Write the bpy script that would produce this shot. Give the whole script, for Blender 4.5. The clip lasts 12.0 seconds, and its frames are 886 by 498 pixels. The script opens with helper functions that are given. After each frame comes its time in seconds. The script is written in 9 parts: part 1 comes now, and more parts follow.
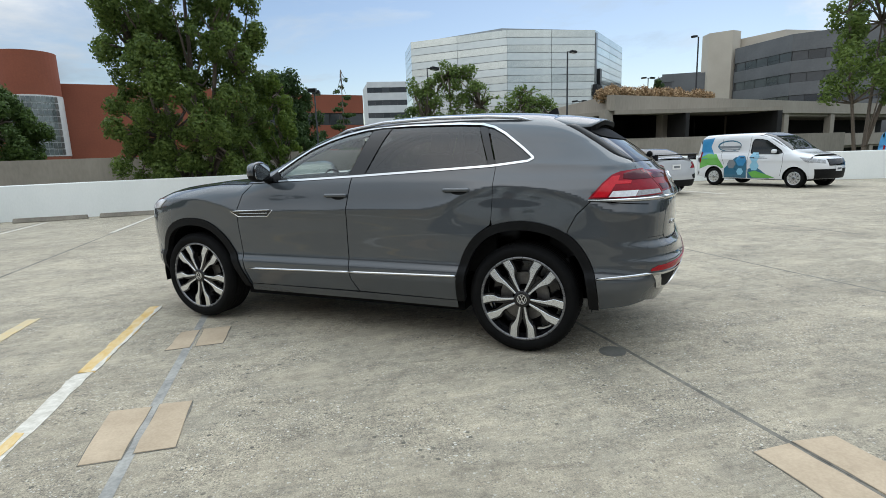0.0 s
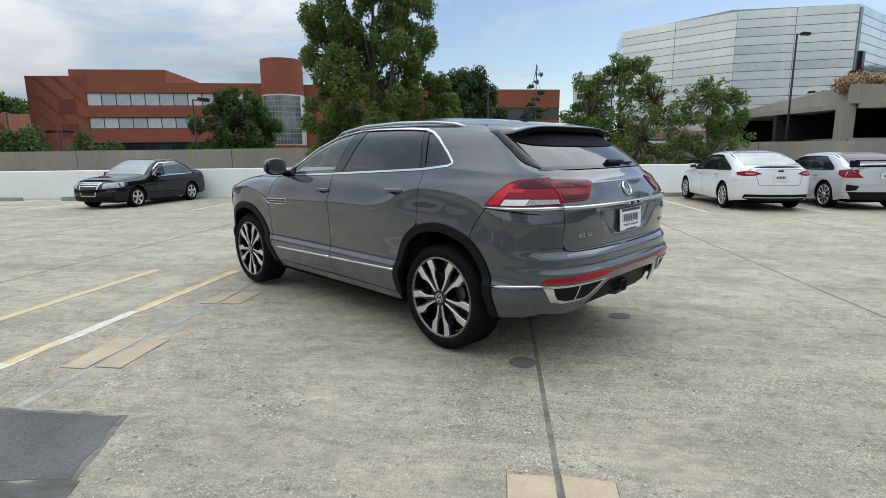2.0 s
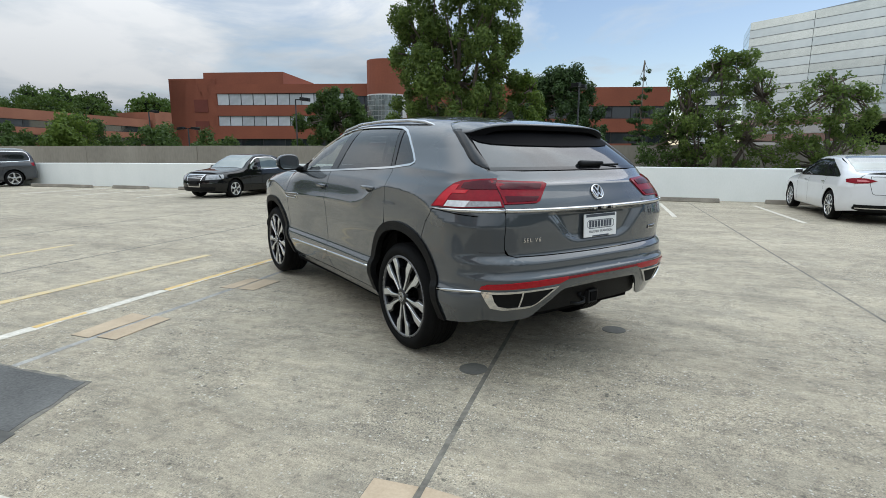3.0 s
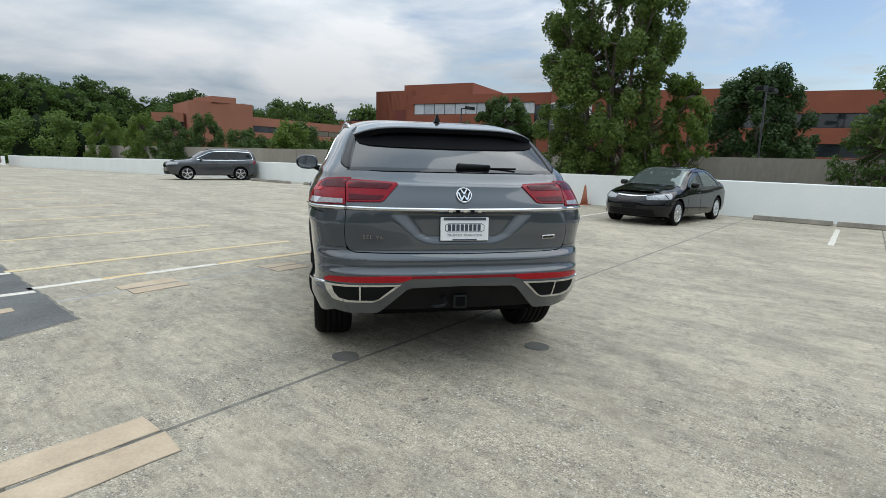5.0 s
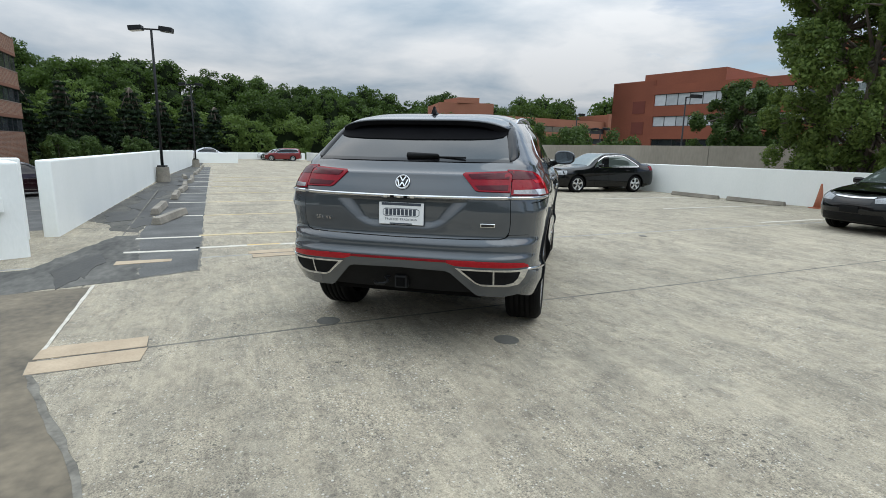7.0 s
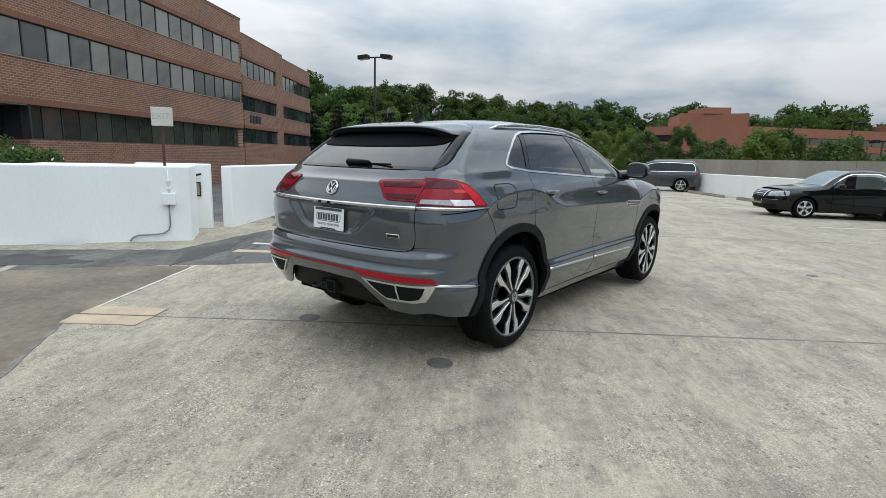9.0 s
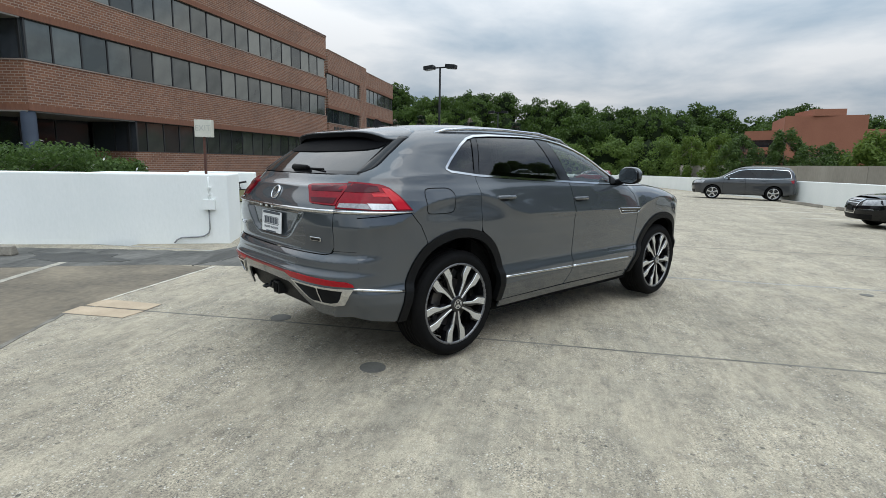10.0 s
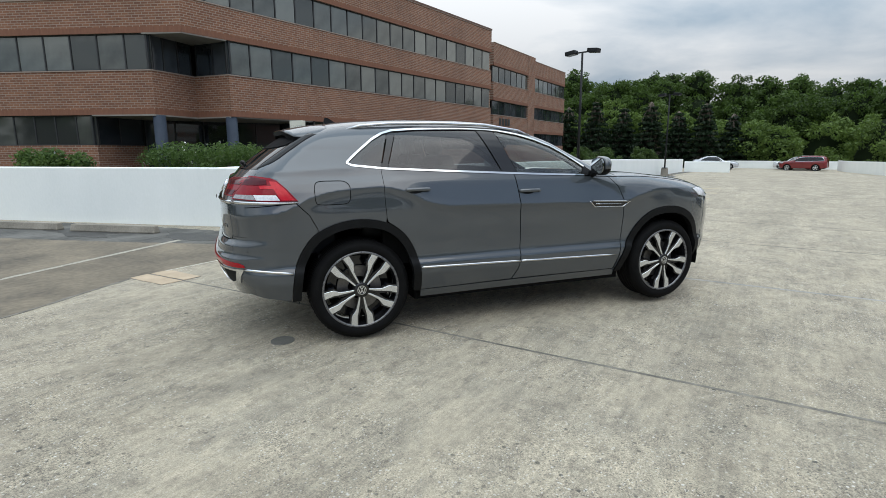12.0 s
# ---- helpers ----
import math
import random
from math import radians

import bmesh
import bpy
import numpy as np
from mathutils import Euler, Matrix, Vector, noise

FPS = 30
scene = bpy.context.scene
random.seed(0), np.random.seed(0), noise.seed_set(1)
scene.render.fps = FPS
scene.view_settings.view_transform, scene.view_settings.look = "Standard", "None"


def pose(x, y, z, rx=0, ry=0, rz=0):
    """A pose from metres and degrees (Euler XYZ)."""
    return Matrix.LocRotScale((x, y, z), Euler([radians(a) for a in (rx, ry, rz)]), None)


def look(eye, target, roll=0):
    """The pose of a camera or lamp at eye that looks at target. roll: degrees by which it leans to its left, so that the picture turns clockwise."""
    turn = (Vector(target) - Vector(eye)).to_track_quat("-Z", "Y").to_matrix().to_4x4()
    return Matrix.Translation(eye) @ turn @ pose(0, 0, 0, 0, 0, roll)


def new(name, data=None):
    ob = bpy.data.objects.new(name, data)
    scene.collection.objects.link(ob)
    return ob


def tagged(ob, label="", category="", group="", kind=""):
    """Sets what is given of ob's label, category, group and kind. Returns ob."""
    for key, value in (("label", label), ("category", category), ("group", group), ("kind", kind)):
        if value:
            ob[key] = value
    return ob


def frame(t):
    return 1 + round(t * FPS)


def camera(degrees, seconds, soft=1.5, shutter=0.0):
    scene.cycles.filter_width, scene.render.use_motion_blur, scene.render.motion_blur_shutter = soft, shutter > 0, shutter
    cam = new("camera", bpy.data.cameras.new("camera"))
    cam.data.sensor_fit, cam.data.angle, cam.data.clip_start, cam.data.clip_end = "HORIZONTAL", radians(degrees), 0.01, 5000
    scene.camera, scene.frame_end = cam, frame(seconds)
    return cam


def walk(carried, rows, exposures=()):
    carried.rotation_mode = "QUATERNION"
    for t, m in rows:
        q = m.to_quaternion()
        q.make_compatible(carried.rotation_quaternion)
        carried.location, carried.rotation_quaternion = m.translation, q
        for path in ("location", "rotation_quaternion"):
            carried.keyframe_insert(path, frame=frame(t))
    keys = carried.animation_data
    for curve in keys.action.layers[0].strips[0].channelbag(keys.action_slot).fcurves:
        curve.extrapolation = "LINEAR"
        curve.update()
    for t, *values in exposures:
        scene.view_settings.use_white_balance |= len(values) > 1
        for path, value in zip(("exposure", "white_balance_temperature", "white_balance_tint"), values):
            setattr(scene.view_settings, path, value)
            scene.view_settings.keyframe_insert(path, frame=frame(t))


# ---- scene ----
cam = camera(80.4, 12.0, soft=0.8)
PATH = [
    (0, (0.364, 0.106, 1.408), (0.824, 2.019, 1.048), -2.0),
    (0.5, (0.827, -0.085, 1.406), (1.125, 1.86, 1.049), -1.7),
    (1, (1.302, -0.225, 1.399), (1.412, 1.74, 1.043), -1.3),
    (1.5, (1.806, -0.223, 1.421), (1.713, 1.742, 1.062), -0.9),
    (2, (2.284, -0.234, 1.434), (1.991, 1.71, 1.069), -0.6),
    (2.5, (2.76, -0.136, 1.413), (2.275, 1.768, 1.044), -0.2),
    (3, (3.237, 0.051, 1.429), (2.568, 1.9, 1.061), 0.2),
    (3.2, (3.444, 0.115, 1.426), (2.703, 1.936, 1.056), 0.4),
    (4.8, (4.959, 0.886, 1.405), (3.723, 2.422, 1.07), 1.4),
    (5, (5.126, 0.996, 1.413), (3.835, 2.484, 1.065), 1.6),
    (5.5, (5.526, 1.278, 1.434), (4.093, 2.627, 1.076), 1.3),
    (6, (5.929, 1.588, 1.431), (4.355, 2.764, 1.06), 1.1),
    (6.5, (6.193, 2.029, 1.425), (4.488, 3.004, 1.043), 1.0),
    (7, (6.439, 2.491, 1.414), (4.629, 3.25, 1.03), 1.1),
    (7.5, (6.564, 3.015, 1.395), (4.674, 3.547, 1.017), 1.4),
    (7.7, (6.6, 3.232, 1.415), (4.686, 3.675, 1.04), 1.6),
    (9.3, (6.599, 4.886, 1.407), (4.639, 4.682, 1.068), 1.5),
    (9.5, (6.561, 5.094, 1.408), (4.607, 4.826, 1.078), 1.5),
    (10, (6.426, 5.603, 1.399), (4.499, 5.178, 1.073), 1.1),
    (10.5, (6.302, 6.147, 1.4), (4.416, 5.569, 1.068), 0.7),
    (11, (6.163, 6.654, 1.392), (4.336, 5.918, 1.048), 0.2),
    (11.5, (5.958, 7.094, 1.412), (4.205, 6.201, 1.054), -0.0),
    (12, (5.768, 7.549, 1.438), (4.11, 6.492, 1.071), -0.2),
]
walk(cam, [(t, look(eye, target, roll)) for t, eye, target, roll in PATH])
# ---- world, sun, exposure ----
world = bpy.data.worlds.new("world")
scene.world = world
world.use_nodes = True


def build_sky():
    nt = world.node_tree
    n, l = nt.nodes, nt.links
    n.clear()
    out = n.new("ShaderNodeOutputWorld")
    sky = n.new("ShaderNodeTexSky")
    sky.sky_type = "NISHITA"
    sky.sun_disc = False
    sky.sun_elevation = radians(55)
    sky.sun_rotation = radians(42)
    sky.dust_density = 0.7
    blue = n.new("ShaderNodeBackground")
    blue.inputs[1].default_value = 0.108
    l.new(sky.outputs[0], blue.inputs[0])
    tc = n.new("ShaderNodeTexCoord")
    sep = n.new("ShaderNodeSeparateXYZ")
    l.new(tc.outputs["Generated"], sep.inputs[0])

    def math_node(op, a, b):
        m = n.new("ShaderNodeMath")
        m.operation = op
        for i, v in enumerate((a, b)):
            if isinstance(v, (int, float)):
                m.inputs[i].default_value = v
            else:
                l.new(v, m.inputs[i])
        return m.outputs[0]

    up = math_node("MAXIMUM", sep.outputs[2], 0.0)
    den = math_node("ADD", up, 0.16)
    comb = n.new("ShaderNodeCombineXYZ")
    l.new(math_node("DIVIDE", sep.outputs[0], den), comb.inputs[0])
    l.new(math_node("DIVIDE", sep.outputs[1], den), comb.inputs[1])
    big = n.new("ShaderNodeTexNoise")
    big.inputs["Scale"].default_value = 1.15
    big.inputs["Detail"].default_value = 7
    big.inputs["Roughness"].default_value = 0.58
    big.inputs["Distortion"].default_value = 0.35
    l.new(comb.outputs[0], big.inputs["Vector"])
    # blue opens up towards the north; the cover closes everywhere else
    north = math_node("ADD", math_node("MULTIPLY", sep.outputs[0], 0.34), math_node("MULTIPLY", sep.outputs[1], 0.94))
    cover = math_node("ADD", big.outputs[0], math_node("MULTIPLY", math_node("ADD", north, -0.80), -0.5))
    ramp = n.new("ShaderNodeValToRGB")
    ramp.color_ramp.elements[0].position = 0.46
    ramp.color_ramp.elements[0].color = (0, 0, 0, 1)
    ramp.color_ramp.elements[1].position = 0.66
    ramp.color_ramp.elements[1].color = (1, 1, 1, 1)
    l.new(cover, ramp.inputs[0])
    tone = n.new("ShaderNodeTexNoise")
    tone.inputs["Scale"].default_value = 0.95
    tone.inputs["Detail"].default_value = 9
    tone.inputs["Roughness"].default_value = 0.52
    tone.inputs["Distortion"].default_value = 0.25
    mp = n.new("ShaderNodeMapping")
    mp.inputs["Location"].default_value = (4.2, 1.3, 0.4)
    l.new(comb.outputs[0], mp.inputs[0])
    l.new(mp.outputs[0], tone.inputs["Vector"])
    shade = n.new("ShaderNodeValToRGB")
    shade.color_ramp.elements[0].position = 0.37
    shade.color_ramp.elements[0].color = (0.50, 0.62, 0.74, 1)
    shade.color_ramp.elements[1].position = 0.62
    shade.color_ramp.elements[1].color = (1.0, 1.04, 1.08, 1)
    l.new(tone.outputs[0], shade.inputs[0])
    cloud = n.new("ShaderNodeBackground")
    # a clouded sky is about three times as bright overhead as near the horizon, and glows round the veiled sun
    toward = n.new("ShaderNodeVectorMath")
    toward.operation = "DOT_PRODUCT"
    toward.inputs[1].default_value = Vector((9, 10, 19)).normalized()
    l.new(tc.outputs["Generated"], toward.inputs[0])
    glow = math_node("MULTIPLY", math_node("POWER", math_node("MAXIMUM", toward.outputs["Value"], 0.0), 5.0), 0.55)
    l.new(math_node("ADD", math_node("ADD", math_node("MULTIPLY", up, 1.74), 0.38), glow), cloud.inputs[1])
    l.new(shade.outputs[0], cloud.inputs[0])
    mix = n.new("ShaderNodeMixShader")
    l.new(ramp.outputs[0], mix.inputs[0])
    l.new(blue.outputs[0], mix.inputs[1])
    l.new(cloud.outputs[0], mix.inputs[2])
    l.new(mix.outputs[0], out.inputs[0])


build_sky()
sun_data = bpy.data.lights.new("sun", "SUN")
sun_data.energy, sun_data.angle, sun_data.color = 0.85, radians(60), (1.0, 0.965, 0.90)
sun = new("sun", sun_data)
sun.matrix_world = look((9, 10, 19), (0, 0, 0))
scene.view_settings.exposure = 0.2


# ---- materials ----
MATS = {}


def mat(name, low, high, scale=4.0, rough=0.7, metal=0.0, bump=0.0, fine=60.0, coat=0.0, spec=0.5, island=0.0, random_ob=0.0, rough_var=0.1, stretch=(1, 1, 1)):
    """A surface whose colour drifts between two tones at two scales."""
    if name in MATS:
        return MATS[name]
    m = bpy.data.materials.new(name)
    m.use_nodes = True
    n, l = m.node_tree.nodes, m.node_tree.links
    b = n["Principled BSDF"]
    tc = n.new("ShaderNodeTexCoord")
    mp = n.new("ShaderNodeMapping")
    mp.inputs["Scale"].default_value = stretch
    l.new(tc.outputs["Object"], mp.inputs[0])
    a = n.new("ShaderNodeTexNoise")
    a.inputs["Scale"].default_value, a.inputs["Detail"].default_value = scale, 6
    f = n.new("ShaderNodeTexNoise")
    f.inputs["Scale"].default_value, f.inputs["Detail"].default_value = fine, 3
    l.new(mp.outputs[0], a.inputs["Vector"])
    l.new(mp.outputs[0], f.inputs["Vector"])
    mx = n.new("ShaderNodeMath")
    mx.operation = "MULTIPLY_ADD"
    mx.inputs[1].default_value, mx.inputs[2].default_value = 0.35, 0.0
    l.new(f.outputs[0], mx.inputs[0])
    ad = n.new("ShaderNodeMath")
    ad.operation = "MULTIPLY_ADD"
    ad.inputs[1].default_value = 0.65
    l.new(a.outputs[0], ad.inputs[0])
    l.new(mx.outputs[0], ad.inputs[2])
    value = ad.outputs[0]
    for amount, node, socket in ((island, "ShaderNodeNewGeometry", "Random Per Island"), (random_ob, "ShaderNodeObjectInfo", "Random")):
        if amount:
            g = n.new(node)
            s = n.new("ShaderNodeMath")
            s.operation = "MULTIPLY_ADD"
            s.inputs[1].default_value = amount
            l.new(g.outputs[socket], s.inputs[0])
            o = n.new("ShaderNodeMath")
            o.operation = "SUBTRACT"
            o.inputs[1].default_value = amount / 2
            l.new(value, s.inputs[2])
            l.new(s.outputs[0], o.inputs[0])
            value = o.outputs[0]
    r = n.new("ShaderNodeValToRGB")
    r.color_ramp.elements[0].position, r.color_ramp.elements[1].position = 0.3, 0.7
    r.color_ramp.elements[0].color, r.color_ramp.elements[1].color = (*low, 1), (*high, 1)
    l.new(value, r.inputs[0])
    l.new(r.outputs[0], b.inputs["Base Color"])
    rr = n.new("ShaderNodeMapRange")
    rr.inputs["To Min"].default_value, rr.inputs["To Max"].default_value = max(0.02, rough - rough_var), min(1, rough + rough_var)
    l.new(value, rr.inputs[0])
    l.new(rr.outputs[0], b.inputs["Roughness"])
    b.inputs["Metallic"].default_value = metal
    b.inputs["Specular IOR Level"].default_value = spec
    b.inputs["Coat Weight"].default_value = coat
    b.inputs["Coat Roughness"].default_value = 0.03
    if bump:
        bp = n.new("ShaderNodeBump")
        bp.inputs["Strength"].default_value, bp.inputs["Distance"].default_value = bump, 0.01
        l.new(f.outputs[0], bp.inputs["Height"])
        l.new(bp.outputs[0], b.inputs["Normal"])
    MATS[name] = m
    return m


def glass_mat(name, tint, gloss=0.02, ior=1.5):
    """A tinted pane: it lets tinted light through and mirrors by Fresnel."""
    if name in MATS:
        return MATS[name]
    m = bpy.data.materials.new(name)
    m.use_nodes = True
    n, l = m.node_tree.nodes, m.node_tree.links
    n.clear()
    out = n.new("ShaderNodeOutputMaterial")
    t = n.new("ShaderNodeBsdfTransparent")
    t.inputs[0].default_value = (*tint, 1)
    g = n.new("ShaderNodeBsdfGlossy")
    g.inputs[0].default_value = (1, 1, 1, 1)
    g.inputs["Roughness"].default_value = gloss
    lw = n.new("ShaderNodeLayerWeight")
    lw.inputs[0].default_value = 0.5
    pw = n.new("ShaderNodeMath")
    pw.operation = "POWER"
    pw.inputs[1].default_value = 4.0
    l.new(lw.outputs["Facing"], pw.inputs[0])
    fr = n.new("ShaderNodeMath")
    fr.operation = "MULTIPLY_ADD"
    fr.inputs[1].default_value, fr.inputs[2].default_value = 0.85, 0.06
    l.new(pw.outputs[0], fr.inputs[0])
    mx = n.new("ShaderNodeMixShader")
    l.new(fr.outputs[0], mx.inputs[0])
    l.new(t.outputs[0], mx.inputs[1])
    l.new(g.outputs[0], mx.inputs[2])
    l.new(mx.outputs[0], out.inputs[0])
    MATS[name] = m
    return m


def brick_mat(name, c1, c2, mortar):
    if name in MATS:
        return MATS[name]
    m = bpy.data.materials.new(name)
    m.use_nodes = True
    n, l = m.node_tree.nodes, m.node_tree.links
    b = n["Principled BSDF"]
    tc = n.new("ShaderNodeTexCoord")
    sep = n.new("ShaderNodeSeparateXYZ")
    cb = n.new("ShaderNodeCombineXYZ")
    l.new(tc.outputs["Object"], sep.inputs[0])
    l.new(sep.outputs[0], cb.inputs[0])
    l.new(sep.outputs[2], cb.inputs[1])
    br = n.new("ShaderNodeTexBrick")
    br.inputs["Scale"].default_value = 1.0
    br.inputs["Brick Width"].default_value, br.inputs["Row Height"].default_value = 0.305, 0.104
    br.inputs["Mortar Size"].default_value = 0.013
    br.inputs["Color1"].default_value, br.inputs["Color2"].default_value, br.inputs["Mortar"].default_value = (*c1, 1), (*c2, 1), (*mortar, 1)
    l.new(cb.outputs[0], br.inputs["Vector"])
    no = n.new("ShaderNodeTexNoise")
    no.inputs["Scale"].default_value, no.inputs["Detail"].default_value = 0.5, 5
    l.new(tc.outputs["Object"], no.inputs["Vector"])
    hs = n.new("ShaderNodeHueSaturation")
    mr = n.new("ShaderNodeMapRange")
    mr.inputs["To Min"].default_value, mr.inputs["To Max"].default_value = 0.7, 1.3
    l.new(no.outputs[0], mr.inputs[0])
    l.new(mr.outputs[0], hs.inputs["Value"])
    l.new(br.outputs["Color"], hs.inputs["Color"])
    l.new(hs.outputs[0], b.inputs["Base Color"])
    b.inputs["Roughness"].default_value = 0.85
    bp = n.new("ShaderNodeBump")
    bp.inputs["Strength"].default_value, bp.inputs["Distance"].default_value = 0.6, 0.01
    bp.invert = True
    l.new(br.outputs["Fac"], bp.inputs["Height"])
    l.new(bp.outputs[0], b.inputs["Normal"])
    MATS[name] = m
    return m


def deck_mat():
    """Worn concrete: stains, tyre darkening, exposed light and dark aggregate."""
    m = bpy.data.materials.new("deck_concrete")
    m.use_nodes = True
    n, l = m.node_tree.nodes, m.node_tree.links
    b = n["Principled BSDF"]
    geo = n.new("ShaderNodeNewGeometry")

    def noise_node(scale, detail, rough=0.55, stretch=(1, 1, 1), shift=(0, 0, 0), distort=0.0):
        mp = n.new("ShaderNodeMapping")
        mp.inputs["Scale"].default_value, mp.inputs["Location"].default_value = stretch, shift
        l.new(geo.outputs["Position"], mp.inputs[0])
        t = n.new("ShaderNodeTexNoise")
        t.inputs["Scale"].default_value, t.inputs["Detail"].default_value, t.inputs["Roughness"].default_value, t.inputs["Distortion"].default_value = scale, detail, rough, distort
        l.new(mp.outputs[0], t.inputs["Vector"])
        return t.outputs[0]

    def ramp(v, p0, c0, p1, c1):
        r = n.new("ShaderNodeValToRGB")
        r.color_ramp.elements[0].position, r.color_ramp.elements[1].position = p0, p1
        r.color_ramp.elements[0].color, r.color_ramp.elements[1].color = (*c0, 1), (*c1, 1)
        l.new(v, r.inputs[0])
        return r.outputs[0]

    def mult(a, c, fac=1.0):
        x = n.new("ShaderNodeMix")
        x.data_type, x.blend_type = "RGBA", "MULTIPLY"
        x.inputs[0].default_value = fac
        l.new(a, x.inputs[6])
        l.new(c, x.inputs[7])
        return x.outputs[2]

    base = ramp(noise_node(0.45, 8, 0.62, shift=(20, 13, 0), distort=0.6), 0.34, (0.394, 0.347, 0.271), 0.66, (0.495, 0.437, 0.342))
    patch = ramp(noise_node(1.7, 7, 0.68, shift=(3, 7, 0), distort=0.9), 0.32, (0.84, 0.84, 0.84), 0.58, (1.04, 1.04, 1.03))
    streak = ramp(noise_node(0.9, 6, 0.66, stretch=(0.16, 1.3, 1), shift=(9, 2, 0), distort=0.3), 0.36, (0.86, 0.86, 0.86), 0.60, (1.03, 1.03, 1.025))
    spots = ramp(noise_node(9, 7, 0.75, shift=(1, 4, 2), distort=0.4), 0.34, (0.74, 0.74, 0.745), 0.52, (1.04, 1.04, 1.03))
    worn = ramp(noise_node(3.6, 8, 0.78, stretch=(0.55, 1.2, 1), shift=(6, 1, 3), distort=0.5), 0.40, (0.84, 0.85, 0.86), 0.56, (1.05, 1.045, 1.03))
    broom = ramp(noise_node(34, 3, 0.6, stretch=(0.10, 1.0, 1), shift=(4, 4, 0)), 0.36, (0.90, 0.90, 0.90), 0.60, (1.04, 1.04, 1.035))
    skin = mult(mult(mult(mult(mult(base, patch), streak), spots), worn), broom)
    fine = ramp(noise_node(170, 2, 0.7), 0.34, (0.74, 0.735, 0.73), 0.60, (1.12, 1.115, 1.10))
    grit = ramp(noise_node(105, 4, 0.85), 0.38, (0.46, 0.46, 0.465), 0.62, (1.36, 1.35, 1.34))
    gravel = ramp(noise_node(42, 4, 0.8, shift=(2, 8, 1)), 0.36, (0.72, 0.72, 0.725), 0.56, (1.12, 1.12, 1.115))
    bare = ramp(noise_node(1.3, 9, 0.72, shift=(5, 5, 5), distort=0.7), 0.36, (0.15, 0.15, 0.15), 0.60, (1, 1, 1))
    pick_worn = n.new("ShaderNodeMix")
    pick_worn.data_type = "RGBA"
    l.new(bare, pick_worn.inputs[0])
    l.new(mult(skin, fine), pick_worn.inputs[6])
    l.new(mult(mult(skin, grit), gravel), pick_worn.inputs[7])
    c = pick_worn.outputs[2]
    # exposed stones: pale pebbles and dark pits picked at random, thicker where the skin has worn off
    wear = bare
    last = c
    for scale, lo, hi, colour in ((80, 0.88, 0.90, (0.66, 0.64, 0.58, 1)), (85, 0.75, 0.77, (0.10, 0.098, 0.09, 1)), (52, 0.955, 0.965, (0.70, 0.68, 0.62, 1)), (30, 0.955, 0.965, (0.07, 0.068, 0.06, 1))):
        vo = n.new("ShaderNodeTexVoronoi")
        vo.inputs["Scale"].default_value = scale
        l.new(geo.outputs["Position"], vo.inputs["Vector"])
        sp = n.new("ShaderNodeSeparateColor")
        l.new(vo.outputs["Color"], sp.inputs[0])
        pick = ramp(sp.outputs[0], lo, (0, 0, 0), hi, (1, 1, 1))
        round_ = ramp(vo.outputs["Distance"], 0.28, (1, 1, 1), 0.42, (0, 0, 0))
        f1 = mult(mult(pick, round_), wear)
        pm = n.new("ShaderNodeMix")
        pm.data_type = "RGBA"
        fa = n.new("ShaderNodeMath")
        fa.operation = "MULTIPLY"
        fa.inputs[1].default_value = 0.85
        l.new(f1, fa.inputs[0])
        l.new(fa.outputs[0], pm.inputs[0])
        l.new(last, pm.inputs[6])
        pm.inputs[7].default_value = colour
        last = pm.outputs[2]
    l.new(pm.outputs[2], b.inputs["Base Color"])
    b.inputs["Roughness"].default_value = 0.82
    b.inputs["Specular IOR Level"].default_value = 0.35
    bp = n.new("ShaderNodeBump")
    bp.inputs["Strength"].default_value, bp.inputs["Distance"].default_value = 0.9, 0.008
    l.new(noise_node(75, 5, 0.8), bp.inputs["Height"])
    l.new(bp.outputs[0], b.inputs["Normal"])
    return m


CONCRETE = deck_mat()
WHITE_WALL = mat("white_paint", (0.80, 0.825, 0.795), (0.88, 0.895, 0.865), 1.2, 0.7, fine=25, bump=0.25, stretch=(1, 1, 0.5))
PRECAST = mat("precast_concrete", (0.19, 0.172, 0.14), (0.33, 0.30, 0.25), 0.5, 0.85, fine=9, bump=0.3, stretch=(1, 1, 0.35))
GARAGE_CONC = mat("garage_concrete", (0.25, 0.22, 0.18), (0.36, 0.325, 0.27), 0.35, 0.85, fine=6, bump=0.2, stretch=(1, 1, 0.3))
ASPHALT = mat("asphalt_patch", (0.030, 0.030, 0.029), (0.165, 0.164, 0.155), 1.5, 0.8, fine=60, bump=0.5)
DAMP = mat("damp_concrete", (0.045, 0.037, 0.026), (0.25, 0.205, 0.14), 1.1, 0.7, fine=14, bump=0.3)
PATCHING = mat("patch_mortar", (0.36, 0.275, 0.185), (0.53, 0.42, 0.295), 4.5, 0.85, fine=70, bump=0.3)
JOINT = mat("joint_sealant", (0.055, 0.050, 0.042), (0.27, 0.25, 0.205), 5, 0.8, fine=30, bump=0.4)
PAINT_W = mat("line_white", (0.42, 0.385, 0.31), (0.74, 0.70, 0.62), 16, 0.8, fine=50, bump=0.2)
PAINT_Y = mat("line_yellow", (0.46, 0.42, 0.32), (0.62, 0.45, 0.20), 9, 0.8, fine=50, bump=0.2)
LINE_MIX = mat("line_yellow_white", (0.58, 0.34, 0.06), (0.70, 0.58, 0.36), 9, 0.8, fine=38, bump=0.2, stretch=(1.6, 0.8, 1))
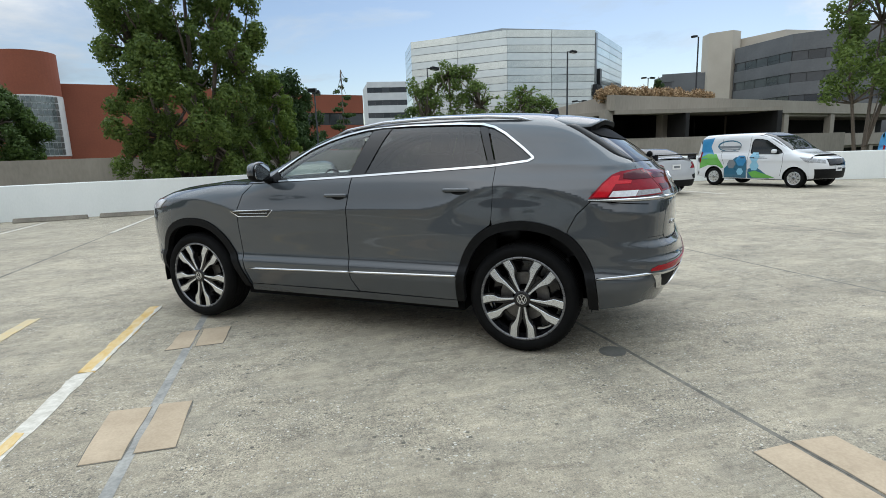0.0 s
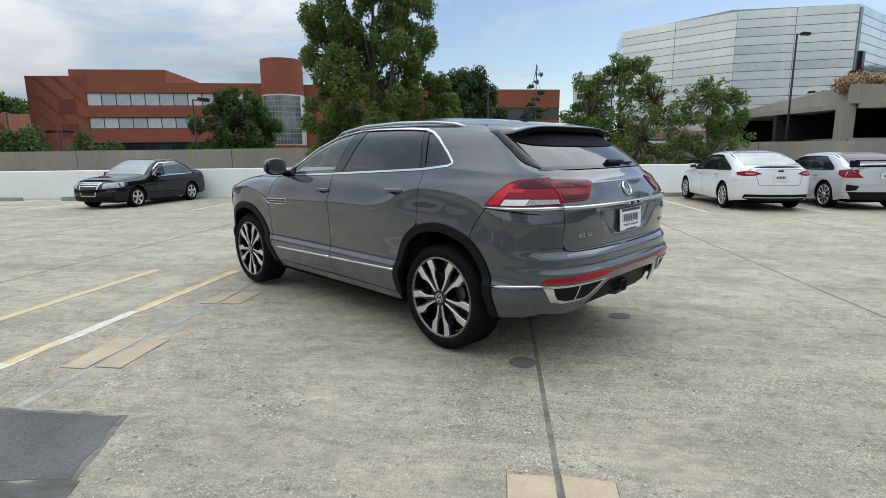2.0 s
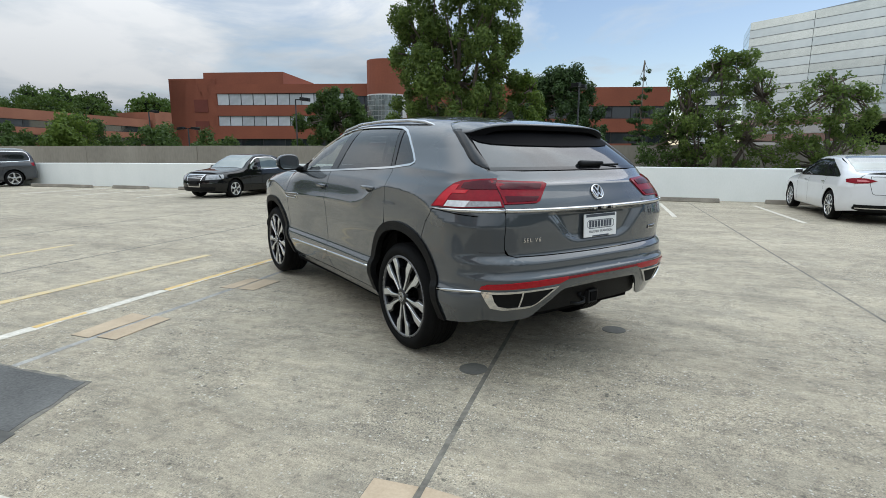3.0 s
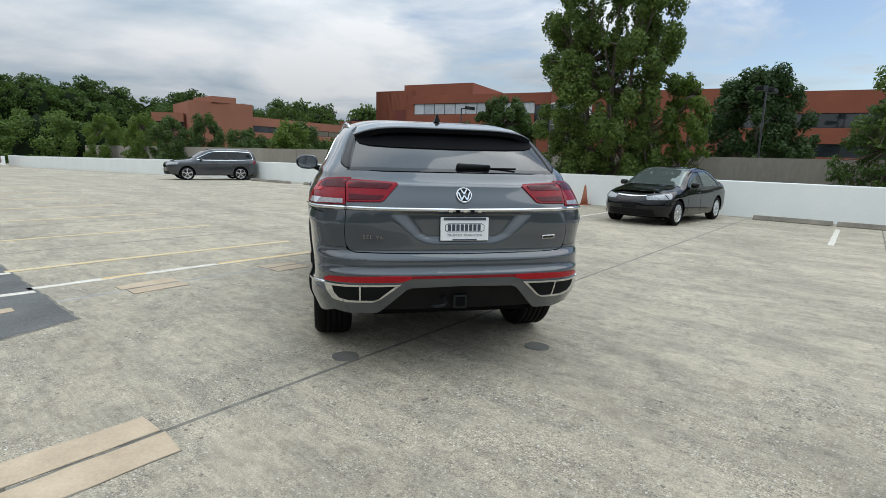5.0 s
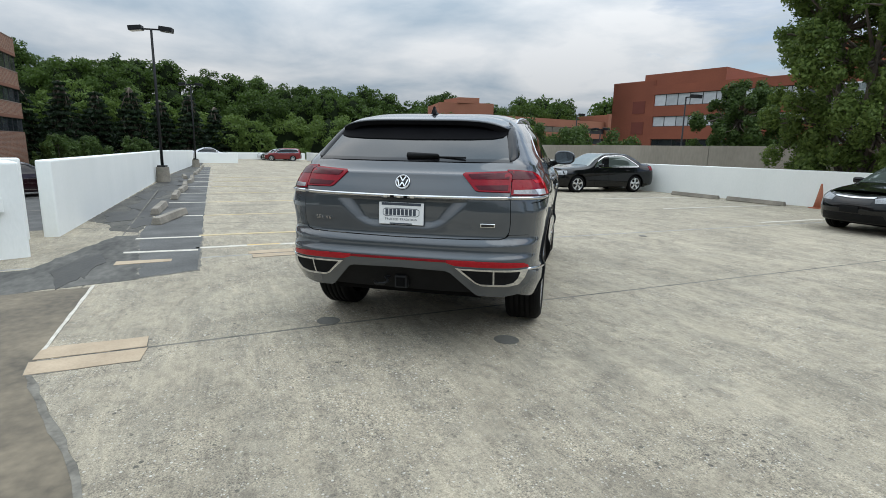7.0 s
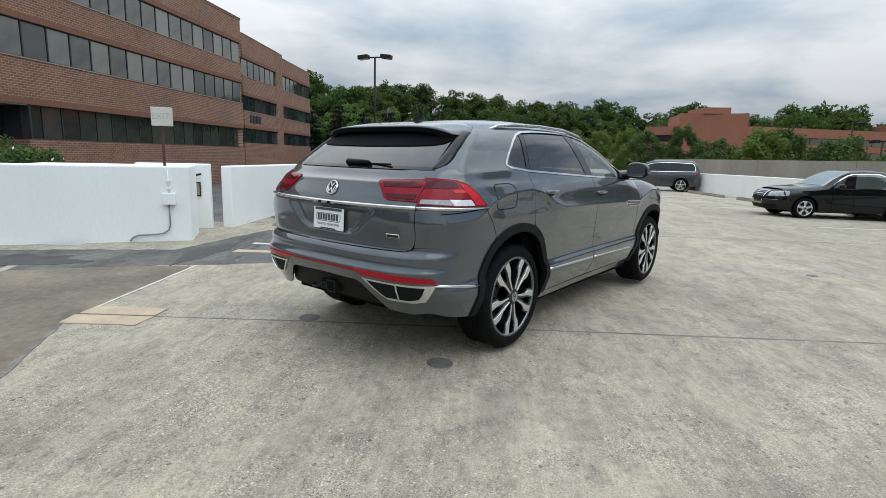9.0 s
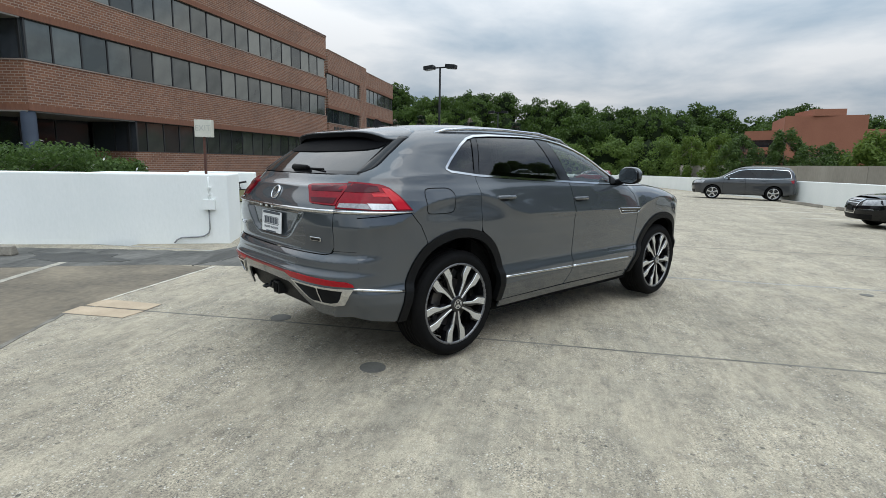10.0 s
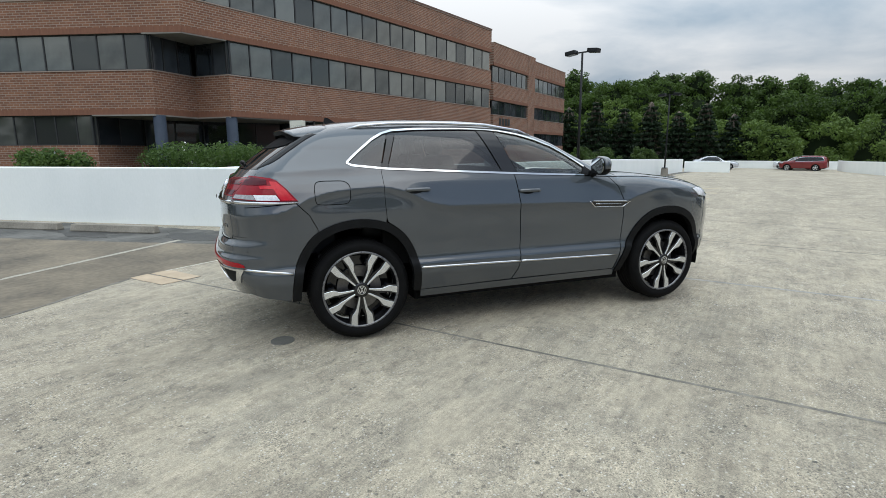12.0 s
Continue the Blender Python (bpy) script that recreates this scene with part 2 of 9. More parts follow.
ASPHALT_OLD = mat("old_asphalt", (0.012, 0.012, 0.011), (0.19, 0.182, 0.16), 0.9, 0.8, fine=8, bump=0.4, stretch=(0.7, 1.6, 1))
STREAKED = mat("streaked_damp_asphalt", (0.012, 0.012, 0.011), (0.15, 0.14, 0.115), 1.3, 0.75, fine=9, bump=0.4, stretch=(0.8, 2.4, 1))
WET = mat("damp_asphalt", (0.010, 0.010, 0.009), (0.060, 0.057, 0.048), 2.2, 0.55, fine=14, bump=0.4, stretch=(0.8, 2.0, 1))
STOP = mat("wheel_stop_concrete", (0.15, 0.135, 0.11), (0.34, 0.305, 0.25), 3, 0.9, fine=40, bump=0.5)
BRICK_S = brick_mat("brick_brown", (0.245, 0.107, 0.057), (0.165, 0.070, 0.040), (0.32, 0.25, 0.195))
BRICK_N = mat("brick_orange", (0.215, 0.062, 0.034), (0.305, 0.092, 0.050), 0.4, 0.85, fine=8, bump=0.2)
BRICK_W = mat("brick_far", (0.27, 0.105, 0.062), (0.36, 0.15, 0.09), 0.4, 0.85, fine=8)
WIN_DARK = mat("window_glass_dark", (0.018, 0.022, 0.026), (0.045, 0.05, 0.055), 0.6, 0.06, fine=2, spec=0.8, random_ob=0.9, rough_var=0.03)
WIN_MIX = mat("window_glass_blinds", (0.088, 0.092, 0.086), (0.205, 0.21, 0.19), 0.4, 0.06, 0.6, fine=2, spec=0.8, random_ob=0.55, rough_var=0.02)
FRAME = mat("dark_frame", (0.015, 0.015, 0.016), (0.03, 0.03, 0.03), 3, 0.5)
BLACK_METAL = mat("black_metal", (0.009, 0.0095, 0.010), (0.022, 0.023, 0.024), 4, 0.45, fine=40, spec=0.2)
WIN_LIGHT = mat("window_blinds_light", (0.42, 0.44, 0.46), (0.60, 0.62, 0.64), 0.8, 0.2, fine=3, random_ob=0.5)
BARK = mat("bark", (0.07, 0.055, 0.042), (0.17, 0.14, 0.11), 6, 0.95, fine=50, bump=0.8, stretch=(1, 1, 0.25))
# near black: the darkness of unlit rooms and garage bays as a colour
INTERIOR_SHADE = mat("interior_shade", (0.012, 0.012, 0.012), (0.025, 0.024, 0.023), 1, 0.9)


# ---- helpers for things and parts ----
def thing(name, m=None, label="", category="", group="", kind=""):
    ob = new(name)
    ob.empty_display_size = 0.2
    ob.matrix_world = m if m is not None else Matrix()
    return tagged(ob, label, category, group, kind)


def link_mesh(name, me, material, parent=None, label="", m=None):
    ob = new(name, me)
    if material is not None and not me.materials:
        me.materials.append(material)
    if parent is not None:
        ob.parent = parent
    if m is not None:
        ob.matrix_basis = m
    if label:
        ob["label"] = label
    return ob


def part(name, bm, material, parent=None, label="", m=None, smooth=False):
    me = bpy.data.meshes.new(name)
    bmesh.ops.recalc_face_normals(bm, faces=bm.faces)
    for f in bm.faces:
        f.smooth = smooth
    bm.to_mesh(me)
    bm.free()
    return link_mesh(name, me, material, parent, label, m)


def box(bm, x0, x1, y0, y1, z0, z1, bevel=0.0):
    r = bmesh.ops.create_cube(bm, size=1.0)
    vs = r["verts"]
    for v in vs:
        v.co = Vector((x0 + (v.co.x + 0.5) * (x1 - x0), y0 + (v.co.y + 0.5) * (y1 - y0), z0 + (v.co.z + 0.5) * (z1 - z0)))
    if bevel:
        es = list({e for v in vs for e in v.link_edges})
        bmesh.ops.bevel(bm, geom=es, offset=bevel, segments=2, affect="EDGES", profile=0.6)
    return bm


def boxes(*args, bevel=0.0):
    bm = bmesh.new()
    for a in args:
        box(bm, *a, bevel=bevel)
    return bm


def tube(bm, pts, radii, seg=8, caps=True):
    """A tapered tube through points."""
    rings = []
    for i, p in enumerate(pts):
        a, b = Vector(pts[max(i - 1, 0)]), Vector(pts[min(i + 1, len(pts) - 1)])
        q = (b - a).to_track_quat("Z", "Y")
        rings.append([bm.verts.new(Vector(p) + q @ Vector((math.cos(t) * radii[i], math.sin(t) * radii[i], 0))) for t in [2 * math.pi * k / seg for k in range(seg)]])
    for r0, r1 in zip(rings, rings[1:]):
        for k in range(seg):
            bm.faces.new((r0[k], r0[(k + 1) % seg], r1[(k + 1) % seg], r1[k]))
    if caps:
        bm.faces.new(rings[0][::-1])
        bm.faces.new(rings[-1])
    return bm


def prism(bm, outline, z0, z1):
    """A solid over a plan outline."""
    lo = [bm.verts.new((x, y, z0)) for x, y in outline]
    hi = [bm.verts.new((x, y, z1)) for x, y in outline]
    k = len(outline)
    for i in range(k):
        bm.faces.new((lo[i], lo[(i + 1) % k], hi[(i + 1) % k], hi[i]))
    bm.faces.new(lo[::-1])
    bm.faces.new(hi)
    return bm


def along(p0, p1, z=0.0):
    """A frame at p0 whose x runs to p1, with z up."""
    return pose(p0[0], p0[1], z, 0, 0, math.degrees(math.atan2(p1[1] - p0[1], p1[0] - p0[0])))


def gap(p0, p1):
    return math.hypot(p1[0] - p0[0], p1[1] - p0[1])


def gz(x, y):
    """The deck's fall: away from the middle to the north and the west."""
    z = -0.009 * max(0.0, y - 3) - 0.006 * max(0.0, min(20.0, -x - 2)) - 0.014 * max(0.0, -x - 22)
    return max(z, -0.75)


# ---- ground, deck ----
LOW = -5.0
bm = bmesh.new()
box(bm, -1800, 1800, -1800, 1800, LOW - 1, LOW)
tagged(part("ground", bm, mat("grass_ground", (0.03, 0.05, 0.015), (0.09, 0.10, 0.045), 0.2, 0.95, fine=3)), "mown grass and earth below the parking deck", "ground", kind="structure")

GRID = radians(2.3)
JX, JY = math.cos(GRID), math.sin(GRID)


def gridpt(u, v):
    """Deck coordinates: u across the joints, v along them, from the joint behind the car."""
    return (2.49 + u * JX - v * JY, 1.3 + u * JY + v * JX)


deck = thing("parking_deck", label="worn pale concrete roof deck cast in long bays", category="parking deck", kind="structure")
bm = bmesh.new()
prism(bm, [(-95, -0.4), (-2, -0.4), (-0.6, -1.0), (6, -20), (30, -20), (30, 21), (-95, 21)], LOW, -1.0)
part("deck_base", bm, PRECAST, deck)


def slab(u0, u1, v0, v1):
    bm = bmesh.new()
    nu, nv = 2, max(2, int((v1 - v0) / 2))
    g = 0.009
    top = {}
    for i in range(nu + 1):
        for j in range(nv + 1):
            x, y = gridpt(u0 + g + (u1 - u0 - 2 * g) * i / nu, v0 + g + (v1 - v0 - 2 * g) * j / nv)
            top[i, j] = bm.verts.new((x, y, gz(x, y)))
    for i in range(nu):
        for j in range(nv):
            bm.faces.new((top[i, j], top[i + 1, j], top[i + 1, j + 1], top[i, j + 1]))
    edge = [e for e in bm.edges if e.is_boundary]
    r = bmesh.ops.extrude_edge_only(bm, edges=edge)
    for v in [q for q in r["geom"] if isinstance(q, bmesh.types.BMVert)]:
        v.co.z -= 0.1
    return part("deck_slab", bm, CONCRETE, deck)


for k in range(-30, 9):
    u0, u1 = k * 3.05, (k + 1) * 3.05
    if k < -5:
        slab(u0, u1, -2.2, 20.5)
    elif k < -1:
        slab(u0, u1, -2.2 if k == -2 else -1.12, -0.06)
        slab(u0, u1, -0.06, 20.5)
    else:
        slab(u0, u1, -22, -0.06)
        slab(u0, u1, -0.06, 20.5)
# dark filler at the bottom of the joints
bm = bmesh.new()
for k in range(-30, 10):
    for v in range(-22, 20, 6):
        x, y = gridpt(k * 3.05, v)
        x2, y2 = gridpt(k * 3.05, v + 6)
        ws = 0.012
        a = [bm.verts.new((px + s * ws, py, gz(px, py) - 0.006)) for px, py, s in ((x, y, -1), (x, y, 1), (x2, y2, 1), (x2, y2, -1))]
        bm.faces.new(a)
        if k != -1:
            b = [bm.verts.new((px + s * (0.015 if k > -2 else 0.021), py, gz(px, py) + 0.0015)) for px, py, s in ((x, y, -1), (x, y, 1), (x2, y2, 1), (x2, y2, -1))]
            bm.faces.new(b)
for v in (-0.06,):
    x, y = gridpt(-14, v)
    x2, y2 = gridpt(24, v)
    bm.faces.new([bm.verts.new((px, py + s * 0.012, -0.005)) for px, py, s in ((x, y, -1), (x2, y2, -1), (x2, y2, 1), (x, y, 1))])
pale = bmesh.new()
for v in range(-22, 20, 6):
    (x, y), (x2, y2) = gridpt(-3.05, v), gridpt(-3.05, v + 6)
    pale.faces.new([pale.verts.new((px + s * 0.030, py, gz(px, py) + 0.0015)) for px, py, s in ((x, y, -1), (x, y, 1), (x2, y2, 1), (x2, y2, -1))])
tagged(part("wide_sealant", pale, mat("grey_sealant", (0.16, 0.158, 0.15), (0.44, 0.425, 0.38), 5, 0.8, fine=45, bump=0.4)), "wide grey sealant strip over a deck joint", "joint sealant", kind="structure")
tagged(part("joint_sealant", bm, JOINT), "cracked dark sealant strips in the deck joints", "joint sealant", kind="structure")


def flat(name, outline, material, label, z=0.004, category="marking", wobble=0.0, thick=0.0):
    """A thin layer laid on the deck."""
    bm = bmesh.new()
    pts = []
    k = len(outline)
    for i in range(k):
        a, b = outline[i], outline[(i + 1) % k]
        steps = max(1, int(gap(a, b) / 0.12)) if wobble else max(1, int(gap(a, b) / 3))
        for s in range(steps):
            f = s / steps
            w = wobble if s else 0
            pts.append((a[0] + (b[0] - a[0]) * f + random.uniform(-w, w), a[1] + (b[1] - a[1]) * f + random.uniform(-w, w)))
    prism_top = [bm.verts.new((x, y, gz(x, y) + z)) for x, y in pts]
    f = bm.faces.new(prism_top)
    r = bmesh.ops.extrude_edge_only(bm, edges=list(bm.edges))
    for v in [q for q in r["geom"] if isinstance(q, bmesh.types.BMVert)]:
        v.co.z -= 0.01
    bmesh.ops.triangulate(bm, faces=[q for q in bm.faces if len(q.verts) > 4])
    return tagged(part(name, bm, material), label, category, kind="structure")


flat("asphalt_rim", [(0.125, 2.195), (0.33, 1.61), (0.30, 1.55), (-2.8, 1.22), (-3.0, 2.15), (-1.5, 2.17)], JOINT, "crumbled dark edge of the asphalt", 0.0015, "asphalt", 0.014)
# asphalt strip along the south side and the damp, stained apron by the stair
flat("asphalt_strip", [(0.10, 2.17), (0.30, 1.62), (-2.8, 1.25), (-20, 1.2), (-33, 1.05), (-33, 1.75), (-12, 2.0)], ASPHALT, "dark asphalt strip with worn edges", 0.004, "asphalt", 0.012)
flat("asphalt_apron", [(-2.6, 1.26), (0.35, 1.62), (0.66, 0.4), (1.4, -1.2), (2.2, -3.2), (3.1, -5.6), (1.35, -6.0), (0.62, -4.2), (0.05, -1.9), (-0.45, 0.45), (-2.6, 0.95)], ASPHALT_OLD, "patchy dark asphalt by the stair head", 0.003, "asphalt", 0.03)
flat("stained_apron", [(0.62, 0.4), (0.55, 1.25), (2.25, 1.29), (2.68, 1.32), (3.4, 1.60), (3.9, 1.81), (4.36, 1.95), (5.3, 1.9), (6.3, 0.6), (6.2, -2), (6.5, -8), (3.2, -9.5), (2.0, -3.2)], DAMP, "brown stained concrete apron", 0.002, "stain", 0.025)
flat("apron_crack", [(2.70, 1.33), (3.4, 1.615), (3.9, 1.825), (4.4, 1.985), (5.2, 1.95), (5.2, 1.92), (4.4, 1.945), (3.9, 1.785), (3.4, 1.575), (2.70, 1.29)], JOINT, "crumbled dark crack along the stained apron", 0.0035, "crack", 0.012)
flat("stained_edge", [(-20, 0.25), (-4.6, 0.2), (-4.0, 0.62), (-3.2, 0.78), (-2.9, 1.22), (-20, 1.19)], STREAKED, "damp streaked asphalt strip below the parapet", 0.0025, "stain", 0.03)
flat("stained_edge", [(-46, 0.3), (-20, 0.25), (-20, 1.17), (-33, 1.05), (-46, 0.9)], STREAKED, "damp streaked asphalt strip below the parapet", 0.0025, "stain", 0.03)
for k, (x, y, w, d) in enumerate(((-5.3, 0.75, 0.9, 0.40), (-7.4, 1.05, 1.3, 0.55), (-9.9, 0.70, 1.2, 0.35), (-11.0, 1.62, 1.0, 0.22), (-12.4, 1.0, 1.5, 0.5), (-15.0, 0.85, 1.4, 0.5), (-17.4, 1.2, 1.8, 0.45), (-4.2, 1.12, 0.7, 0.20), (-0.4, 0.95, 0.75, 0.20), (0.55, -0.9, 0.32, 0.75), (1.3, -3.1, 0.38, 0.9), (-21.5, 0.9, 2.0, 0.5))):
    ring = [(x + w * math.cos(0.45 * i) * (1 + 0.3 * math.sin(3 * i + k)), y + d * math.sin(0.45 * i) * (1 + 0.28 * math.cos(2 * i + 2 * k))) for i in range(14)]
    flat("damp_patch", ring, WET, "damp black patch on the asphalt", 0.0065, "stain", 0.03)
flat("parking_line", [(-1.325, 2.1), (-1.215, 2.1), (-1.22, 4.05), (-1.33, 4.02)], PAINT_W, "worn white parking line", 0.004, wobble=0.010)
flat("parking_line", [(-1.328, 4.06), (-1.212, 4.03), (-1.222, 5.80), (-1.338, 5.80)], LINE_MIX, "worn yellow parking line", 0.004, wobble=0.010)
flat("line_overpaint", [(-1.245, 4.05), (-1.212, 4.05), (-1.222, 5.79), (-1.250, 5.79)], PAINT_W, "white overpaint on a yellow parking line", 0.0065, wobble=0.012)
flat("line_overpaint", [(-1.315, 2.75), (-1.245, 2.75), (-1.25, 3.18), (-1.30, 3.2)], LINE_MIX, "yellow patch on a white parking line", 0.0065, wobble=0.012)
flat("parking_line", [(-2.385, 2.1), (-2.275, 2.1), (-2.285, 5.75), (-2.395, 5.75)], PAINT_Y, "worn yellow parking line", 0.005, wobble=0.006)
flat("parking_line", [(-1.22, 1.26), (-1.12, 1.26), (-1.06, 2.13), (-1.16, 2.13)], PAINT_W, "white parking line on asphalt", 0.008)
flat("parking_line", [(-2.29, 1.26), (-2.19, 1.26), (-2.16, 2.13), (-2.26, 2.13)], PAINT_W, "white parking line on asphalt", 0.008)
for k in range(1, 11):
    x = -2.2 - 2.7 * k
    flat("parking_line", [(x - 0.05, 1.26), (x + 0.05, 1.26), (x + 0.09, 2.08), (x - 0.01, 2.08)], PAINT_W, "white parking line on asphalt", 0.008)
    if k < 7:
        flat("parking_line", [(x - 0.05, 2.1), (x + 0.05, 2.1), (x - 0.05, 5.7), (x - 0.15, 5.7)], PAINT_Y, "faded yellow parking line", 0.004, wobble=0.006)
flat("parking_line", [(-0.62, 1.27), (-0.42, 1.27), (-0.46, 1.86), (-0.60, 1.86)], PATCHING, "faded white stub of a parking line", 0.008)
for x, y0, y1 in ((-1.45, 13.3, 17.6), (4.15, 13.6, 17.4), (6.75, 13.4, 17.7), (9.5, 13.4, 17.7), (12.3, 13.4, 17.7), (-4.2, 13.3, 17.5), (-7.0, 13.3, 17.3), (-12.6, 13.2, 17.0), (-15.4, 13.0, 17.0), (-18.2, 13.0, 16.8)):
    flat("parking_line", [(x, y0), (x + 0.1, y0), (x - 0.08, y1), (x - 0.18, y1)], PAINT_W, "faded white parking line", 0.004, wobble=0.006)
flat("parking_line", [(3.6, 0.15), (3.52, 0.05), (0.75, -0.85), (0.72, -0.75)], mat("line_faded", (0.22, 0.205, 0.17), (0.46, 0.42, 0.34), 11, 0.8, fine=50), "faded parking line", 0.005, wobble=0.006)
flat("parking_line", [(2.28, 1.31), (2.30, 1.285), (0.50, 1.235), (0.49, 1.262)], PAINT_W, "thin white painted edge line", 0.006, wobble=0.004)
for o in ([(2.25, 1.28), (2.47, 1.28), (2.45, 1.93), (2.24, 1.92)], [(2.51, 1.27), (2.73, 1.30), (2.71, 1.92), (2.48, 1.94)],
          [(-0.83, 2.74), (-0.645, 2.74), (-0.66, 3.31), (-0.88, 3.32)], [(-0.60, 2.78), (-0.41, 2.78), (-0.44, 3.32), (-0.62, 3.33)],
          [(-0.84, 4.34), (-0.67, 4.35), (-0.68, 4.80), (-0.82, 4.78)], [(-0.63, 4.36), (-0.43, 4.37), (-0.43, 4.81), (-0.65, 4.81)]):
    flat("patch_edge", [(x + 0.005 * (1 if x > sum(p[0] for p in o) / 4 else -1), y + 0.005 * (1 if y > sum(p[1] for p in o) / 4 else -1)) for x, y in o], JOINT, "cracked dark edge round a repair patch", 0.0022, "repair patch", 0.008)
    flat("repair_patch", o, PATCHING, "tan mortar repair patch beside a joint", 0.005, "repair patch", 0.006)


def disc(name, x, y, rx, ry, ang, material, label):
    pts = [(x + rx * math.cos(t) * math.cos(ang) - ry * math.sin(t) * math.sin(ang), y + rx * math.cos(t) * math.sin(ang) + ry * math.sin(t) * math.cos(ang)) for t in [2 * math.pi * i / 28 for i in range(28)]]
    return flat(name, pts, material, label, 0.004, "core patch")


CORE = mat("core_patch", (0.10, 0.097, 0.085), (0.17, 0.165, 0.145), 8, 0.8, fine=60, bump=0.4)
disc("core_patch", 2.31, 3.22, 0.095, 0.09, 0.6, CORE, "round dark patched core hole in the deck")
disc("core_patch", 3.16, 4.40, 0.095, 0.09, 0.6, CORE, "round dark patched core hole in the deck")
disc("core_patch", -0.55, 9.2, 0.07, 0.07, 0, CORE, "round dark patched core hole in the deck")


# ---- parapets ----
def wall_run(name, pts, height, thick, material, label, butt=None):
    bm = bmesh.new()
    for a, b in zip(pts, pts[1:]):
        n_seg = max(1, int(gap(a, b) / 4))
        ux, uy = (b[0] - a[0]) / gap(a, b), (b[1] - a[1]) / gap(a, b)
        for s in range(n_seg):
            f0, f1 = s / n_seg, (s + 1) / n_seg
            q = [(a[0] + (b[0] - a[0]) * f, a[1] + (b[1] - a[1]) * f) for f in (f0, f1)]
            vs = []
            for (x, y) in q:
                z = gz(x, y)
                for off, zz in ((0, z - 0.3), (0, z + height), (thick, z + height), (thick, z - 0.3)):
                    vs.append(bm.verts.new((x - uy * off, y + ux * off, zz)))
            for i in range(4):
                bm.faces.new((vs[i], vs[(i + 1) % 4], vs[4 + (i + 1) % 4], vs[4 + i]))
            if s == 0 and a == pts[0]:
                bm.faces.new(vs[:4])
            if s == n_seg - 1 and b == pts[-1]:
                bm.faces.new(vs[4:])
    bmesh.ops.remove_doubles(bm, verts=bm.verts, dist=0.002)
    bmesh.ops.recalc_face_normals(bm, faces=bm.faces)
    sharp = [e for e in bm.edges if len(e.link_faces) == 2 and e.calc_face_angle(0) > 0.6 and max(v.co.z for v in e.verts) > gz(*e.verts[0].co[:2]) + 0.5]
    if butt:
        sharp = [e for e in sharp if not all(gap(v.co[:2], butt) < 0.06 for v in e.verts)]
    bmesh.ops.bevel(bm, geom=sharp, offset=0.028, segments=3, affect="EDGES", profile=0.5)
    return tagged(part(name, bm, material), label, "parapet wall", kind="structure")


wall_run("wall_north", [(17.5, 19.6), (9.0, 19.38), (-8.0, 18.4), (-24, 17.5), (-40, 15.6), (-64, 12.6)][::-1], 1.07, 0.2, WHITE_WALL, "white painted concrete parapet wall")
wall_run("wall_east", [(17.5, 19.6), (20.0, 16.3), (28, 12.5)], 1.07, 0.2, WHITE_WALL, "white painted concrete parapet wall")
wall_run("wall_south", [(-2.80, 0.21), (-20, 0.14), (-35.5, 0.42), (-46.0, 0.12)], 1.12, 0.2, WHITE_WALL, "white painted concrete parapet wall")
wall_run("wall_stair", [(3.6, -13.0), (-0.42, -1.72)], 1.14, 0.22, WHITE_WALL, "white painted concrete parapet wall", (-0.42, -1.72))
wall_run("wall_stair_end", [(-0.42, -1.72), (-1.24, 0.28)], 1.14, 0.9, WHITE_WALL, "white painted concrete parapet wall with a squared end", (-0.42, -1.72))
wall_run("wall_stair_inner", [(-2.25, -1.25), (-2.62, -0.10)], 1.15, 0.18, WHITE_WALL, "white painted stair wall")
wall_run("wall_ramp", [(-46.0, 0.24), (-46.1, 3.85)], 0.92, 0.2, WHITE_WALL, "white painted wall at the ramp head")
wall_run("wall_west", [(-70, -2), (-68, 13)], 0.9, 0.2, WHITE_WALL, "white painted parapet wall at the far end")

# wheel stops
bm = bmesh.new()
box(bm, -0.9, 0.9, -0.085, 0.085, 0, 0.13, bevel=0.02)
for v in bm.verts:
    if v.co.z > 0.1:
        v.co.y *= 0.7
        v.co.x *= 0.985
stop_mesh = bpy.data.meshes.new("wheel_stop")
for f in bm.faces:
    f.smooth = False
bm.to_mesh(stop_mesh)
bm.free()
stop_mesh.materials.append(STOP)


def wheel_stop(x, y, ang, s=1.0):
    ob = new("wheel_stop", stop_mesh)
    ob.matrix_world = pose(x, y, gz(x, y) + 0.002, 0, 0, ang) @ Matrix.Diagonal((s, 1, 1, 1))
    tagged(ob, "weathered concrete wheel stop on the deck", "wheel stop", "wheel stops along the parapets")


NA = 3.0
for x in (-21.9, -20.2, -17.1, -13.6, -10.5, -7.2, -5.0, -1.3, 2.9, 4.85, 8.0, 10.8, 13.8):
    wheel_stop(x, 18.25 + 0.055 * x - (0.55 if x < -9 else 0.1), NA, 1.05)
for x, y, a in ((-4.45, 1.55, -13), (-6.0, 1.22, -1), (-9.2, 1.30, 1), (-11.3, 1.34, -2), (-13.4, 1.28, 3), (-15.5, 1.36, -1), (-17.6, 1.30, 2), (-18.4, 0.98, 6), (-21.4, 1.28, 0), (-23.6, 1.30, 2), (-26, 1.3, 0), (-29, 1.3, 0), (-33, 1.25, 1)):
    wheel_stop(x, y, a, 0.86)
wheel_stop(0.98, -2.65, 111)
wheel_stop(1.70, -4.65, 111)
wheel_stop(2.45, -6.6, 111)


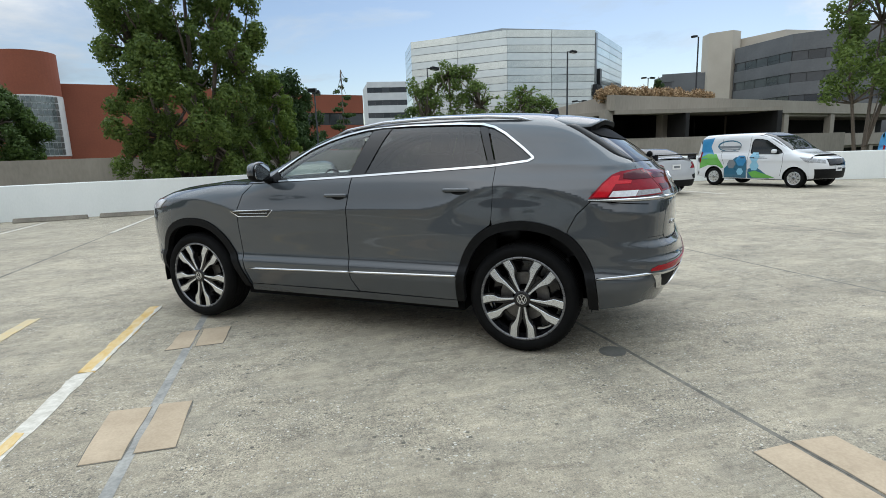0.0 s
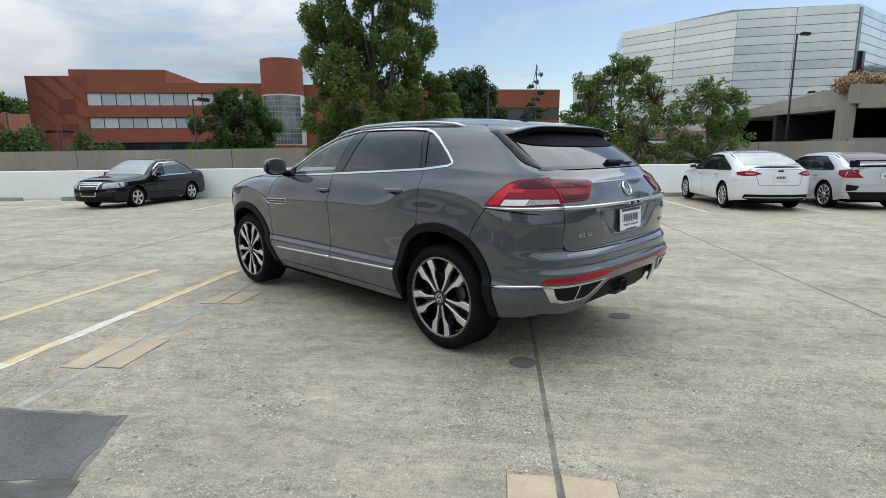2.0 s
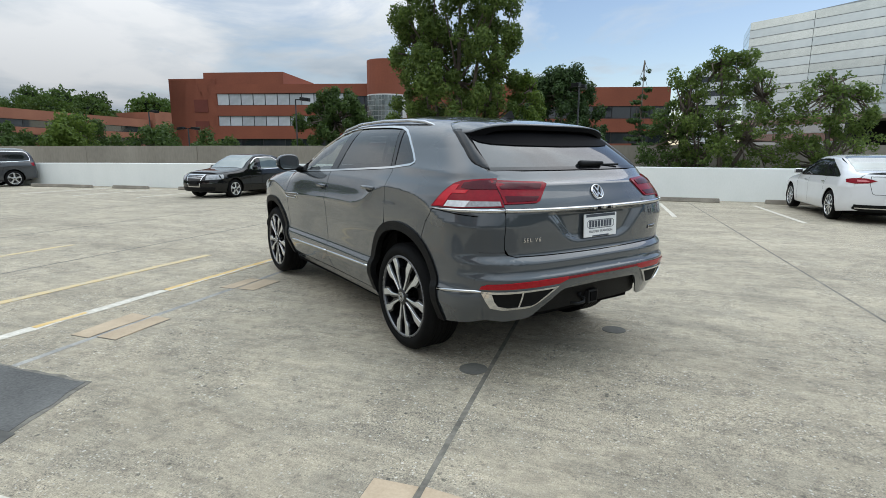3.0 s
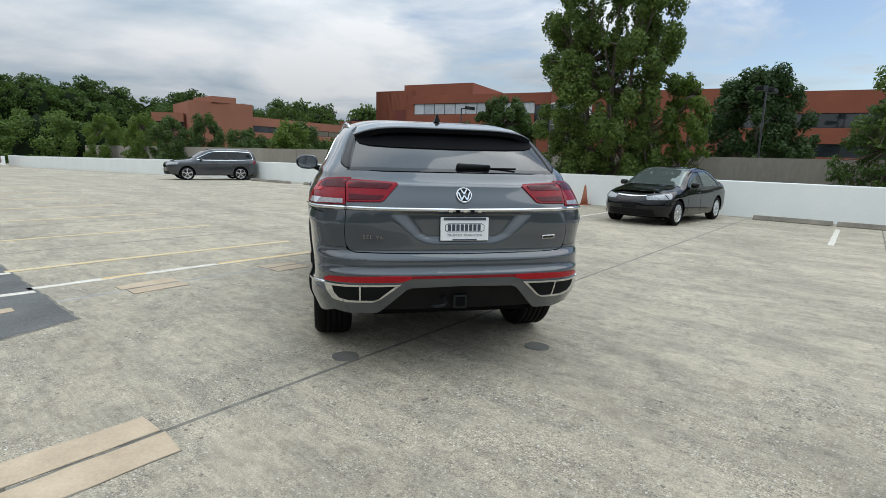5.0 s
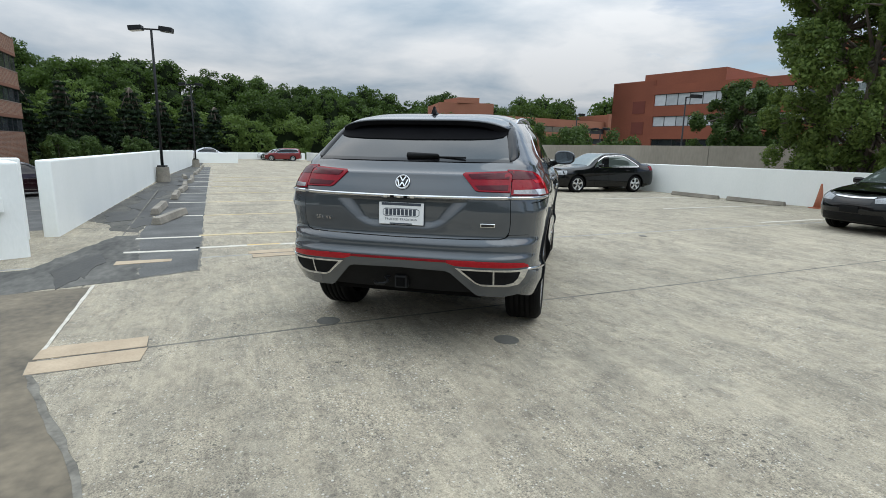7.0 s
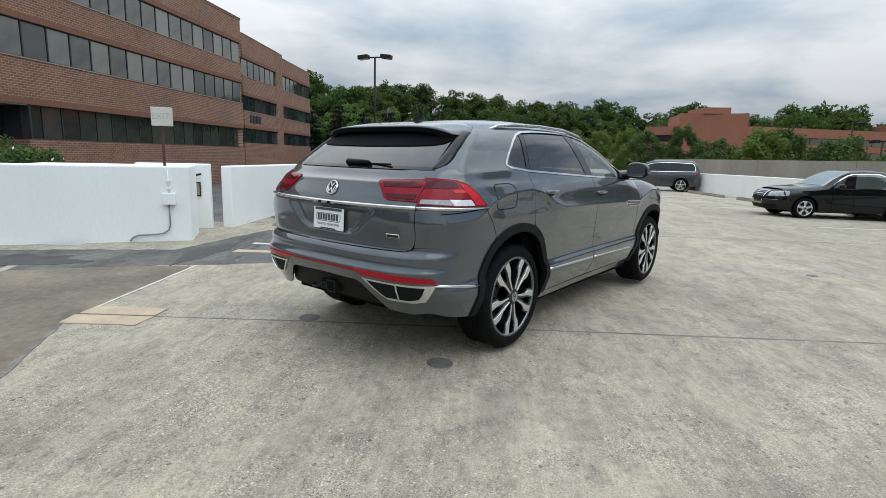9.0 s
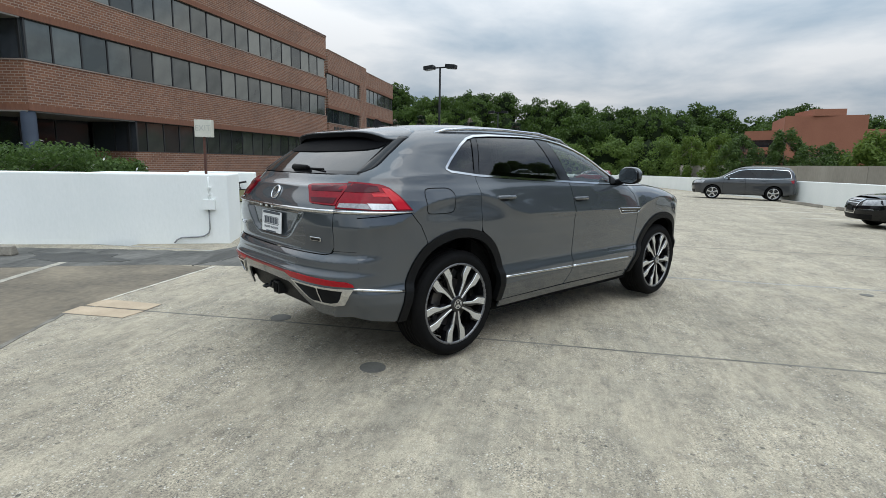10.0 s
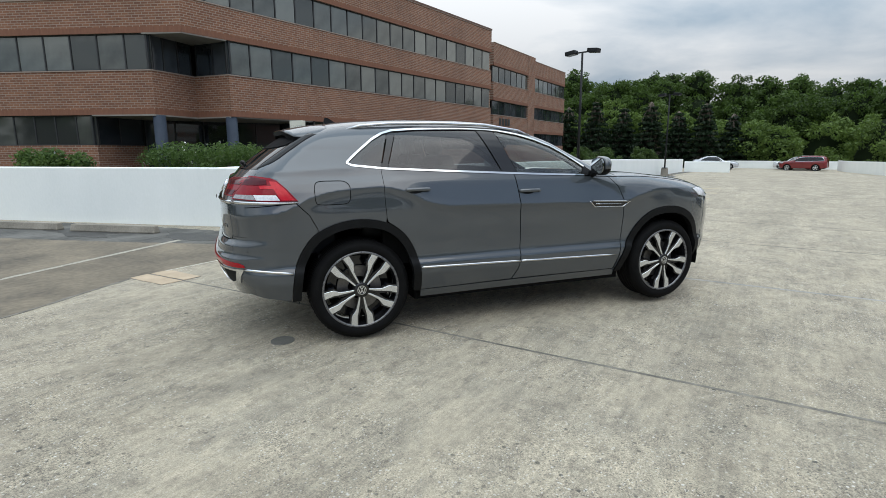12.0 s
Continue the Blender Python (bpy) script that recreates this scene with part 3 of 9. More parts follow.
# ---- cars: bodies as smooth shells described by profiles ----
def pchip(table):
    """A smooth curve through (x, y) pairs that never overshoots."""
    t = sorted(table)
    x = np.array([p[0] for p in t], float)
    y = np.array([p[1] for p in t], float)
    h, d = np.diff(x), np.diff(y) / np.diff(x)
    m = np.zeros(len(x))
    m[0], m[-1] = d[0], d[-1]
    for i in range(1, len(x) - 1):
        if d[i - 1] * d[i] > 0:
            w1, w2 = 2 * h[i] + h[i - 1], h[i] + 2 * h[i - 1]
            m[i] = (w1 + w2) / (w1 / d[i - 1] + w2 / d[i])

    def f(v):
        v = np.clip(np.asarray(v, float), x[0], x[-1])
        i = np.clip(np.searchsorted(x, v) - 1, 0, len(x) - 2)
        s = (v - x[i]) / h[i]
        return (1 + 2 * s) * (1 - s) ** 2 * y[i] + s * (1 - s) ** 2 * h[i] * m[i] + s * s * (3 - 2 * s) * y[i + 1] + s * s * (s - 1) * h[i] * m[i + 1]
    return f


class Shape:
    """Half width of a car body by place along it (y, forward) and height (z)."""

    def __init__(self, roof, width, rear, front, taper, band, power, rear_c=0.5, rear_p=3.6, front_c=0.8, front_p=2.6, crease=None, crease_h=0.0, top_taper=None, belt=1.25, recess=None, shoulder=None, shoulder_h=0.0, soft=0.011):
        self.roof, self.width, self.rear, self.front = pchip(roof), pchip(width), pchip(rear), pchip(front)
        self.taper, self.band, self.power = pchip(taper), pchip(band), pchip(power)
        self.rc = pchip(rear_c) if isinstance(rear_c, list) else (lambda z: rear_c + 0 * z)
        self.rp, self.fc, self.fp = rear_p, front_c, front_p
        self.crease = pchip(crease) if crease else None
        self.ch, self.belt, self.recess = crease_h, belt, recess
        self.ttop = pchip(top_taper) if top_taper else None
        self.shoulder, self.sh, self.soft = pchip(shoulder) if shoulder else None, shoulder_h, soft

    def X(self, y, z):
        y, z = np.asarray(y, float), np.asarray(z, float)
        zr = self.roof(y)
        b, q = self.band(y), self.power(y)
        t = np.clip((z - zr + b) / b, 0, 1)
        rr = (1 - np.minimum(t ** q, 1)) ** (1 / q)
        e = np.clip(1 - (y - self.rear(z)) / self.rc(z), 0, 1)
        r1 = (1 - e ** self.rp) ** (1 / self.rp)
        e = np.clip(1 - (self.front(z) - y) / self.fc, 0, 1)
        r2 = (1 - e ** self.fp) ** (1 / self.fp)
        w = self.width(z) * self.taper(y)
        if self.ttop:
            k = np.clip((z - self.belt + 0.1) / 0.3, 0, 1)
            w = w * (1 + (self.ttop(y) - 1) * k)
        if self.crease:
            d = z - self.crease(y)
            w = w + self.ch * np.exp(0.2 - np.sqrt(d ** 2 + self.soft ** 2) / np.where(d > 0, 0.075, 0.050))
        if self.shoulder:
            # a second line that runs from the windows' tail to the lamps
            w = w + self.sh * np.clip((0.12 - y) / 0.22, 0, 1) * np.exp(-np.sqrt((z - self.shoulder(y)) ** 2 + 0.005 ** 2) / 0.042)
        return w * rr * r1 * r2

    def solve(self, f, lo, hi, x, grow):
        """The place where the half width reaches x; grow: it grows from lo to hi."""
        for _ in range(44):
            mid = (lo + hi) / 2
            more = (f(mid) < x) if grow else (f(mid) > x)
            lo, hi = np.where(more, mid, lo), np.where(more, hi, mid)
        return (lo + hi) / 2

    def Z(self, x, y):
        x, y = np.abs(np.asarray(x, float)), np.asarray(y, float)
        zr = self.roof(y)
        return self.solve(lambda z: self.X(y, z), zr - self.band(y) * 0.8, zr.copy(), x, False)

    def Yb(self, x, z):
        a, z = np.abs(np.asarray(x, float)), np.asarray(z, float)
        y0 = self.rear(z)
        y = self.solve(lambda y: self.X(y, z), y0.copy(), y0 + self.rc(z), a, True)
        return y + (self.recess(np.asarray(x, float), z) if self.recess else 0)

    def Yf(self, x, z):
        a, z = np.abs(np.asarray(x, float)), np.asarray(z, float)
        y0 = self.front(z)
        return self.solve(lambda y: self.X(y, z), y0 - self.fc, y0.copy(), a, False)

    def lift(self, view, p):
        a, b = p[:, 0], p[:, 1]
        if view == "R":
            return np.stack([self.X(a, b), a, b], 1)
        if view == "L":
            return np.stack([-self.X(a, b), a, b], 1)
        if view == "T":
            return np.stack([a, b, self.Z(a, b)], 1)
        if view == "B":
            return np.stack([a, self.Yb(a, b), b], 1)
        return np.stack([a, self.Yf(a, b), b], 1)

    def normal(self, view, p):
        e = 0.004
        da = self.lift(view, p + (e, 0)) - self.lift(view, p - (e, 0))
        db = self.lift(view, p + (0, e)) - self.lift(view, p - (0, e))
        n = np.cross(da, db)
        n /= np.linalg.norm(n, axis=1)[:, None] + 1e-12
        if view in "RB":
            out = n[:, 0] if view == "R" else -n[:, 1]
        else:
            out = -n[:, 0] if view == "L" else (n[:, 2] if view == "T" else n[:, 1])
        n[out < 0] *= -1
        return n


def smooth_line(pts, n=4, closed=False):
    """A denser, rounded line through points."""
    p = [np.array(q, float) for q in pts]
    k = len(p)
    out = []
    for i in range(k if closed else k - 1):
        p1, p2 = p[i], p[(i + 1) % k]
        p0 = p[(i - 1) % k] if closed or i else p1
        p3 = p[(i + 2) % k] if closed or i + 2 < k else p2
        for s in range(n):
            t = s / n
            out.append(tuple(0.5 * (2 * p1 + (p2 - p0) * t + (2 * p0 - 5 * p1 + 4 * p2 - p3) * t * t + (3 * p1 - p0 - 3 * p2 + p3) * t ** 3)))
    if not closed:
        out.append(tuple(p[-1]))
    return out


def inset(poly, d):
    """The polygon drawn in by d."""
    k = len(poly)
    area = sum(poly[i][0] * poly[(i + 1) % k][1] - poly[(i + 1) % k][0] * poly[i][1] for i in range(k))
    s = 1 if area > 0 else -1
    out = []
    for i in range(k):
        a, b, c = (np.array(poly[j % k], float) for j in (i - 1, i, i + 1))
        u, v = b - a, c - b
        u, v = u / (np.linalg.norm(u) + 1e-9), v / (np.linalg.norm(v) + 1e-9)
        n1, n2 = np.array((-u[1], u[0])) * s, np.array((-v[1], v[0])) * s
        m = n1 + n2
        m = m / max(np.linalg.norm(m), 1e-6)
        out.append(tuple(b + m * d / max(0.5, float(m @ n1))))
    return out


def panel_mesh(name, shape, pieces, step=0.05, off=0.0, thick=0.015):
    """A sheet of body: each piece is (view, outline[, hole]) lifted onto the shape, its edges turned in."""
    V, F, N = [], [], []
    for view, poly, *hole in pieces:
        bm = bmesh.new()
        vs = [bm.verts.new((a, b, 0)) for a, b in poly]
        es = [bm.edges.new((vs[i], vs[(i + 1) % len(vs)])) for i in range(len(vs))]
        if hole:
            hs = [bm.verts.new((a, b, 0)) for a, b in hole[0]]
            es += [bm.edges.new((hs[i], hs[(i + 1) % len(hs)])) for i in range(len(hs))]
            bmesh.ops.triangle_fill(bm, use_beauty=True, use_dissolve=False, edges=es)
        else:
            bm.faces.new(vs)
            bm.normal_update()
            bmesh.ops.triangulate(bm, faces=list(bm.faces))
        for ax in (0, 1):
            c = [v.co[ax] for v in bm.verts]
            st = step * (1.0 if ax == 0 or view in "TBF" else 0.6)
            for k in range(math.ceil(min(c) / st), math.floor(max(c) / st) + 1):
                co, no = [0, 0, 0], [0, 0, 0]
                co[ax], no[ax] = k * st, 1
                bmesh.ops.bisect_plane(bm, geom=list(bm.verts) + list(bm.edges) + list(bm.faces), plane_co=co, plane_no=no, dist=0.0008)
        bmesh.ops.remove_doubles(bm, verts=bm.verts, dist=0.0008)
        bm.verts.ensure_lookup_table()
        p = np.array([v.co[:2] for v in bm.verts], float)
        pos, nor = shape.lift(view, p), shape.normal(view, p)
        pos = pos + nor * off
        base = len(V)
        V += [tuple(q) for q in pos]
        vn = [tuple(q) for q in nor]
        for f in bm.faces:
            idx = [v.index for v in f.verts]
            turn = sum(np.cross(pos[i], pos[j]) for i, j in zip(idx, idx[1:] + idx[:1]))
            if np.dot(turn, nor[idx[0]]) < 0:
                idx = idx[::-1]
            F.append([base + i for i in idx])
            N.append([vn[i] for i in idx])
        if thick:
            inner = {}
            for e in bm.edges:
                if e.is_boundary:
                    i, j = (v.index for v in e.verts)
                    for q in (i, j):
                        if q not in inner:
                            inner[q] = len(V)
                            V.append(tuple(pos[q] - nor[q] * thick))
                    F.append([base + i, base + j, inner[j], inner[i]])
                    a, b, c = np.array(V[base + i]), np.array(V[base + j]), np.array(V[inner[j]])
                    n = np.cross(b - a, c - a)
                    n = n / (np.linalg.norm(n) + 1e-12)
                    mid = np.mean([V[base + v.index] for v in e.link_faces[0].verts], axis=0)
                    if n @ (mid - a) > 0:
                        F[-1] = F[-1][::-1]
                        n = -n
                    N.append([tuple(n)] * 4)
        bm.free()
    me = bpy.data.meshes.new(name)
    me.from_pydata(V, [], F)
    me.update()
    for pl in me.polygons:
        pl.use_smooth = True
    loops = [n for face in N for n in face]
    if len(loops) == len(me.loops):
        me.normals_split_custom_set(loops)
    return me


def paint(name, c, rough=0.22, metal=0.0, coat=1.0):
    return mat("paint_" + name, tuple(v * 0.94 for v in c), tuple(v * 1.06 for v in c), 1.5, rough, metal, fine=900, coat=coat, spec=0.12, rough_var=0.03)


CHROME = mat("chrome", (0.58, 0.585, 0.59), (0.66, 0.665, 0.67), 3, 0.08, 1.0, rough_var=0.03)
SILVER = mat("machined_alloy", (0.62, 0.63, 0.64), (0.74, 0.75, 0.76), 30, 0.24, 0.85, fine=200, rough_var=0.06)
GLOSS_BLACK = mat("gloss_black", (0.006, 0.006, 0.007), (0.011, 0.011, 0.012), 4, 0.08, rough_var=0.03)
TRIM = mat("black_plastic", (0.005, 0.0052, 0.0056), (0.010, 0.0103, 0.0108), 8, 0.5, fine=300, bump=0.2, spec=0.12)
RUBBER = mat("tyre_rubber", (0.004, 0.004, 0.0043), (0.009, 0.009, 0.009), 9, 0.65, fine=120, bump=0.15, spec=0.08)
# near black: dark joints, and the shade inside and under bodies as a colour
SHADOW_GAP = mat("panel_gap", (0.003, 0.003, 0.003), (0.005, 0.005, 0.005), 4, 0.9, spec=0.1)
RED_LENS = mat("red_lens", (0.17, 0.003, 0.010), (0.25, 0.006, 0.014), 25, 0.08, fine=90, coat=0.0, spec=0.18, rough_var=0.05)
DARK_RED_LENS = mat("dark_red_lens", (0.045, 0.002, 0.006), (0.085, 0.004, 0.010), 25, 0.08, fine=90, coat=0.0, spec=0.2, rough_var=0.05)
BRIGHT_RED = mat("red_reflector", (0.42, 0.005, 0.013), (0.56, 0.010, 0.020), 40, 0.12, fine=150, coat=0.0, spec=0.3, rough_var=0.05)
CLEAR_LENS = mat("clear_lens", (0.50, 0.50, 0.52), (0.78, 0.78, 0.80), 40, 0.12, fine=120, coat=1.0, rough_var=0.05)
HEAD_LENS = mat("headlight_lens", (0.16, 0.165, 0.17), (0.44, 0.45, 0.46), 14, 0.10, fine=60, coat=0.4, rough_var=0.05)
CAR_GLASS = glass_mat("car_glass_clear", (0.80, 0.85, 0.82))
SMOKE_LENS = mat("smoked_lens", (0.16, 0.15, 0.155), (0.36, 0.35, 0.36), 60, 0.10, fine=140, coat=0.4, rough_var=0.05)
TINT_GLASS = glass_mat("car_glass_tinted", (0.15, 0.155, 0.16))
DARK_GLASS = mat("car_glass_dark", (0.008, 0.0095, 0.010), (0.018, 0.021, 0.022), 1.2, 0.04, fine=3, coat=0.0, spec=0.5, rough_var=0.02)
CABIN = mat("cabin_trim", (0.012, 0.012, 0.013), (0.026, 0.026, 0.027), 5, 0.7, fine=60, spec=0.2)
SEAT = mat("seat_leather", (0.022, 0.022, 0.023), (0.045, 0.044, 0.043), 5, 0.5, fine=60)
PLATE_W = mat("plate_white", (0.72, 0.72, 0.72), (0.80, 0.80, 0.79), 20, 0.4)
PLATE_D = mat("plate_print", (0.035, 0.045, 0.06), (0.06, 0.07, 0.09), 20, 0.5)


def lathe(bm, prof, seg=48, axis_sign=1):
    """Turns a profile of (radius, x) round the x axis."""
    rings = []
    for r, x in prof:
        rings.append([bm.verts.new((x * axis_sign, r * math.cos(t), r * math.sin(t))) for t in [2 * math.pi * k / seg for k in range(seg)]])
    for r0, r1 in zip(rings, rings[1:]):
        for k in range(seg):
            bm.faces.new((r0[k], r0[(k + 1) % seg], r1[(k + 1) % seg], r1[k]))
    return rings


WHEELS = {}


def spoke_solid(bm, pts, x0, x1):
    k = len(pts)
    a = [bm.verts.new((x0, p[0], p[1])) for p in pts]
    b = [bm.verts.new((x1, p[0], p[1])) for p in pts]
    for i in range(k):
        bm.faces.new((a[i], a[(i + 1) % k], b[(i + 1) % k], b[i]))
    bm.faces.new(b)
    bm.faces.new(a[::-1])


RIM_EDGE = mat("rim_edge", (0.13, 0.13, 0.135), (0.19, 0.19, 0.195), 20, 0.28, 0.6)


def wheel_meshes(R, rim, width, style):
    """Meshes of a wheel that stands upright, its outer face towards +x at x = 0."""
    key = (R, rim, width, style)
    if key in WHEELS:
        return WHEELS[key]
    seg = 72 if style == "hero" else 36
    bm = bmesh.new()
    w = width
    prof = [(rim - 0.012, -0.012), (rim + 0.012, 0.004), (rim + 0.05, 0.012), (R - 0.03, 0.004), (R - 0.012, -0.010), (R - 0.002, -0.026)]
    n_gr = 4 if style == "hero" else 2
    for g in range(1, n_gr + 1):
        c = -0.03 - (w - 0.06) * g / (n_gr + 1)
        prof += [(R, c + 0.012), (R, c + 0.006), (R - 0.009, c + 0.005), (R - 0.009, c - 0.005), (R, c - 0.006)]
    prof += [(R - 0.002, -w + 0.026), (R - 0.012, -w + 0.010), (R - 0.03, -w), (rim + 0.04, -w), (rim - 0.012, -w + 0.02)]
    lathe(bm, prof, seg)
    if style == "hero":
        # shoulder tread blocks
        for k in range(72):
            t0, t1 = 2 * math.pi * (k + 0.12) / 72, 2 * math.pi * (k + 0.88) / 72
            for xa, xb in ((-0.004, -0.034), (-w + 0.004, -w + 0.034)):
                q = []
                for r, x in ((R - 0.017, xa), (R + 0.003, xb)):
                    q += [bm.verts.new((x, r * math.cos(t), r * math.sin(t))) for t in (t0, t1)]
                bm.faces.new((q[0], q[1], q[3], q[2]))
    tyre = bpy.data.meshes.new("tyre")
    bmesh.ops.recalc_face_normals(bm, faces=bm.faces)
    for f in bm.faces:
        f.smooth = True
    bm.to_mesh(tyre)
    bm.free()
    tyre.materials.append(RUBBER)

    bm = bmesh.new()
    lathe(bm, [(rim - 0.012, -w + 0.03), (rim - 0.03, -0.10), (rim - 0.022, -0.03), (rim - 0.014, -0.008)], seg)
    lathe(bm, [(0.0, -0.12), (0.16, -0.12), (rim - 0.05, -0.125)], seg)
    barrel = bpy.data.meshes.new("rim")
    for f in bm.faces:
        f.smooth = True
    bm.to_mesh(barrel)
    bm.free()
    barrel.materials.append(GLOSS_BLACK if style == "hero" else mat("dark_barrel", (0.03, 0.03, 0.03), (0.07, 0.07, 0.07), 5, 0.5))

    bm = bmesh.new()
    lathe(bm, [(rim - 0.016, -0.02), (rim - 0.013, -0.001), (rim - 0.006, 0.003), (rim + 0.003, 0.001), (rim + 0.006, -0.008)], seg)
    lip = bpy.data.meshes.new("rim_lip")
    bmesh.ops.recalc_face_normals(bm, faces=bm.faces)
    for f in bm.faces:
        f.smooth = True
    bm.to_mesh(lip)
    bm.free()
    lip.materials.append(RIM_EDGE if style == "hero" else SILVER)

    def turn(p, a):
        return (p[0] * math.cos(a) - p[1] * math.sin(a), p[0] * math.sin(a) + p[1] * math.cos(a))

    spoke_list, backs, turns = [], bmesh.new(), 5
    if style == "hero":
        for k in range(5):
            for s in (-1, 1):
                base = 2 * math.pi * (k + 0.25) / 5 + math.pi
                # one blade of a twin spoke: thin at the hub, stepping out to a broad angular end
                q = [(0.052, 0.022), (0.100, 0.032), (0.148, 0.044), (0.172, 0.058), (0.198, 0.078), (0.213, 0.083), (rim - 0.010, 0.090), (rim - 0.010, 0.038), (0.213, 0.037), (0.170, 0.028), (0.100, 0.016), (0.052, 0.010)]
                ang = base
                pts = [turn((r, s * o), ang) for r, o in q]
                if s < 0:
                    pts = pts[::-1]
                if k == 0:
                    one = bmesh.new()
                    spoke_solid(one, pts, -0.014, 0.0)
                    bmesh.ops.recalc_face_normals(one, faces=one.faces)
                    bmesh.ops.bevel(one, geom=list(one.edges), offset=0.0018, segments=1, affect="EDGES")
                    spoke_list.append(one)
                q2 = [(0.05, 0.024), (0.14, 0.040), (0.165, 0.052), (0.19, 0.090), (rim - 0.01, 0.105), (rim - 0.01, 0.028), (0.21, 0.026), (0.15, 0.004), (0.05, 0.0)]
                pts = [turn((r, s * o), ang) for r, o in q2]
                if s < 0:
                    pts = pts[::-1]
                spoke_solid(backs, pts, -0.06, -0.0085)
    else:
        n = {"five": 5, "seven": 7, "ten": 10, "cover": 9}[style]
        for k in range(n):
            a = 2 * math.pi * (k + 0.25) / n
            w0, w1 = {"five": (0.035, 0.055), "seven": (0.022, 0.034), "ten": (0.014, 0.026), "cover": (0.040, 0.062)}[style]
            pts = [turn(p, a) for p in ((0.03, w0), (rim * 0.6, w0 * 0.8), (rim - 0.012, w1), (rim - 0.012, -w1), (rim * 0.6, -w0 * 0.8), (0.03, -w0))]
            if k == 0:
                one = bmesh.new()
                spoke_solid(one, pts, -0.025, -0.004)
                spoke_list.append(one)
        turns = n
        lathe(backs, [(0.0, -0.035), (0.13, -0.04), (0.15, -0.06)], seg)
    out = []
    for b, nm, mt in [(q, "spoke", SILVER) for q in spoke_list] + [(backs, "rim_back", GLOSS_BLACK)]:
        me = bpy.data.meshes.new(nm)
        bmesh.ops.recalc_face_normals(b, faces=b.faces)
        b.to_mesh(me)
        b.free()
        me.materials.append(mt)
        out.append(me)
    bm = bmesh.new()
    lathe(bm, [(0.062, -0.03), (0.060, 0.0), (0.052, 0.006), (0.044, 0.006)], 32)
    hub_ring = bpy.data.meshes.new("hub")
    for f in bm.faces:
        f.smooth = True
    bm.to_mesh(hub_ring)
    bm.free()
    hub_ring.materials.append(GLOSS_BLACK if style == "hero" else SILVER)
    bm = bmesh.new()
    lathe(bm, [(0.044, 0.004), (0.036, 0.007), (0.033, 0.005), (0.0, 0.006)], 32)
    cap = bpy.data.meshes.new("hub_cap")
    for f in bm.faces:
        f.smooth = True
    bm.to_mesh(cap)
    bm.free()
    cap.materials.append(GLOSS_BLACK)
    bm = bmesh.new()
    lathe(bm, [(0.036, 0.006), (0.035, 0.010), (0.031, 0.010), (0.030, 0.006)], 32)
    for (y0, z0), (y1, z1) in (((-0.026, 0.014), (-0.012, -0.024)), ((0.026, 0.014), (0.012, -0.024)), ((-0.012, -0.024), (0.0, 0.0)), ((0.012, -0.024), (0.0, 0.0)), ((-0.013, 0.027), (0.0, 0.006)), ((0.013, 0.027), (0.0, 0.006))):
        n_y, n_z = -(z1 - z0), (y1 - y0)
        k = 0.003 / math.hypot(n_y, n_z)
        bm.faces.new([bm.verts.new((0.0095, y, z)) for y, z in ((y0 + n_y * k, z0 + n_z * k), (y1 + n_y * k, z1 + n_z * k), (y1 - n_y * k, z1 - n_z * k), (y0 - n_y * k, z0 - n_z * k))])
    badge = bpy.data.meshes.new("hub_emblem")
    bm.to_mesh(badge)
    bm.free()
    badge.materials.append(SILVER)
    bm = bmesh.new()
    lathe(bm, [(0.09, -0.085), (0.175, -0.085), (0.175, -0.105), (0.09, -0.105)], 40)
    disc_me = bpy.data.meshes.new("brake_disc")
    bm.to_mesh(disc_me)
    bm.free()
    disc_me.materials.append(mat("brake_iron", (0.10, 0.095, 0.09), (0.20, 0.19, 0.18), 20, 0.4, 0.8))
    WHEELS[key] = [("tyre", tyre, 1), ("rim", barrel, 1), ("rim_lip", lip, 1), ("rim_back", out[-1], 1), ("hub", hub_ring, 1), ("hub_cap", cap, 1), ("hub_emblem", badge, 1), ("brake_disc", disc_me, 1)] + [("spoke", q, turns) for q in out[:-1]]
    return WHEELS[key]


def add_wheel(parent, x, y, R, rim, width, style):
    """A wheel on the car's side x, outer face at |x|."""
    m = wheel_meshes(R, rim, width, style)
    s = 1 if x > 0 else -1
    w = thing("wheel", pose(x, y, R, 0, 0, 0 if s > 0 else 180), "")
    w.parent = parent
    w["label"] = "black tyre on a machined alloy wheel"
    w.matrix_basis = pose(x, y, R, 0, 0, 0 if s > 0 else 180)
    for nm, me, count in m:
        for k in range(count):
            link_mesh(nm, me, None, w, m=pose(0, 0, 0, 360 * k / count, 0, 0))


def rounded_box(sx, sy, sz, bevel, seg=3):
    bm = bmesh.new()
    r = bmesh.ops.create_cube(bm, size=1.0)
    for v in r["verts"]:
        v.co = Vector((v.co.x * sx, v.co.y * sy, v.co.z * sz))
    bmesh.ops.bevel(bm, geom=list(bm.edges), offset=bevel, segments=seg, affect="EDGES", profile=0.5)
    return bm


def letters(body, size, material, parent, m, depth=0.002, name="lettering", spacing=1.0):
    cu = bpy.data.curves.new(name, "FONT")
    cu.body, cu.size, cu.extrude, cu.align_x, cu.align_y, cu.space_character = body, size, depth, "CENTER", "CENTER", spacing
    tmp = bpy.data.objects.new("tmp_text", cu)
    scene.collection.objects.link(tmp)
    me = bpy.data.meshes.new_from_object(tmp.evaluated_get(bpy.context.evaluated_depsgraph_get()))
    bpy.data.objects.remove(tmp)
    me.materials.clear()
    me.materials.append(material)
    return link_mesh(name, me, None, parent, m=m)


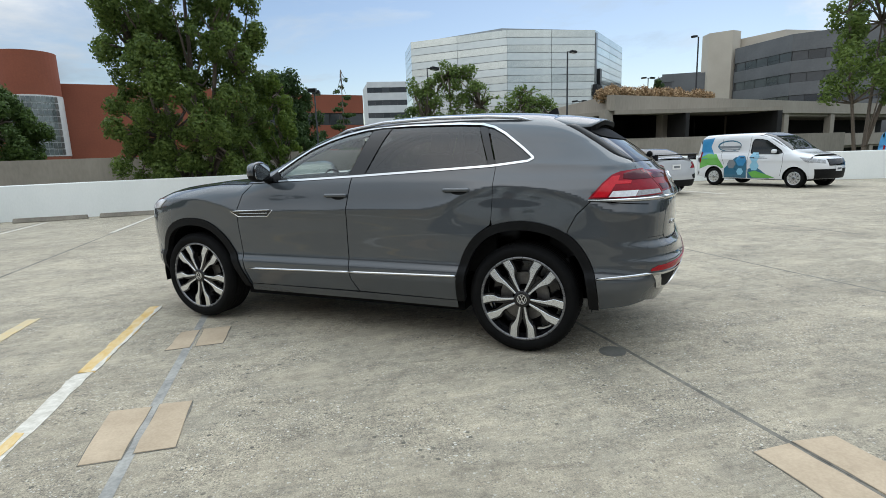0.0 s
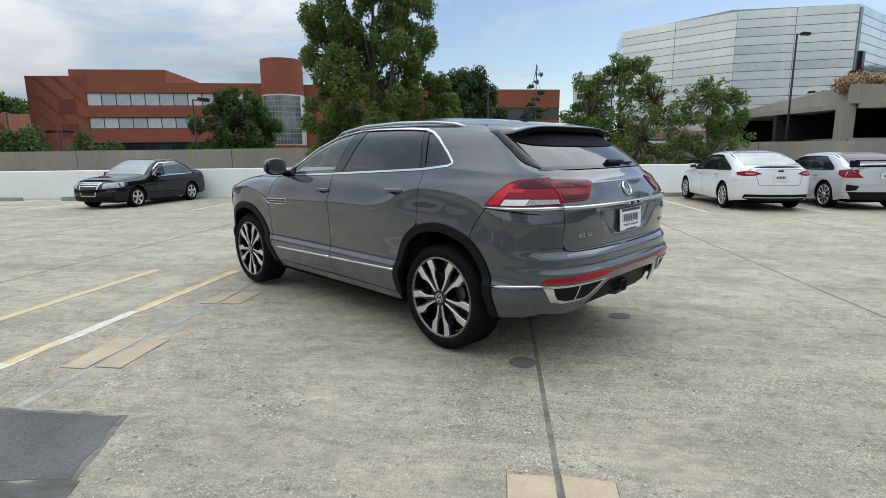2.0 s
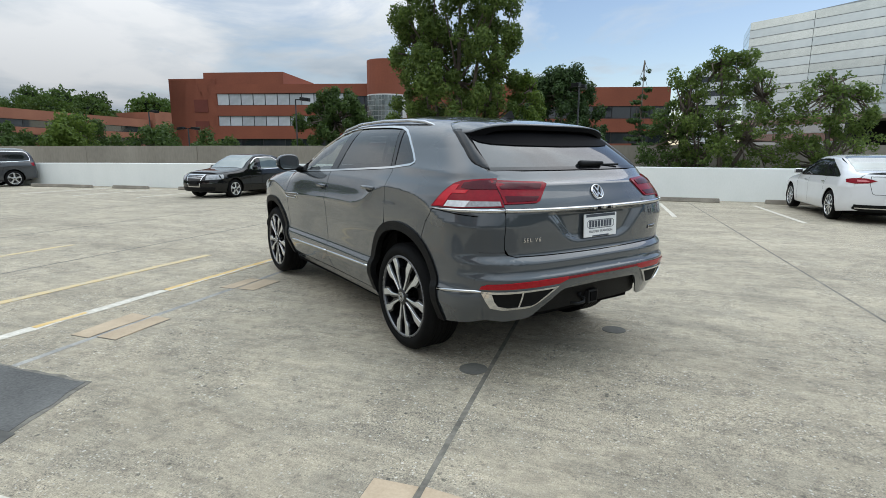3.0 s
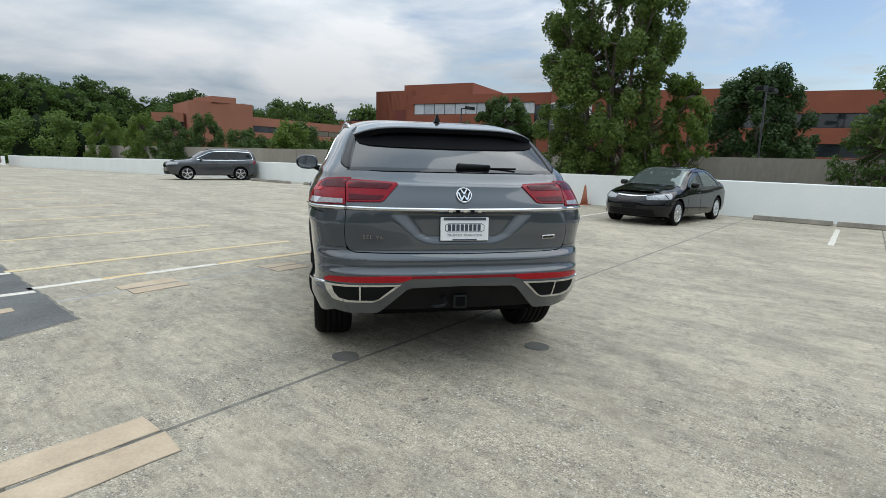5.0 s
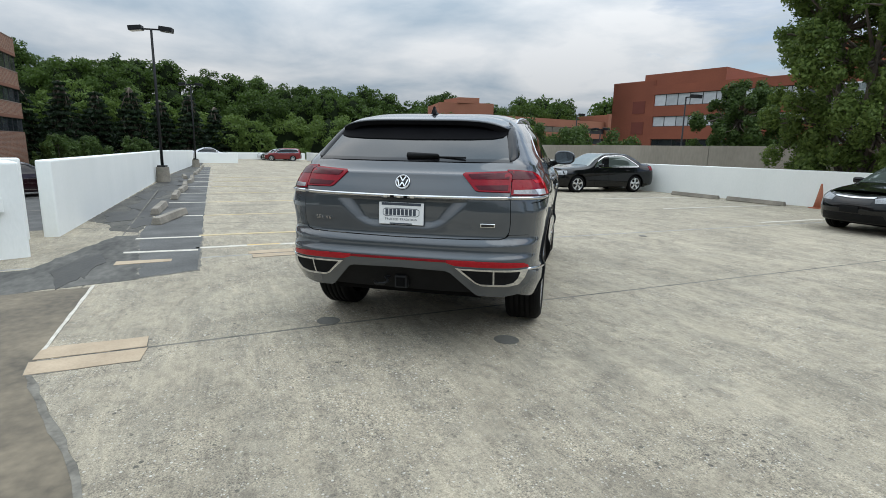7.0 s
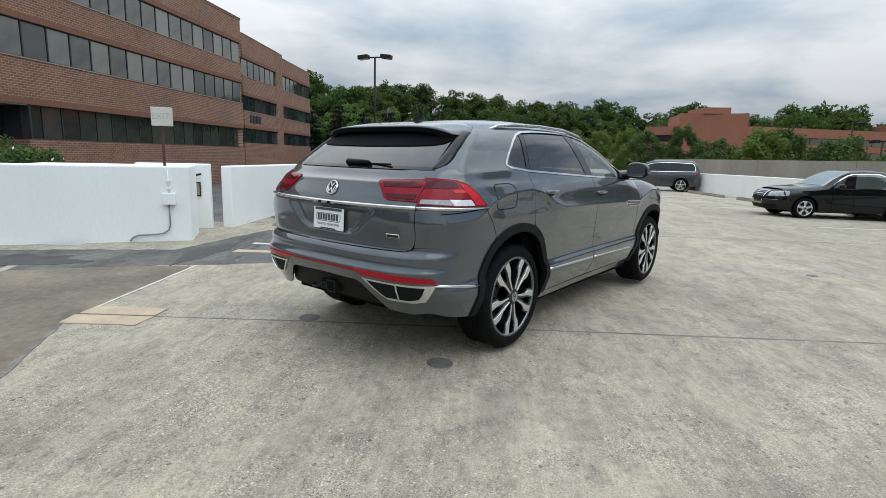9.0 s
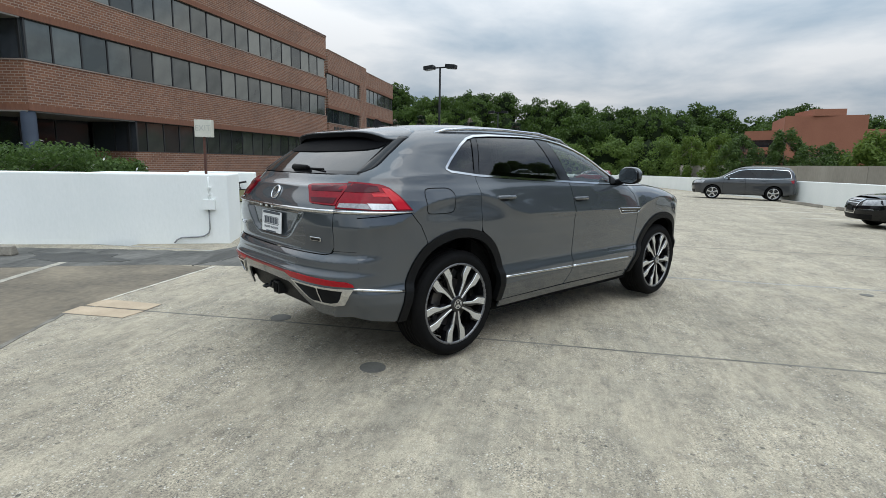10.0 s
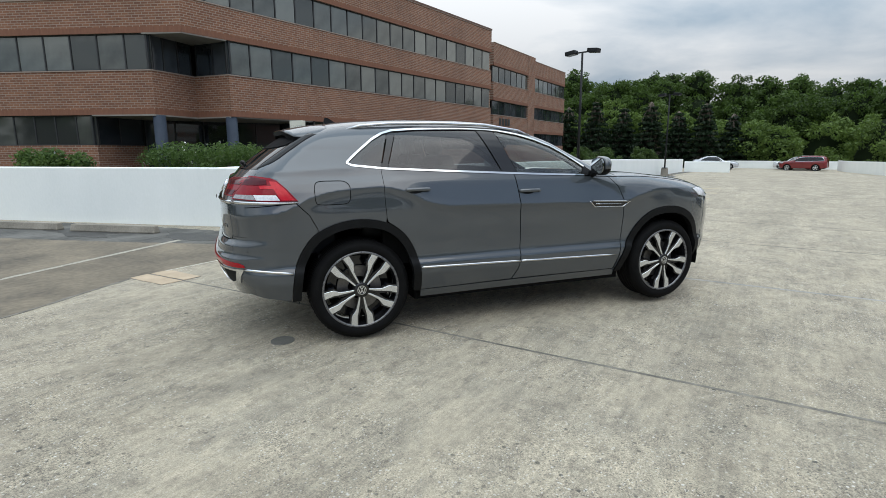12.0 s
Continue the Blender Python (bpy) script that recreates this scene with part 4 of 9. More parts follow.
# ---- the grey coupe-shaped utility vehicle ----
def plate_recess(x, z):
    """The hollow for the number plate in the tailgate."""
    half = 0.31 + (z - 0.875) / 0.19 * 0.18
    a = np.clip((half - np.abs(x)) / 0.11, 0, 1)
    b = np.clip((z - 0.855) / 0.06, 0, 1) * np.clip((1.075 - z) / 0.03, 0, 1)
    k = a * b
    return 0.026 * k * k * (3 - 2 * k)


HERO = Shape(
    roof=[(-1.10, 1.22), (-0.80, 1.318), (-0.60, 1.47), (-0.38, 1.612), (-0.2, 1.652), (0.1, 1.682), (0.5, 1.70), (0.9, 1.702), (1.2, 1.69), (1.45, 1.655), (1.77, 1.555), (2.05, 1.41), (2.35, 1.268), (2.46, 1.236), (2.7, 1.232), (2.93, 1.213), (3.36, 1.170), (3.62, 1.122), (3.80, 1.055), (3.95, 0.95)],
    width=[(0.25, 0.86), (0.34, 0.912), (0.42, 0.945), (0.50, 0.971), (0.545, 0.972), (0.558, 0.970), (0.605, 0.950), (0.63, 0.947), (0.70, 0.950), (0.85, 0.963), (0.98, 0.966), (1.10, 0.955), (1.20, 0.934), (1.26, 0.908), (1.45, 0.838), (1.62, 0.785), (1.75, 0.74)],
    rear=[(0.25, -0.86), (0.42, -0.93), (0.55, -0.995), (0.63, -1.026), (0.672, -1.034), (0.704, -1.012), (0.72, -1.008), (0.768, -1.003), (0.796, -0.978), (0.812, -0.967), (0.83, -0.965), (0.95, -0.972), (1.06, -0.968), (1.10, -0.955), (1.20, -0.905), (1.228, -0.893), (1.24, -0.868), (1.31, -0.80), (1.40, -0.685), (1.50, -0.535), (1.57, -0.425), (1.65, -0.25), (1.75, 0.0)],
    front=[(0.25, 3.72), (0.35, 3.84), (0.55, 3.91), (0.75, 3.93), (0.95, 3.905), (1.05, 3.85), (1.12, 3.72), (1.30, 3.3), (1.75, 3.2)],
    taper=[(-1.1, 0.965), (-0.6, 0.985), (-0.2, 1.0), (0.4, 1.0), (1.4, 0.985), (2.4, 0.99), (3.0, 0.998), (3.6, 0.985), (4.0, 0.97)],
    top_taper=[(-1.1, 0.90), (-0.4, 0.945), (0.2, 0.985), (1.2, 1.0), (2.4, 1.0), (4, 1.0)],
    band=[(-1.1, 0.45), (-0.8, 0.5), (-0.4, 0.68), (0, 0.7), (1.45, 0.7), (2.46, 0.48), (4, 0.45)],
    power=[(-1.1, 6), (1.45, 6), (2.46, 8), (4, 8)],
    rear_c=[(0.2, 0.52), (1.22, 0.52), (1.34, 0.34), (1.8, 0.30)], rear_p=3.5, front_c=0.95, front_p=2.7,
    crease=[(-0.9, 0.98), (-0.6, 1.0), (-0.47, 1.045), (-0.37, 1.10), (-0.15, 1.155), (0.155, 1.175), (0.36, 1.135), (0.55, 1.045), (0.75, 1.01), (1.42, 1.0), (2.08, 0.985), (2.45, 0.985), (2.6, 1.03), (2.9, 1.085), (3.2, 1.085), (3.6, 1.02), (4, 0.9)],
    crease_h=0.018, belt=1.25, recess=plate_recess, shoulder=[(-1.1, 1.268), (-0.8, 1.278), (-0.5, 1.292), (-0.1, 1.312), (0.2, 1.315), (4, 1.3)], shoulder_h=0.014, soft=0.004)

ARCH_R = smooth_line([(0.488, 0.335), (0.475, 0.50), (0.430, 0.67), (0.340, 0.81), (0.200, 0.905), (0.0, 0.940), (-0.200, 0.908), (-0.350, 0.825), (-0.450, 0.68), (-0.495, 0.53), (-0.512, 0.345)], 3)
ARCH_F = [(2.98 + (a if a < 0 else a), b - 0.025 * max(0, (b - 0.3) / 0.64)) for a, b in smooth_line([(0.47, 0.335), (0.462, 0.50), (0.420, 0.67), (0.335, 0.81), (0.195, 0.905), (0.0, 0.940), (-0.200, 0.908), (-0.352, 0.80), (-0.460, 0.64), (-0.525, 0.48), (-0.560, 0.320)], 3)]
DLO = [(2.165, 1.216), (2.10, 1.275), (2.014, 1.335), (1.90, 1.410), (1.774, 1.482), (1.62, 1.540), (1.448, 1.584), (1.28, 1.611), (1.13, 1.624), (0.90, 1.626), (0.684, 1.622), (0.50, 1.616), (0.322, 1.603), (0.23, 1.578), (0.142, 1.530), (0.07, 1.475), (0.005, 1.425), (-0.068, 1.362), (-0.071, 1.345), (-0.032, 1.325), (0.226, 1.298), (0.743, 1.272), (1.321, 1.244), (1.75, 1.226)]
DOOR_SPLIT = [(1.33, 1.246), (1.352, 1.10), (1.368, 0.967), (1.384, 0.70), (1.384, 0.564), (1.370, 0.44), (1.322, 0.345)]
DOOR_FRONT = [(2.30, 1.205), (2.386, 1.121), (2.432, 0.99), (2.449, 0.881), (2.447, 0.70), (2.436, 0.562), (2.40, 0.345)]
DOOR_REAR = [(0.187, 1.30), (0.190, 1.20), (0.196, 1.05), (0.205, 0.942), (0.215, 0.905)]
TOP_EDGE = [(2.44, 1.205), (2.30, 1.262), (2.15, 1.335), (2.0, 1.418), (1.77, 1.522), (1.45, 1.622), (1.15, 1.656), (0.7, 1.662), (0.3, 1.652), (0.0, 1.632), (-0.16, 1.612)]
SEAM_Y = -0.80


def hero_suv(m):
    grey = paint("slate_grey", (0.050, 0.057, 0.064), 0.20)
    gloss = grey.node_tree.nodes["Principled BSDF"].inputs
    gloss["Coat IOR"].default_value, gloss["Specular IOR Level"].default_value = 1.62, 0.25
    car = thing("parked_suv", m, "slate grey coupe-shaped utility vehicle with chrome trim on the deck", "car")
    S = HERO

    def put(name, pieces, material, parent=car, label="", step=0.04, off=0.0, thick=0.014):
        return link_mesh(name, panel_mesh(name, S, pieces, step, off, thick), material, parent, label)

    def side(poly, hole=None):
        return [("R", poly, hole) if hole else ("R", poly)], [("L", poly, hole) if hole else ("L", poly)]

    def bead(name, line, half, depth, material=CHROME, parent=car, label="", closed=False):
        """A half-round bar laid on the sheet along points (view, a, b); half may be one height or one for each point."""
        if closed:
            line = line + line[:1]
        hs = list(half) if isinstance(half, (list, tuple)) else [half] * len(line)
        P, N, H = [], [], []
        for (v0, a0, b0), (v1, a1, b1), h0, h1 in zip(line, line[1:], hs, hs[1:]):
            k = max(1, int(math.hypot(a1 - a0, b1 - b0) / 0.05)) if v0 == v1 else 1
            for i in range(k):
                f = i / k
                q = np.array([[a0 + (a1 - a0) * f, b0 + (b1 - b0) * f]] if v0 == v1 else [[a0, b0]], float)
                P.append(S.lift(v0, q)[0]), N.append(S.normal(v0, q)[0]), H.append(h0 + (h1 - h0) * f)
        if not closed:
            q = np.array([line[-1][1:]], float)
            P.append(S.lift(line[-1][0], q)[0]), N.append(S.normal(line[-1][0], q)[0]), H.append(hs[-1])
        bm, rings, m_ = bmesh.new(), [], len(P)
        for i in range(m_):
            t = P[(i + 1) % m_] - P[i - 1] if closed else P[min(i + 1, m_ - 1)] - P[max(i - 1, 0)]
            u = np.cross(N[i], t)
            u /= np.linalg.norm(u) + 1e-9
            rings.append([bm.verts.new(P[i] + u * H[i] * math.cos(w) + N[i] * (depth * math.sin(w) - 0.002)) for w in [math.pi * j / 8 for j in range(9)]])
        for i in range(m_ if closed else m_ - 1):
            r0, r1 = rings[i], rings[(i + 1) % m_]
            for j in range(8):
                bm.faces.new((r0[j], r0[j + 1], r1[j + 1], r1[j]))
        if not closed:
            bm.faces.new(rings[0])
            bm.faces.new(rings[-1][::-1])
        return part(name, bm, material, parent, label, smooth=True)

    g = 0.004
    # uniside: quarter panel, pillars and cantrail in one sheet round the side windows
    arch_back = [p for p in ARCH_R if p[0] < 0.205 and p[1] > 0.80]
    rim_line = sorted(p for p in ARCH_R if p[1] > 0.6)
    arch_z = lambda y: float(np.interp(y, [p[0] for p in rim_line], [p[1] for p in rim_line]))
    uniside = TOP_EDGE + [(-0.30, 1.545), (-0.45, 1.45), (-0.60, 1.352), (-0.68, 1.318), (-0.80, 1.296), (-0.80, 1.05), (-0.455, 1.075), (-0.365, 0.985), (-0.312, 0.884), (-0.305, arch_z(-0.305))] + [p for p in arch_back[::-1] if p[0] > -0.30] + [(0.205, 0.942), (0.196, 1.05), (0.190, 1.20), (0.187, 1.296)]
    k = DLO.index((0.226, 1.298))
    loop = [DLO[(k - i) % len(DLO)] for i in range(len(DLO))]
    loop = loop[:loop.index((2.165, 1.216)) + 1]
    uniside = uniside + loop + [(2.30, 1.21)]
    bumper_side = [(-0.80, 1.048), (-0.4555, 1.073), (-0.3662, 0.9835), (-0.3135, 0.884), (-0.3065, arch_z(-0.3065))] + [p for p in ARCH_R if p[0] < -0.31] + [(-0.535, 0.345), (-0.70, 0.372), (-0.80, 0.405)]
    door_f = DOOR_FRONT + [(1.326, 0.345)] + DOOR_SPLIT[::-1][1:] + [(1.75, 1.227), (2.16, 1.212)]
    door_r = DOOR_SPLIT + [(0.492, 0.335)] + [p for p in ARCH_R if p[0] > 0.22] + DOOR_REAR[::-1] + [(0.226, 1.299), (0.743, 1.273)]
    fender = [(2.43, 1.200), (2.7, 1.198), (2.93, 1.180), (3.2, 1.148), (3.42, 1.110), (3.52, 1.085), (3.52, 0.34)] + ARCH_F + [(2.412, 0.335)] + DOOR_FRONT[::-1][1:]
    rocker = [(2.41, 0.340), (0.49, 0.330), (0.50, 0.265), (2.43, 0.275)]
    for sd in (0, 1):
        put("body_side", side(uniside)[sd], grey, step=0.02)
        put("bumper_side", side([(-0.80 if a < -0.79 else a, b) for a, b in inset(bumper_side, g)])[sd], grey, step=0.028)
        d1 = put("front_door", side(inset(door_f, g))[sd], grey, step=0.022)
        d2 = put("rear_door", side(inset(door_r, g))[sd], grey, step=0.022)
        put("front_fender", side(inset(fender, g))[sd], grey, step=0.022)
        put("rocker_panel", side(rocker)[sd], grey, off=-0.003, step=0.03)
        sg = 1 if sd == 0 else -1
        # black arch mouldings
        for outer, cy, nm in ((ARCH_R, 0.0, "arch_trim"), (ARCH_F, 2.98, "arch_trim")):
            inner = []
            cz = 0.385
            for a, b in outer:
                dy, dz = a - cy, b - cz
                r = math.hypot(dy, dz)
                kf = (r - 0.062) / r
                inner.append((cy + dy * kf, max(cz + dz * kf, b if b < 0.36 else 0)))
            put(nm, side(outer + inner[::-1])[sd], TRIM, off=0.012, thick=0.05, step=0.04)
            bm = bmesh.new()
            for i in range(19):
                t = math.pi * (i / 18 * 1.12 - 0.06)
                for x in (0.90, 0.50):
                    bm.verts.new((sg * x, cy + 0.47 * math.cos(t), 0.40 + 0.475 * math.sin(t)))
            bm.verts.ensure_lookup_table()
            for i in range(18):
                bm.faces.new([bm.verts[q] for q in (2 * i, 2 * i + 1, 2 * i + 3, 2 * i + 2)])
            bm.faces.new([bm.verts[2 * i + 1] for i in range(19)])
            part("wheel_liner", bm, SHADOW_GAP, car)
        # side windows
        put("window_frame", side(DLO, inset(DLO, 0.05))[sd], GLOSS_BLACK, off=-0.010, thick=0.02)
        put("window_trim", side(DLO, inset(DLO, 0.015))[sd], CHROME, off=0.004, thick=0.012, label="bright chrome window surround")
        win_f = inset([(2.165, 1.216), (2.10, 1.275), (2.014, 1.335), (1.90, 1.410), (1.774, 1.482), (1.62, 1.540), (1.448, 1.584), (1.28, 1.611), (1.20, 1.618), (1.355, 1.244), (1.75, 1.226)], 0.021)
        win_r = inset([(1.065, 1.626), (0.90, 1.626), (0.684, 1.622), (0.50, 1.616), (0.335, 1.604), (0.222, 1.299), (0.743, 1.272), (1.250, 1.247)], 0.021)
        win_q = inset([(0.300, 1.598), (0.23, 1.578), (0.142, 1.530), (0.07, 1.475), (0.005, 1.425), (-0.068, 1.362), (-0.071, 1.345), (-0.032, 1.325), (0.205, 1.301)], 0.021)
        pillar = inset([(1.215, 1.617), (1.05, 1.626), (1.235, 1.247), (1.375, 1.243)], 0.003)
        pillar2 = [(0.350, 1.60), (0.290, 1.59), (0.196, 1.305), (0.236, 1.302)]
        put("front_window", side(win_f)[sd], CAR_GLASS, d1, off=-0.006, thick=0, label="lightly tinted door glass")
        put("rear_window", side(win_r)[sd], TINT_GLASS, d2, off=-0.006, thick=0, label="dark tinted door glass")
        put("quarter_window", side(win_q)[sd], TINT_GLASS, off=-0.006, thick=0, label="dark tinted quarter glass")
        put("door_pillar", side(pillar)[sd], GLOSS_BLACK, off=-0.004)
        put("quarter_pillar", side(pillar2)[sd], GLOSS_BLACK, off=-0.005)
        put("window_divider", side([(0.515, 1.605), (0.490, 1.605), (0.395, 1.31), (0.425, 1.31)])[sd], TRIM, off=-0.012)
        # bright strip along the sills, fender vent
        vw = "RL"[sd]
        bead("door_strip", [(vw, 2.385, 0.4915), (vw, 2.30, 0.493), (vw, 1.390, 0.510)], [0.002, 0.010, 0.0105], 0.013, CHROME, d1, "bright sill strip")
        bead("door_strip", [(vw, 1.380, 0.510), (vw, 0.476, 0.5315)], [0.0105, 0.0105], 0.013, CHROME, d2, "bright sill strip")
        vent_line = [(2.50, 0.982), (2.06, 0.996), (2.12, 0.944), (2.43, 0.936)]
        put("vent_recess", side(inset(vent_line, 0.004))[sd], GLOSS_BLACK, off=0.003, thick=0.004)
        bead("fender_vent", [(vw, a, b) for a, b in vent_line], 0.006, 0.010, CHROME, label="chrome fender vent surround", closed=True)
        bead("fender_vent_bar", [(vw, 2.43, 0.961), (vw, 2.12, 0.970)], 0.0042, 0.008)
        bead("bumper_strip", [(vw, -0.500, 0.5625), (vw, -0.80, 0.600), ("B", (1 if sd == 0 else -1) * 0.865, 0.6015)], [0.011, 0.011, 0.009], 0.014, label="chrome bumper strip")
        # handles
        for door, y, z in ((d1, 1.457, 1.110), (d2, 0.458, 1.147)):
            bm = rounded_box(0.030, 0.205, 0.030, 0.0145, 3)
            for v in bm.verts:
                v.co.x -= 0.012 * (abs(v.co.y) / 0.1) ** 2
            x = float(S.X(y, z))
            part("door_handle", bm, grey, door, m=pose(sg * (x + 0.022), y, z, 0, -sg * 8, 0), smooth=True) if sg > 0 else part("door_handle", bm, grey, door, m=pose(-(x + 0.022), y, z, 0, 8, 180), smooth=True)
            # dark oval laid on the door: the handle's shade painted as a patch
            put("handle_cup", side([(y - 0.02 + 0.062 * math.cos(t), z - 0.010 + 0.022 * math.sin(t)) for t in [2 * math.pi * i / 20 for i in range(20)]])[sd], TRIM, door, off=0.002, thick=0)
        # tail light, wrapping the corner
        yc = lambda z: float(np.interp(z, [1.09, 1.20, 1.228, 1.26], [-0.80, -0.80, -0.775, -0.745]))
        tl = [(-0.440, 1.087), (-0.518, 1.178), (-0.572, 1.228), (-0.617, 1.247), (-0.70, 1.257), (yc(1.260), 1.260), (yc(1.244), 1.244), (yc(1.228), 1.228), (yc(1.214), 1.214), (-0.80, 1.20), (-0.80, 1.098), (-0.66, 1.090)]
        xs = lambda z: float(S.X(yc(z), z))
        flip = lambda pts: [(sg * a, b) for a, b in pts]
        edge = [(xs(z), z) for z in np.linspace(1.098, 1.260, 9)]
        lamp = link_mesh("tail_light", panel_mesh("tail_light", S, [side(tl)[sd][0], ("B", flip([(0.735, 1.258), (0.738, 1.10)] + edge))], 0.03, 0.008, 0.014), RED_LENS, car, "red tail light with a white lower lens")
        link_mesh("white_lens", panel_mesh("white_lens", S, [side([(-0.562, 1.094), (-0.587, 1.131), (-0.733, 1.133), (-0.718, 1.097)])[sd][0]], 0.04, 0.0105, 0.01), CLEAR_LENS, lamp)
        edge = [(xs(z), z) for z in np.linspace(1.103, 1.131, 4)]
        link_mesh("smoked_lens", panel_mesh("smoked_lens", S, [side([(-0.721, 1.098), (-0.736, 1.131), (-0.80, 1.131), (-0.80, 1.103)])[sd][0], ("B", flip([(0.752, 1.130), (0.752, 1.106)] + edge))], 0.04, 0.0105, 0.01), SMOKE_LENS, lamp)
        link_mesh("bright_lens", panel_mesh("bright_lens", S, [side([(-0.462, 1.094), (-0.530, 1.176), (-0.578, 1.219), (-0.622, 1.224), (-0.612, 1.192), (-0.69, 1.190), (-0.685, 1.172), (-0.60, 1.172), (-0.580, 1.137), (-0.552, 1.095)])[sd][0]], 0.04, 0.0105, 0.01), BRIGHT_RED, lamp)
        edge = [(xs(z), z) for z in np.linspace(1.196, 1.248, 5)]
        link_mesh("dark_lens", panel_mesh("dark_lens", S, [side([(-0.64, 1.232), (-0.70, 1.246), (yc(1.248), 1.248), (yc(1.228), 1.228), (-0.80, 1.20), (-0.80, 1.196), (-0.70, 1.196), (-0.64, 1.204)])[sd][0], ("B", flip([(0.75, 1.244), (0.75, 1.20)] + edge))], 0.04, 0.0105, 0.01), DARK_RED_LENS, lamp)
        inner = flip([(0.729, 1.250), (0.425, 1.236), (0.412, 1.226), (0.505, 1.128), (0.53, 1.120), (0.732, 1.116)])
        lamp2 = link_mesh("inner_tail_light", panel_mesh("inner_tail_light", S, [("B", inner)], 0.03, 0.008, 0.014), RED_LENS, car, "red tailgate light")
        link_mesh("dark_lens", panel_mesh("dark_lens", S, [("B", flip([(0.715, 1.238), (0.45, 1.226), (0.475, 1.196), (0.715, 1.198)]))], 0.04, 0.0105, 0.01), DARK_RED_LENS, lamp2)
        link_mesh("dark_lens", panel_mesh("dark_lens", S, [("B", flip([(0.715, 1.160), (0.50, 1.155), (0.53, 1.130), (0.715, 1.126)]))], 0.04, 0.0105, 0.01), DARK_RED_LENS, lamp2)
        # chrome bar under the lights, wrapping the corner
        bead("chrome_bar", [(vw, -0.440, 1.074), (vw, -0.62, 1.076), (vw, -0.79, 1.079), ("B", sg * 0.81, 1.080), ("B", sg * 0.742, 1.080)], [0.004, 0.012, 0.013, 0.013, 0.013], 0.020, label="chrome bar below the tail light")
        # bumper corner: chrome surround, dark vent, divider
        fogm = flip([(0.870, 0.606), (0.850, 0.550), (0.815, 0.500), (0.74, 0.482), (0.575, 0.486), (0.53, 0.506), (0.400, 0.618), (0.43, 0.616), (0.80, 0.606)])
        vent = flip([(0.822, 0.590), (0.808, 0.548), (0.780, 0.514), (0.72, 0.498), (0.566, 0.501), (0.538, 0.514), (0.440, 0.604), (0.60, 0.599)])
        put("fog_vent", [("B", inset(vent, -0.006))], mat("vent_grey", (0.006, 0.0063, 0.007), (0.012, 0.0125, 0.013), 8, 0.6, spec=0.08), off=0.003)
        put("fog_surround", [("B", fogm, vent)], CHROME, off=0.010, label="chrome vent surround")
        put("fog_divider", [("B", flip([(0.660, 0.597), (0.649, 0.597), (0.646, 0.498), (0.657, 0.498)]))], CHROME, off=0.009)
        put("reflector", [("B", flip([(0.868, 0.634), (0.845, 0.649), (0.70, 0.660), (0.49, 0.668), (0.34, 0.667), (0.34, 0.650), (0.40, 0.630), (0.60, 0.625), (0.872, 0.617)]))], mat("red_bumper_reflector", (0.28, 0.004, 0.010), (0.40, 0.007, 0.015), 40, 0.12, fine=150, spec=0.3, rough_var=0.05), off=0.007, label="long red reflector")
        # roof rail
        bm = bmesh.new()
        pts = [(sg * x, y, float(S.Z(np.array([x]), np.array([y]))[0]) + h) for x, y, h in ((0.66, 1.62, -0.004), (0.668, 1.48, 0.016), (0.675, 1.15, 0.024), (0.68, 0.7, 0.027), (0.68, 0.3, 0.025), (0.675, 0.08, 0.016), (0.668, -0.02, -0.006))]
        tube(bm, pts, [0.008, 0.012, 0.013, 0.013, 0.013, 0.012, 0.008], 10)
        part("roof_rail", bm, mat("brushed_silver", (0.50, 0.51, 0.53), (0.62, 0.63, 0.65), 10, 0.25, 0.9), car, "satin silver roof rail", smooth=True)
        # door mirror
        def shell(z_lo, z_hi, grow):
            bm = bmesh.new()
            nu, nv = 32, 14
            grid = []
            for j in range(nv + 1):
                e = math.pi * (j / nv - 0.5)
                row = []
                for i in range(nu):
                    t = 2 * math.pi * i / nu
                    p = lambda c, k: math.copysign(abs(c) ** k, c)
                    x, y, z = p(math.cos(t), 0.75) * p(math.cos(e), 0.6), p(math.sin(t), 0.75) * p(math.cos(e), 0.6), p(math.sin(e), 0.75)
                    z = min(max(z, z_lo), z_hi)
                    out = x * sg
                    k = 1 - 0.20 * max(0.0, out) ** 1.5
                    row.append(bm.verts.new((x * 0.122 * grow, (y * 0.085 if y > 0 else y * 0.030) * grow * (1 - 0.25 * max(0.0, out)) + 0.012 * out * -1, z * 0.082 * k * grow)))
                grid.append(row)
            for r0, r1 in zip(grid, grid[1:]):
                for i in range(nu):
                    bm.faces.new((r0[i], r0[(i + 1) % nu], r1[(i + 1) % nu], r1[i]))
            bmesh.ops.remove_doubles(bm, verts=bm.verts, dist=0.0004)
            return bm
        mir = part("mirror", shell(-0.42, 1.0, 1.0), grey, car, "grey door mirror", m=pose(sg * 1.045, 2.10, 1.306, 0, 0, -sg * 8), smooth=True)
        part("mirror_base", shell(-1.0, -0.40, 0.985), TRIM, mir, smooth=True)
        part("mirror_rim", shell(-1.0, 1.0, 0.93), TRIM, mir, m=pose(0, -0.008, -0.002), smooth=True)
        bm = bmesh.new()
        oval = [(0.100 * math.copysign(abs(math.cos(t)) ** 0.6, math.cos(t)), 0.064 * math.copysign(abs(math.sin(t)) ** 0.6, math.sin(t))) for t in [2 * math.pi * i / 28 for i in range(28)]]
        prism(bm, oval, 0, 0.006)
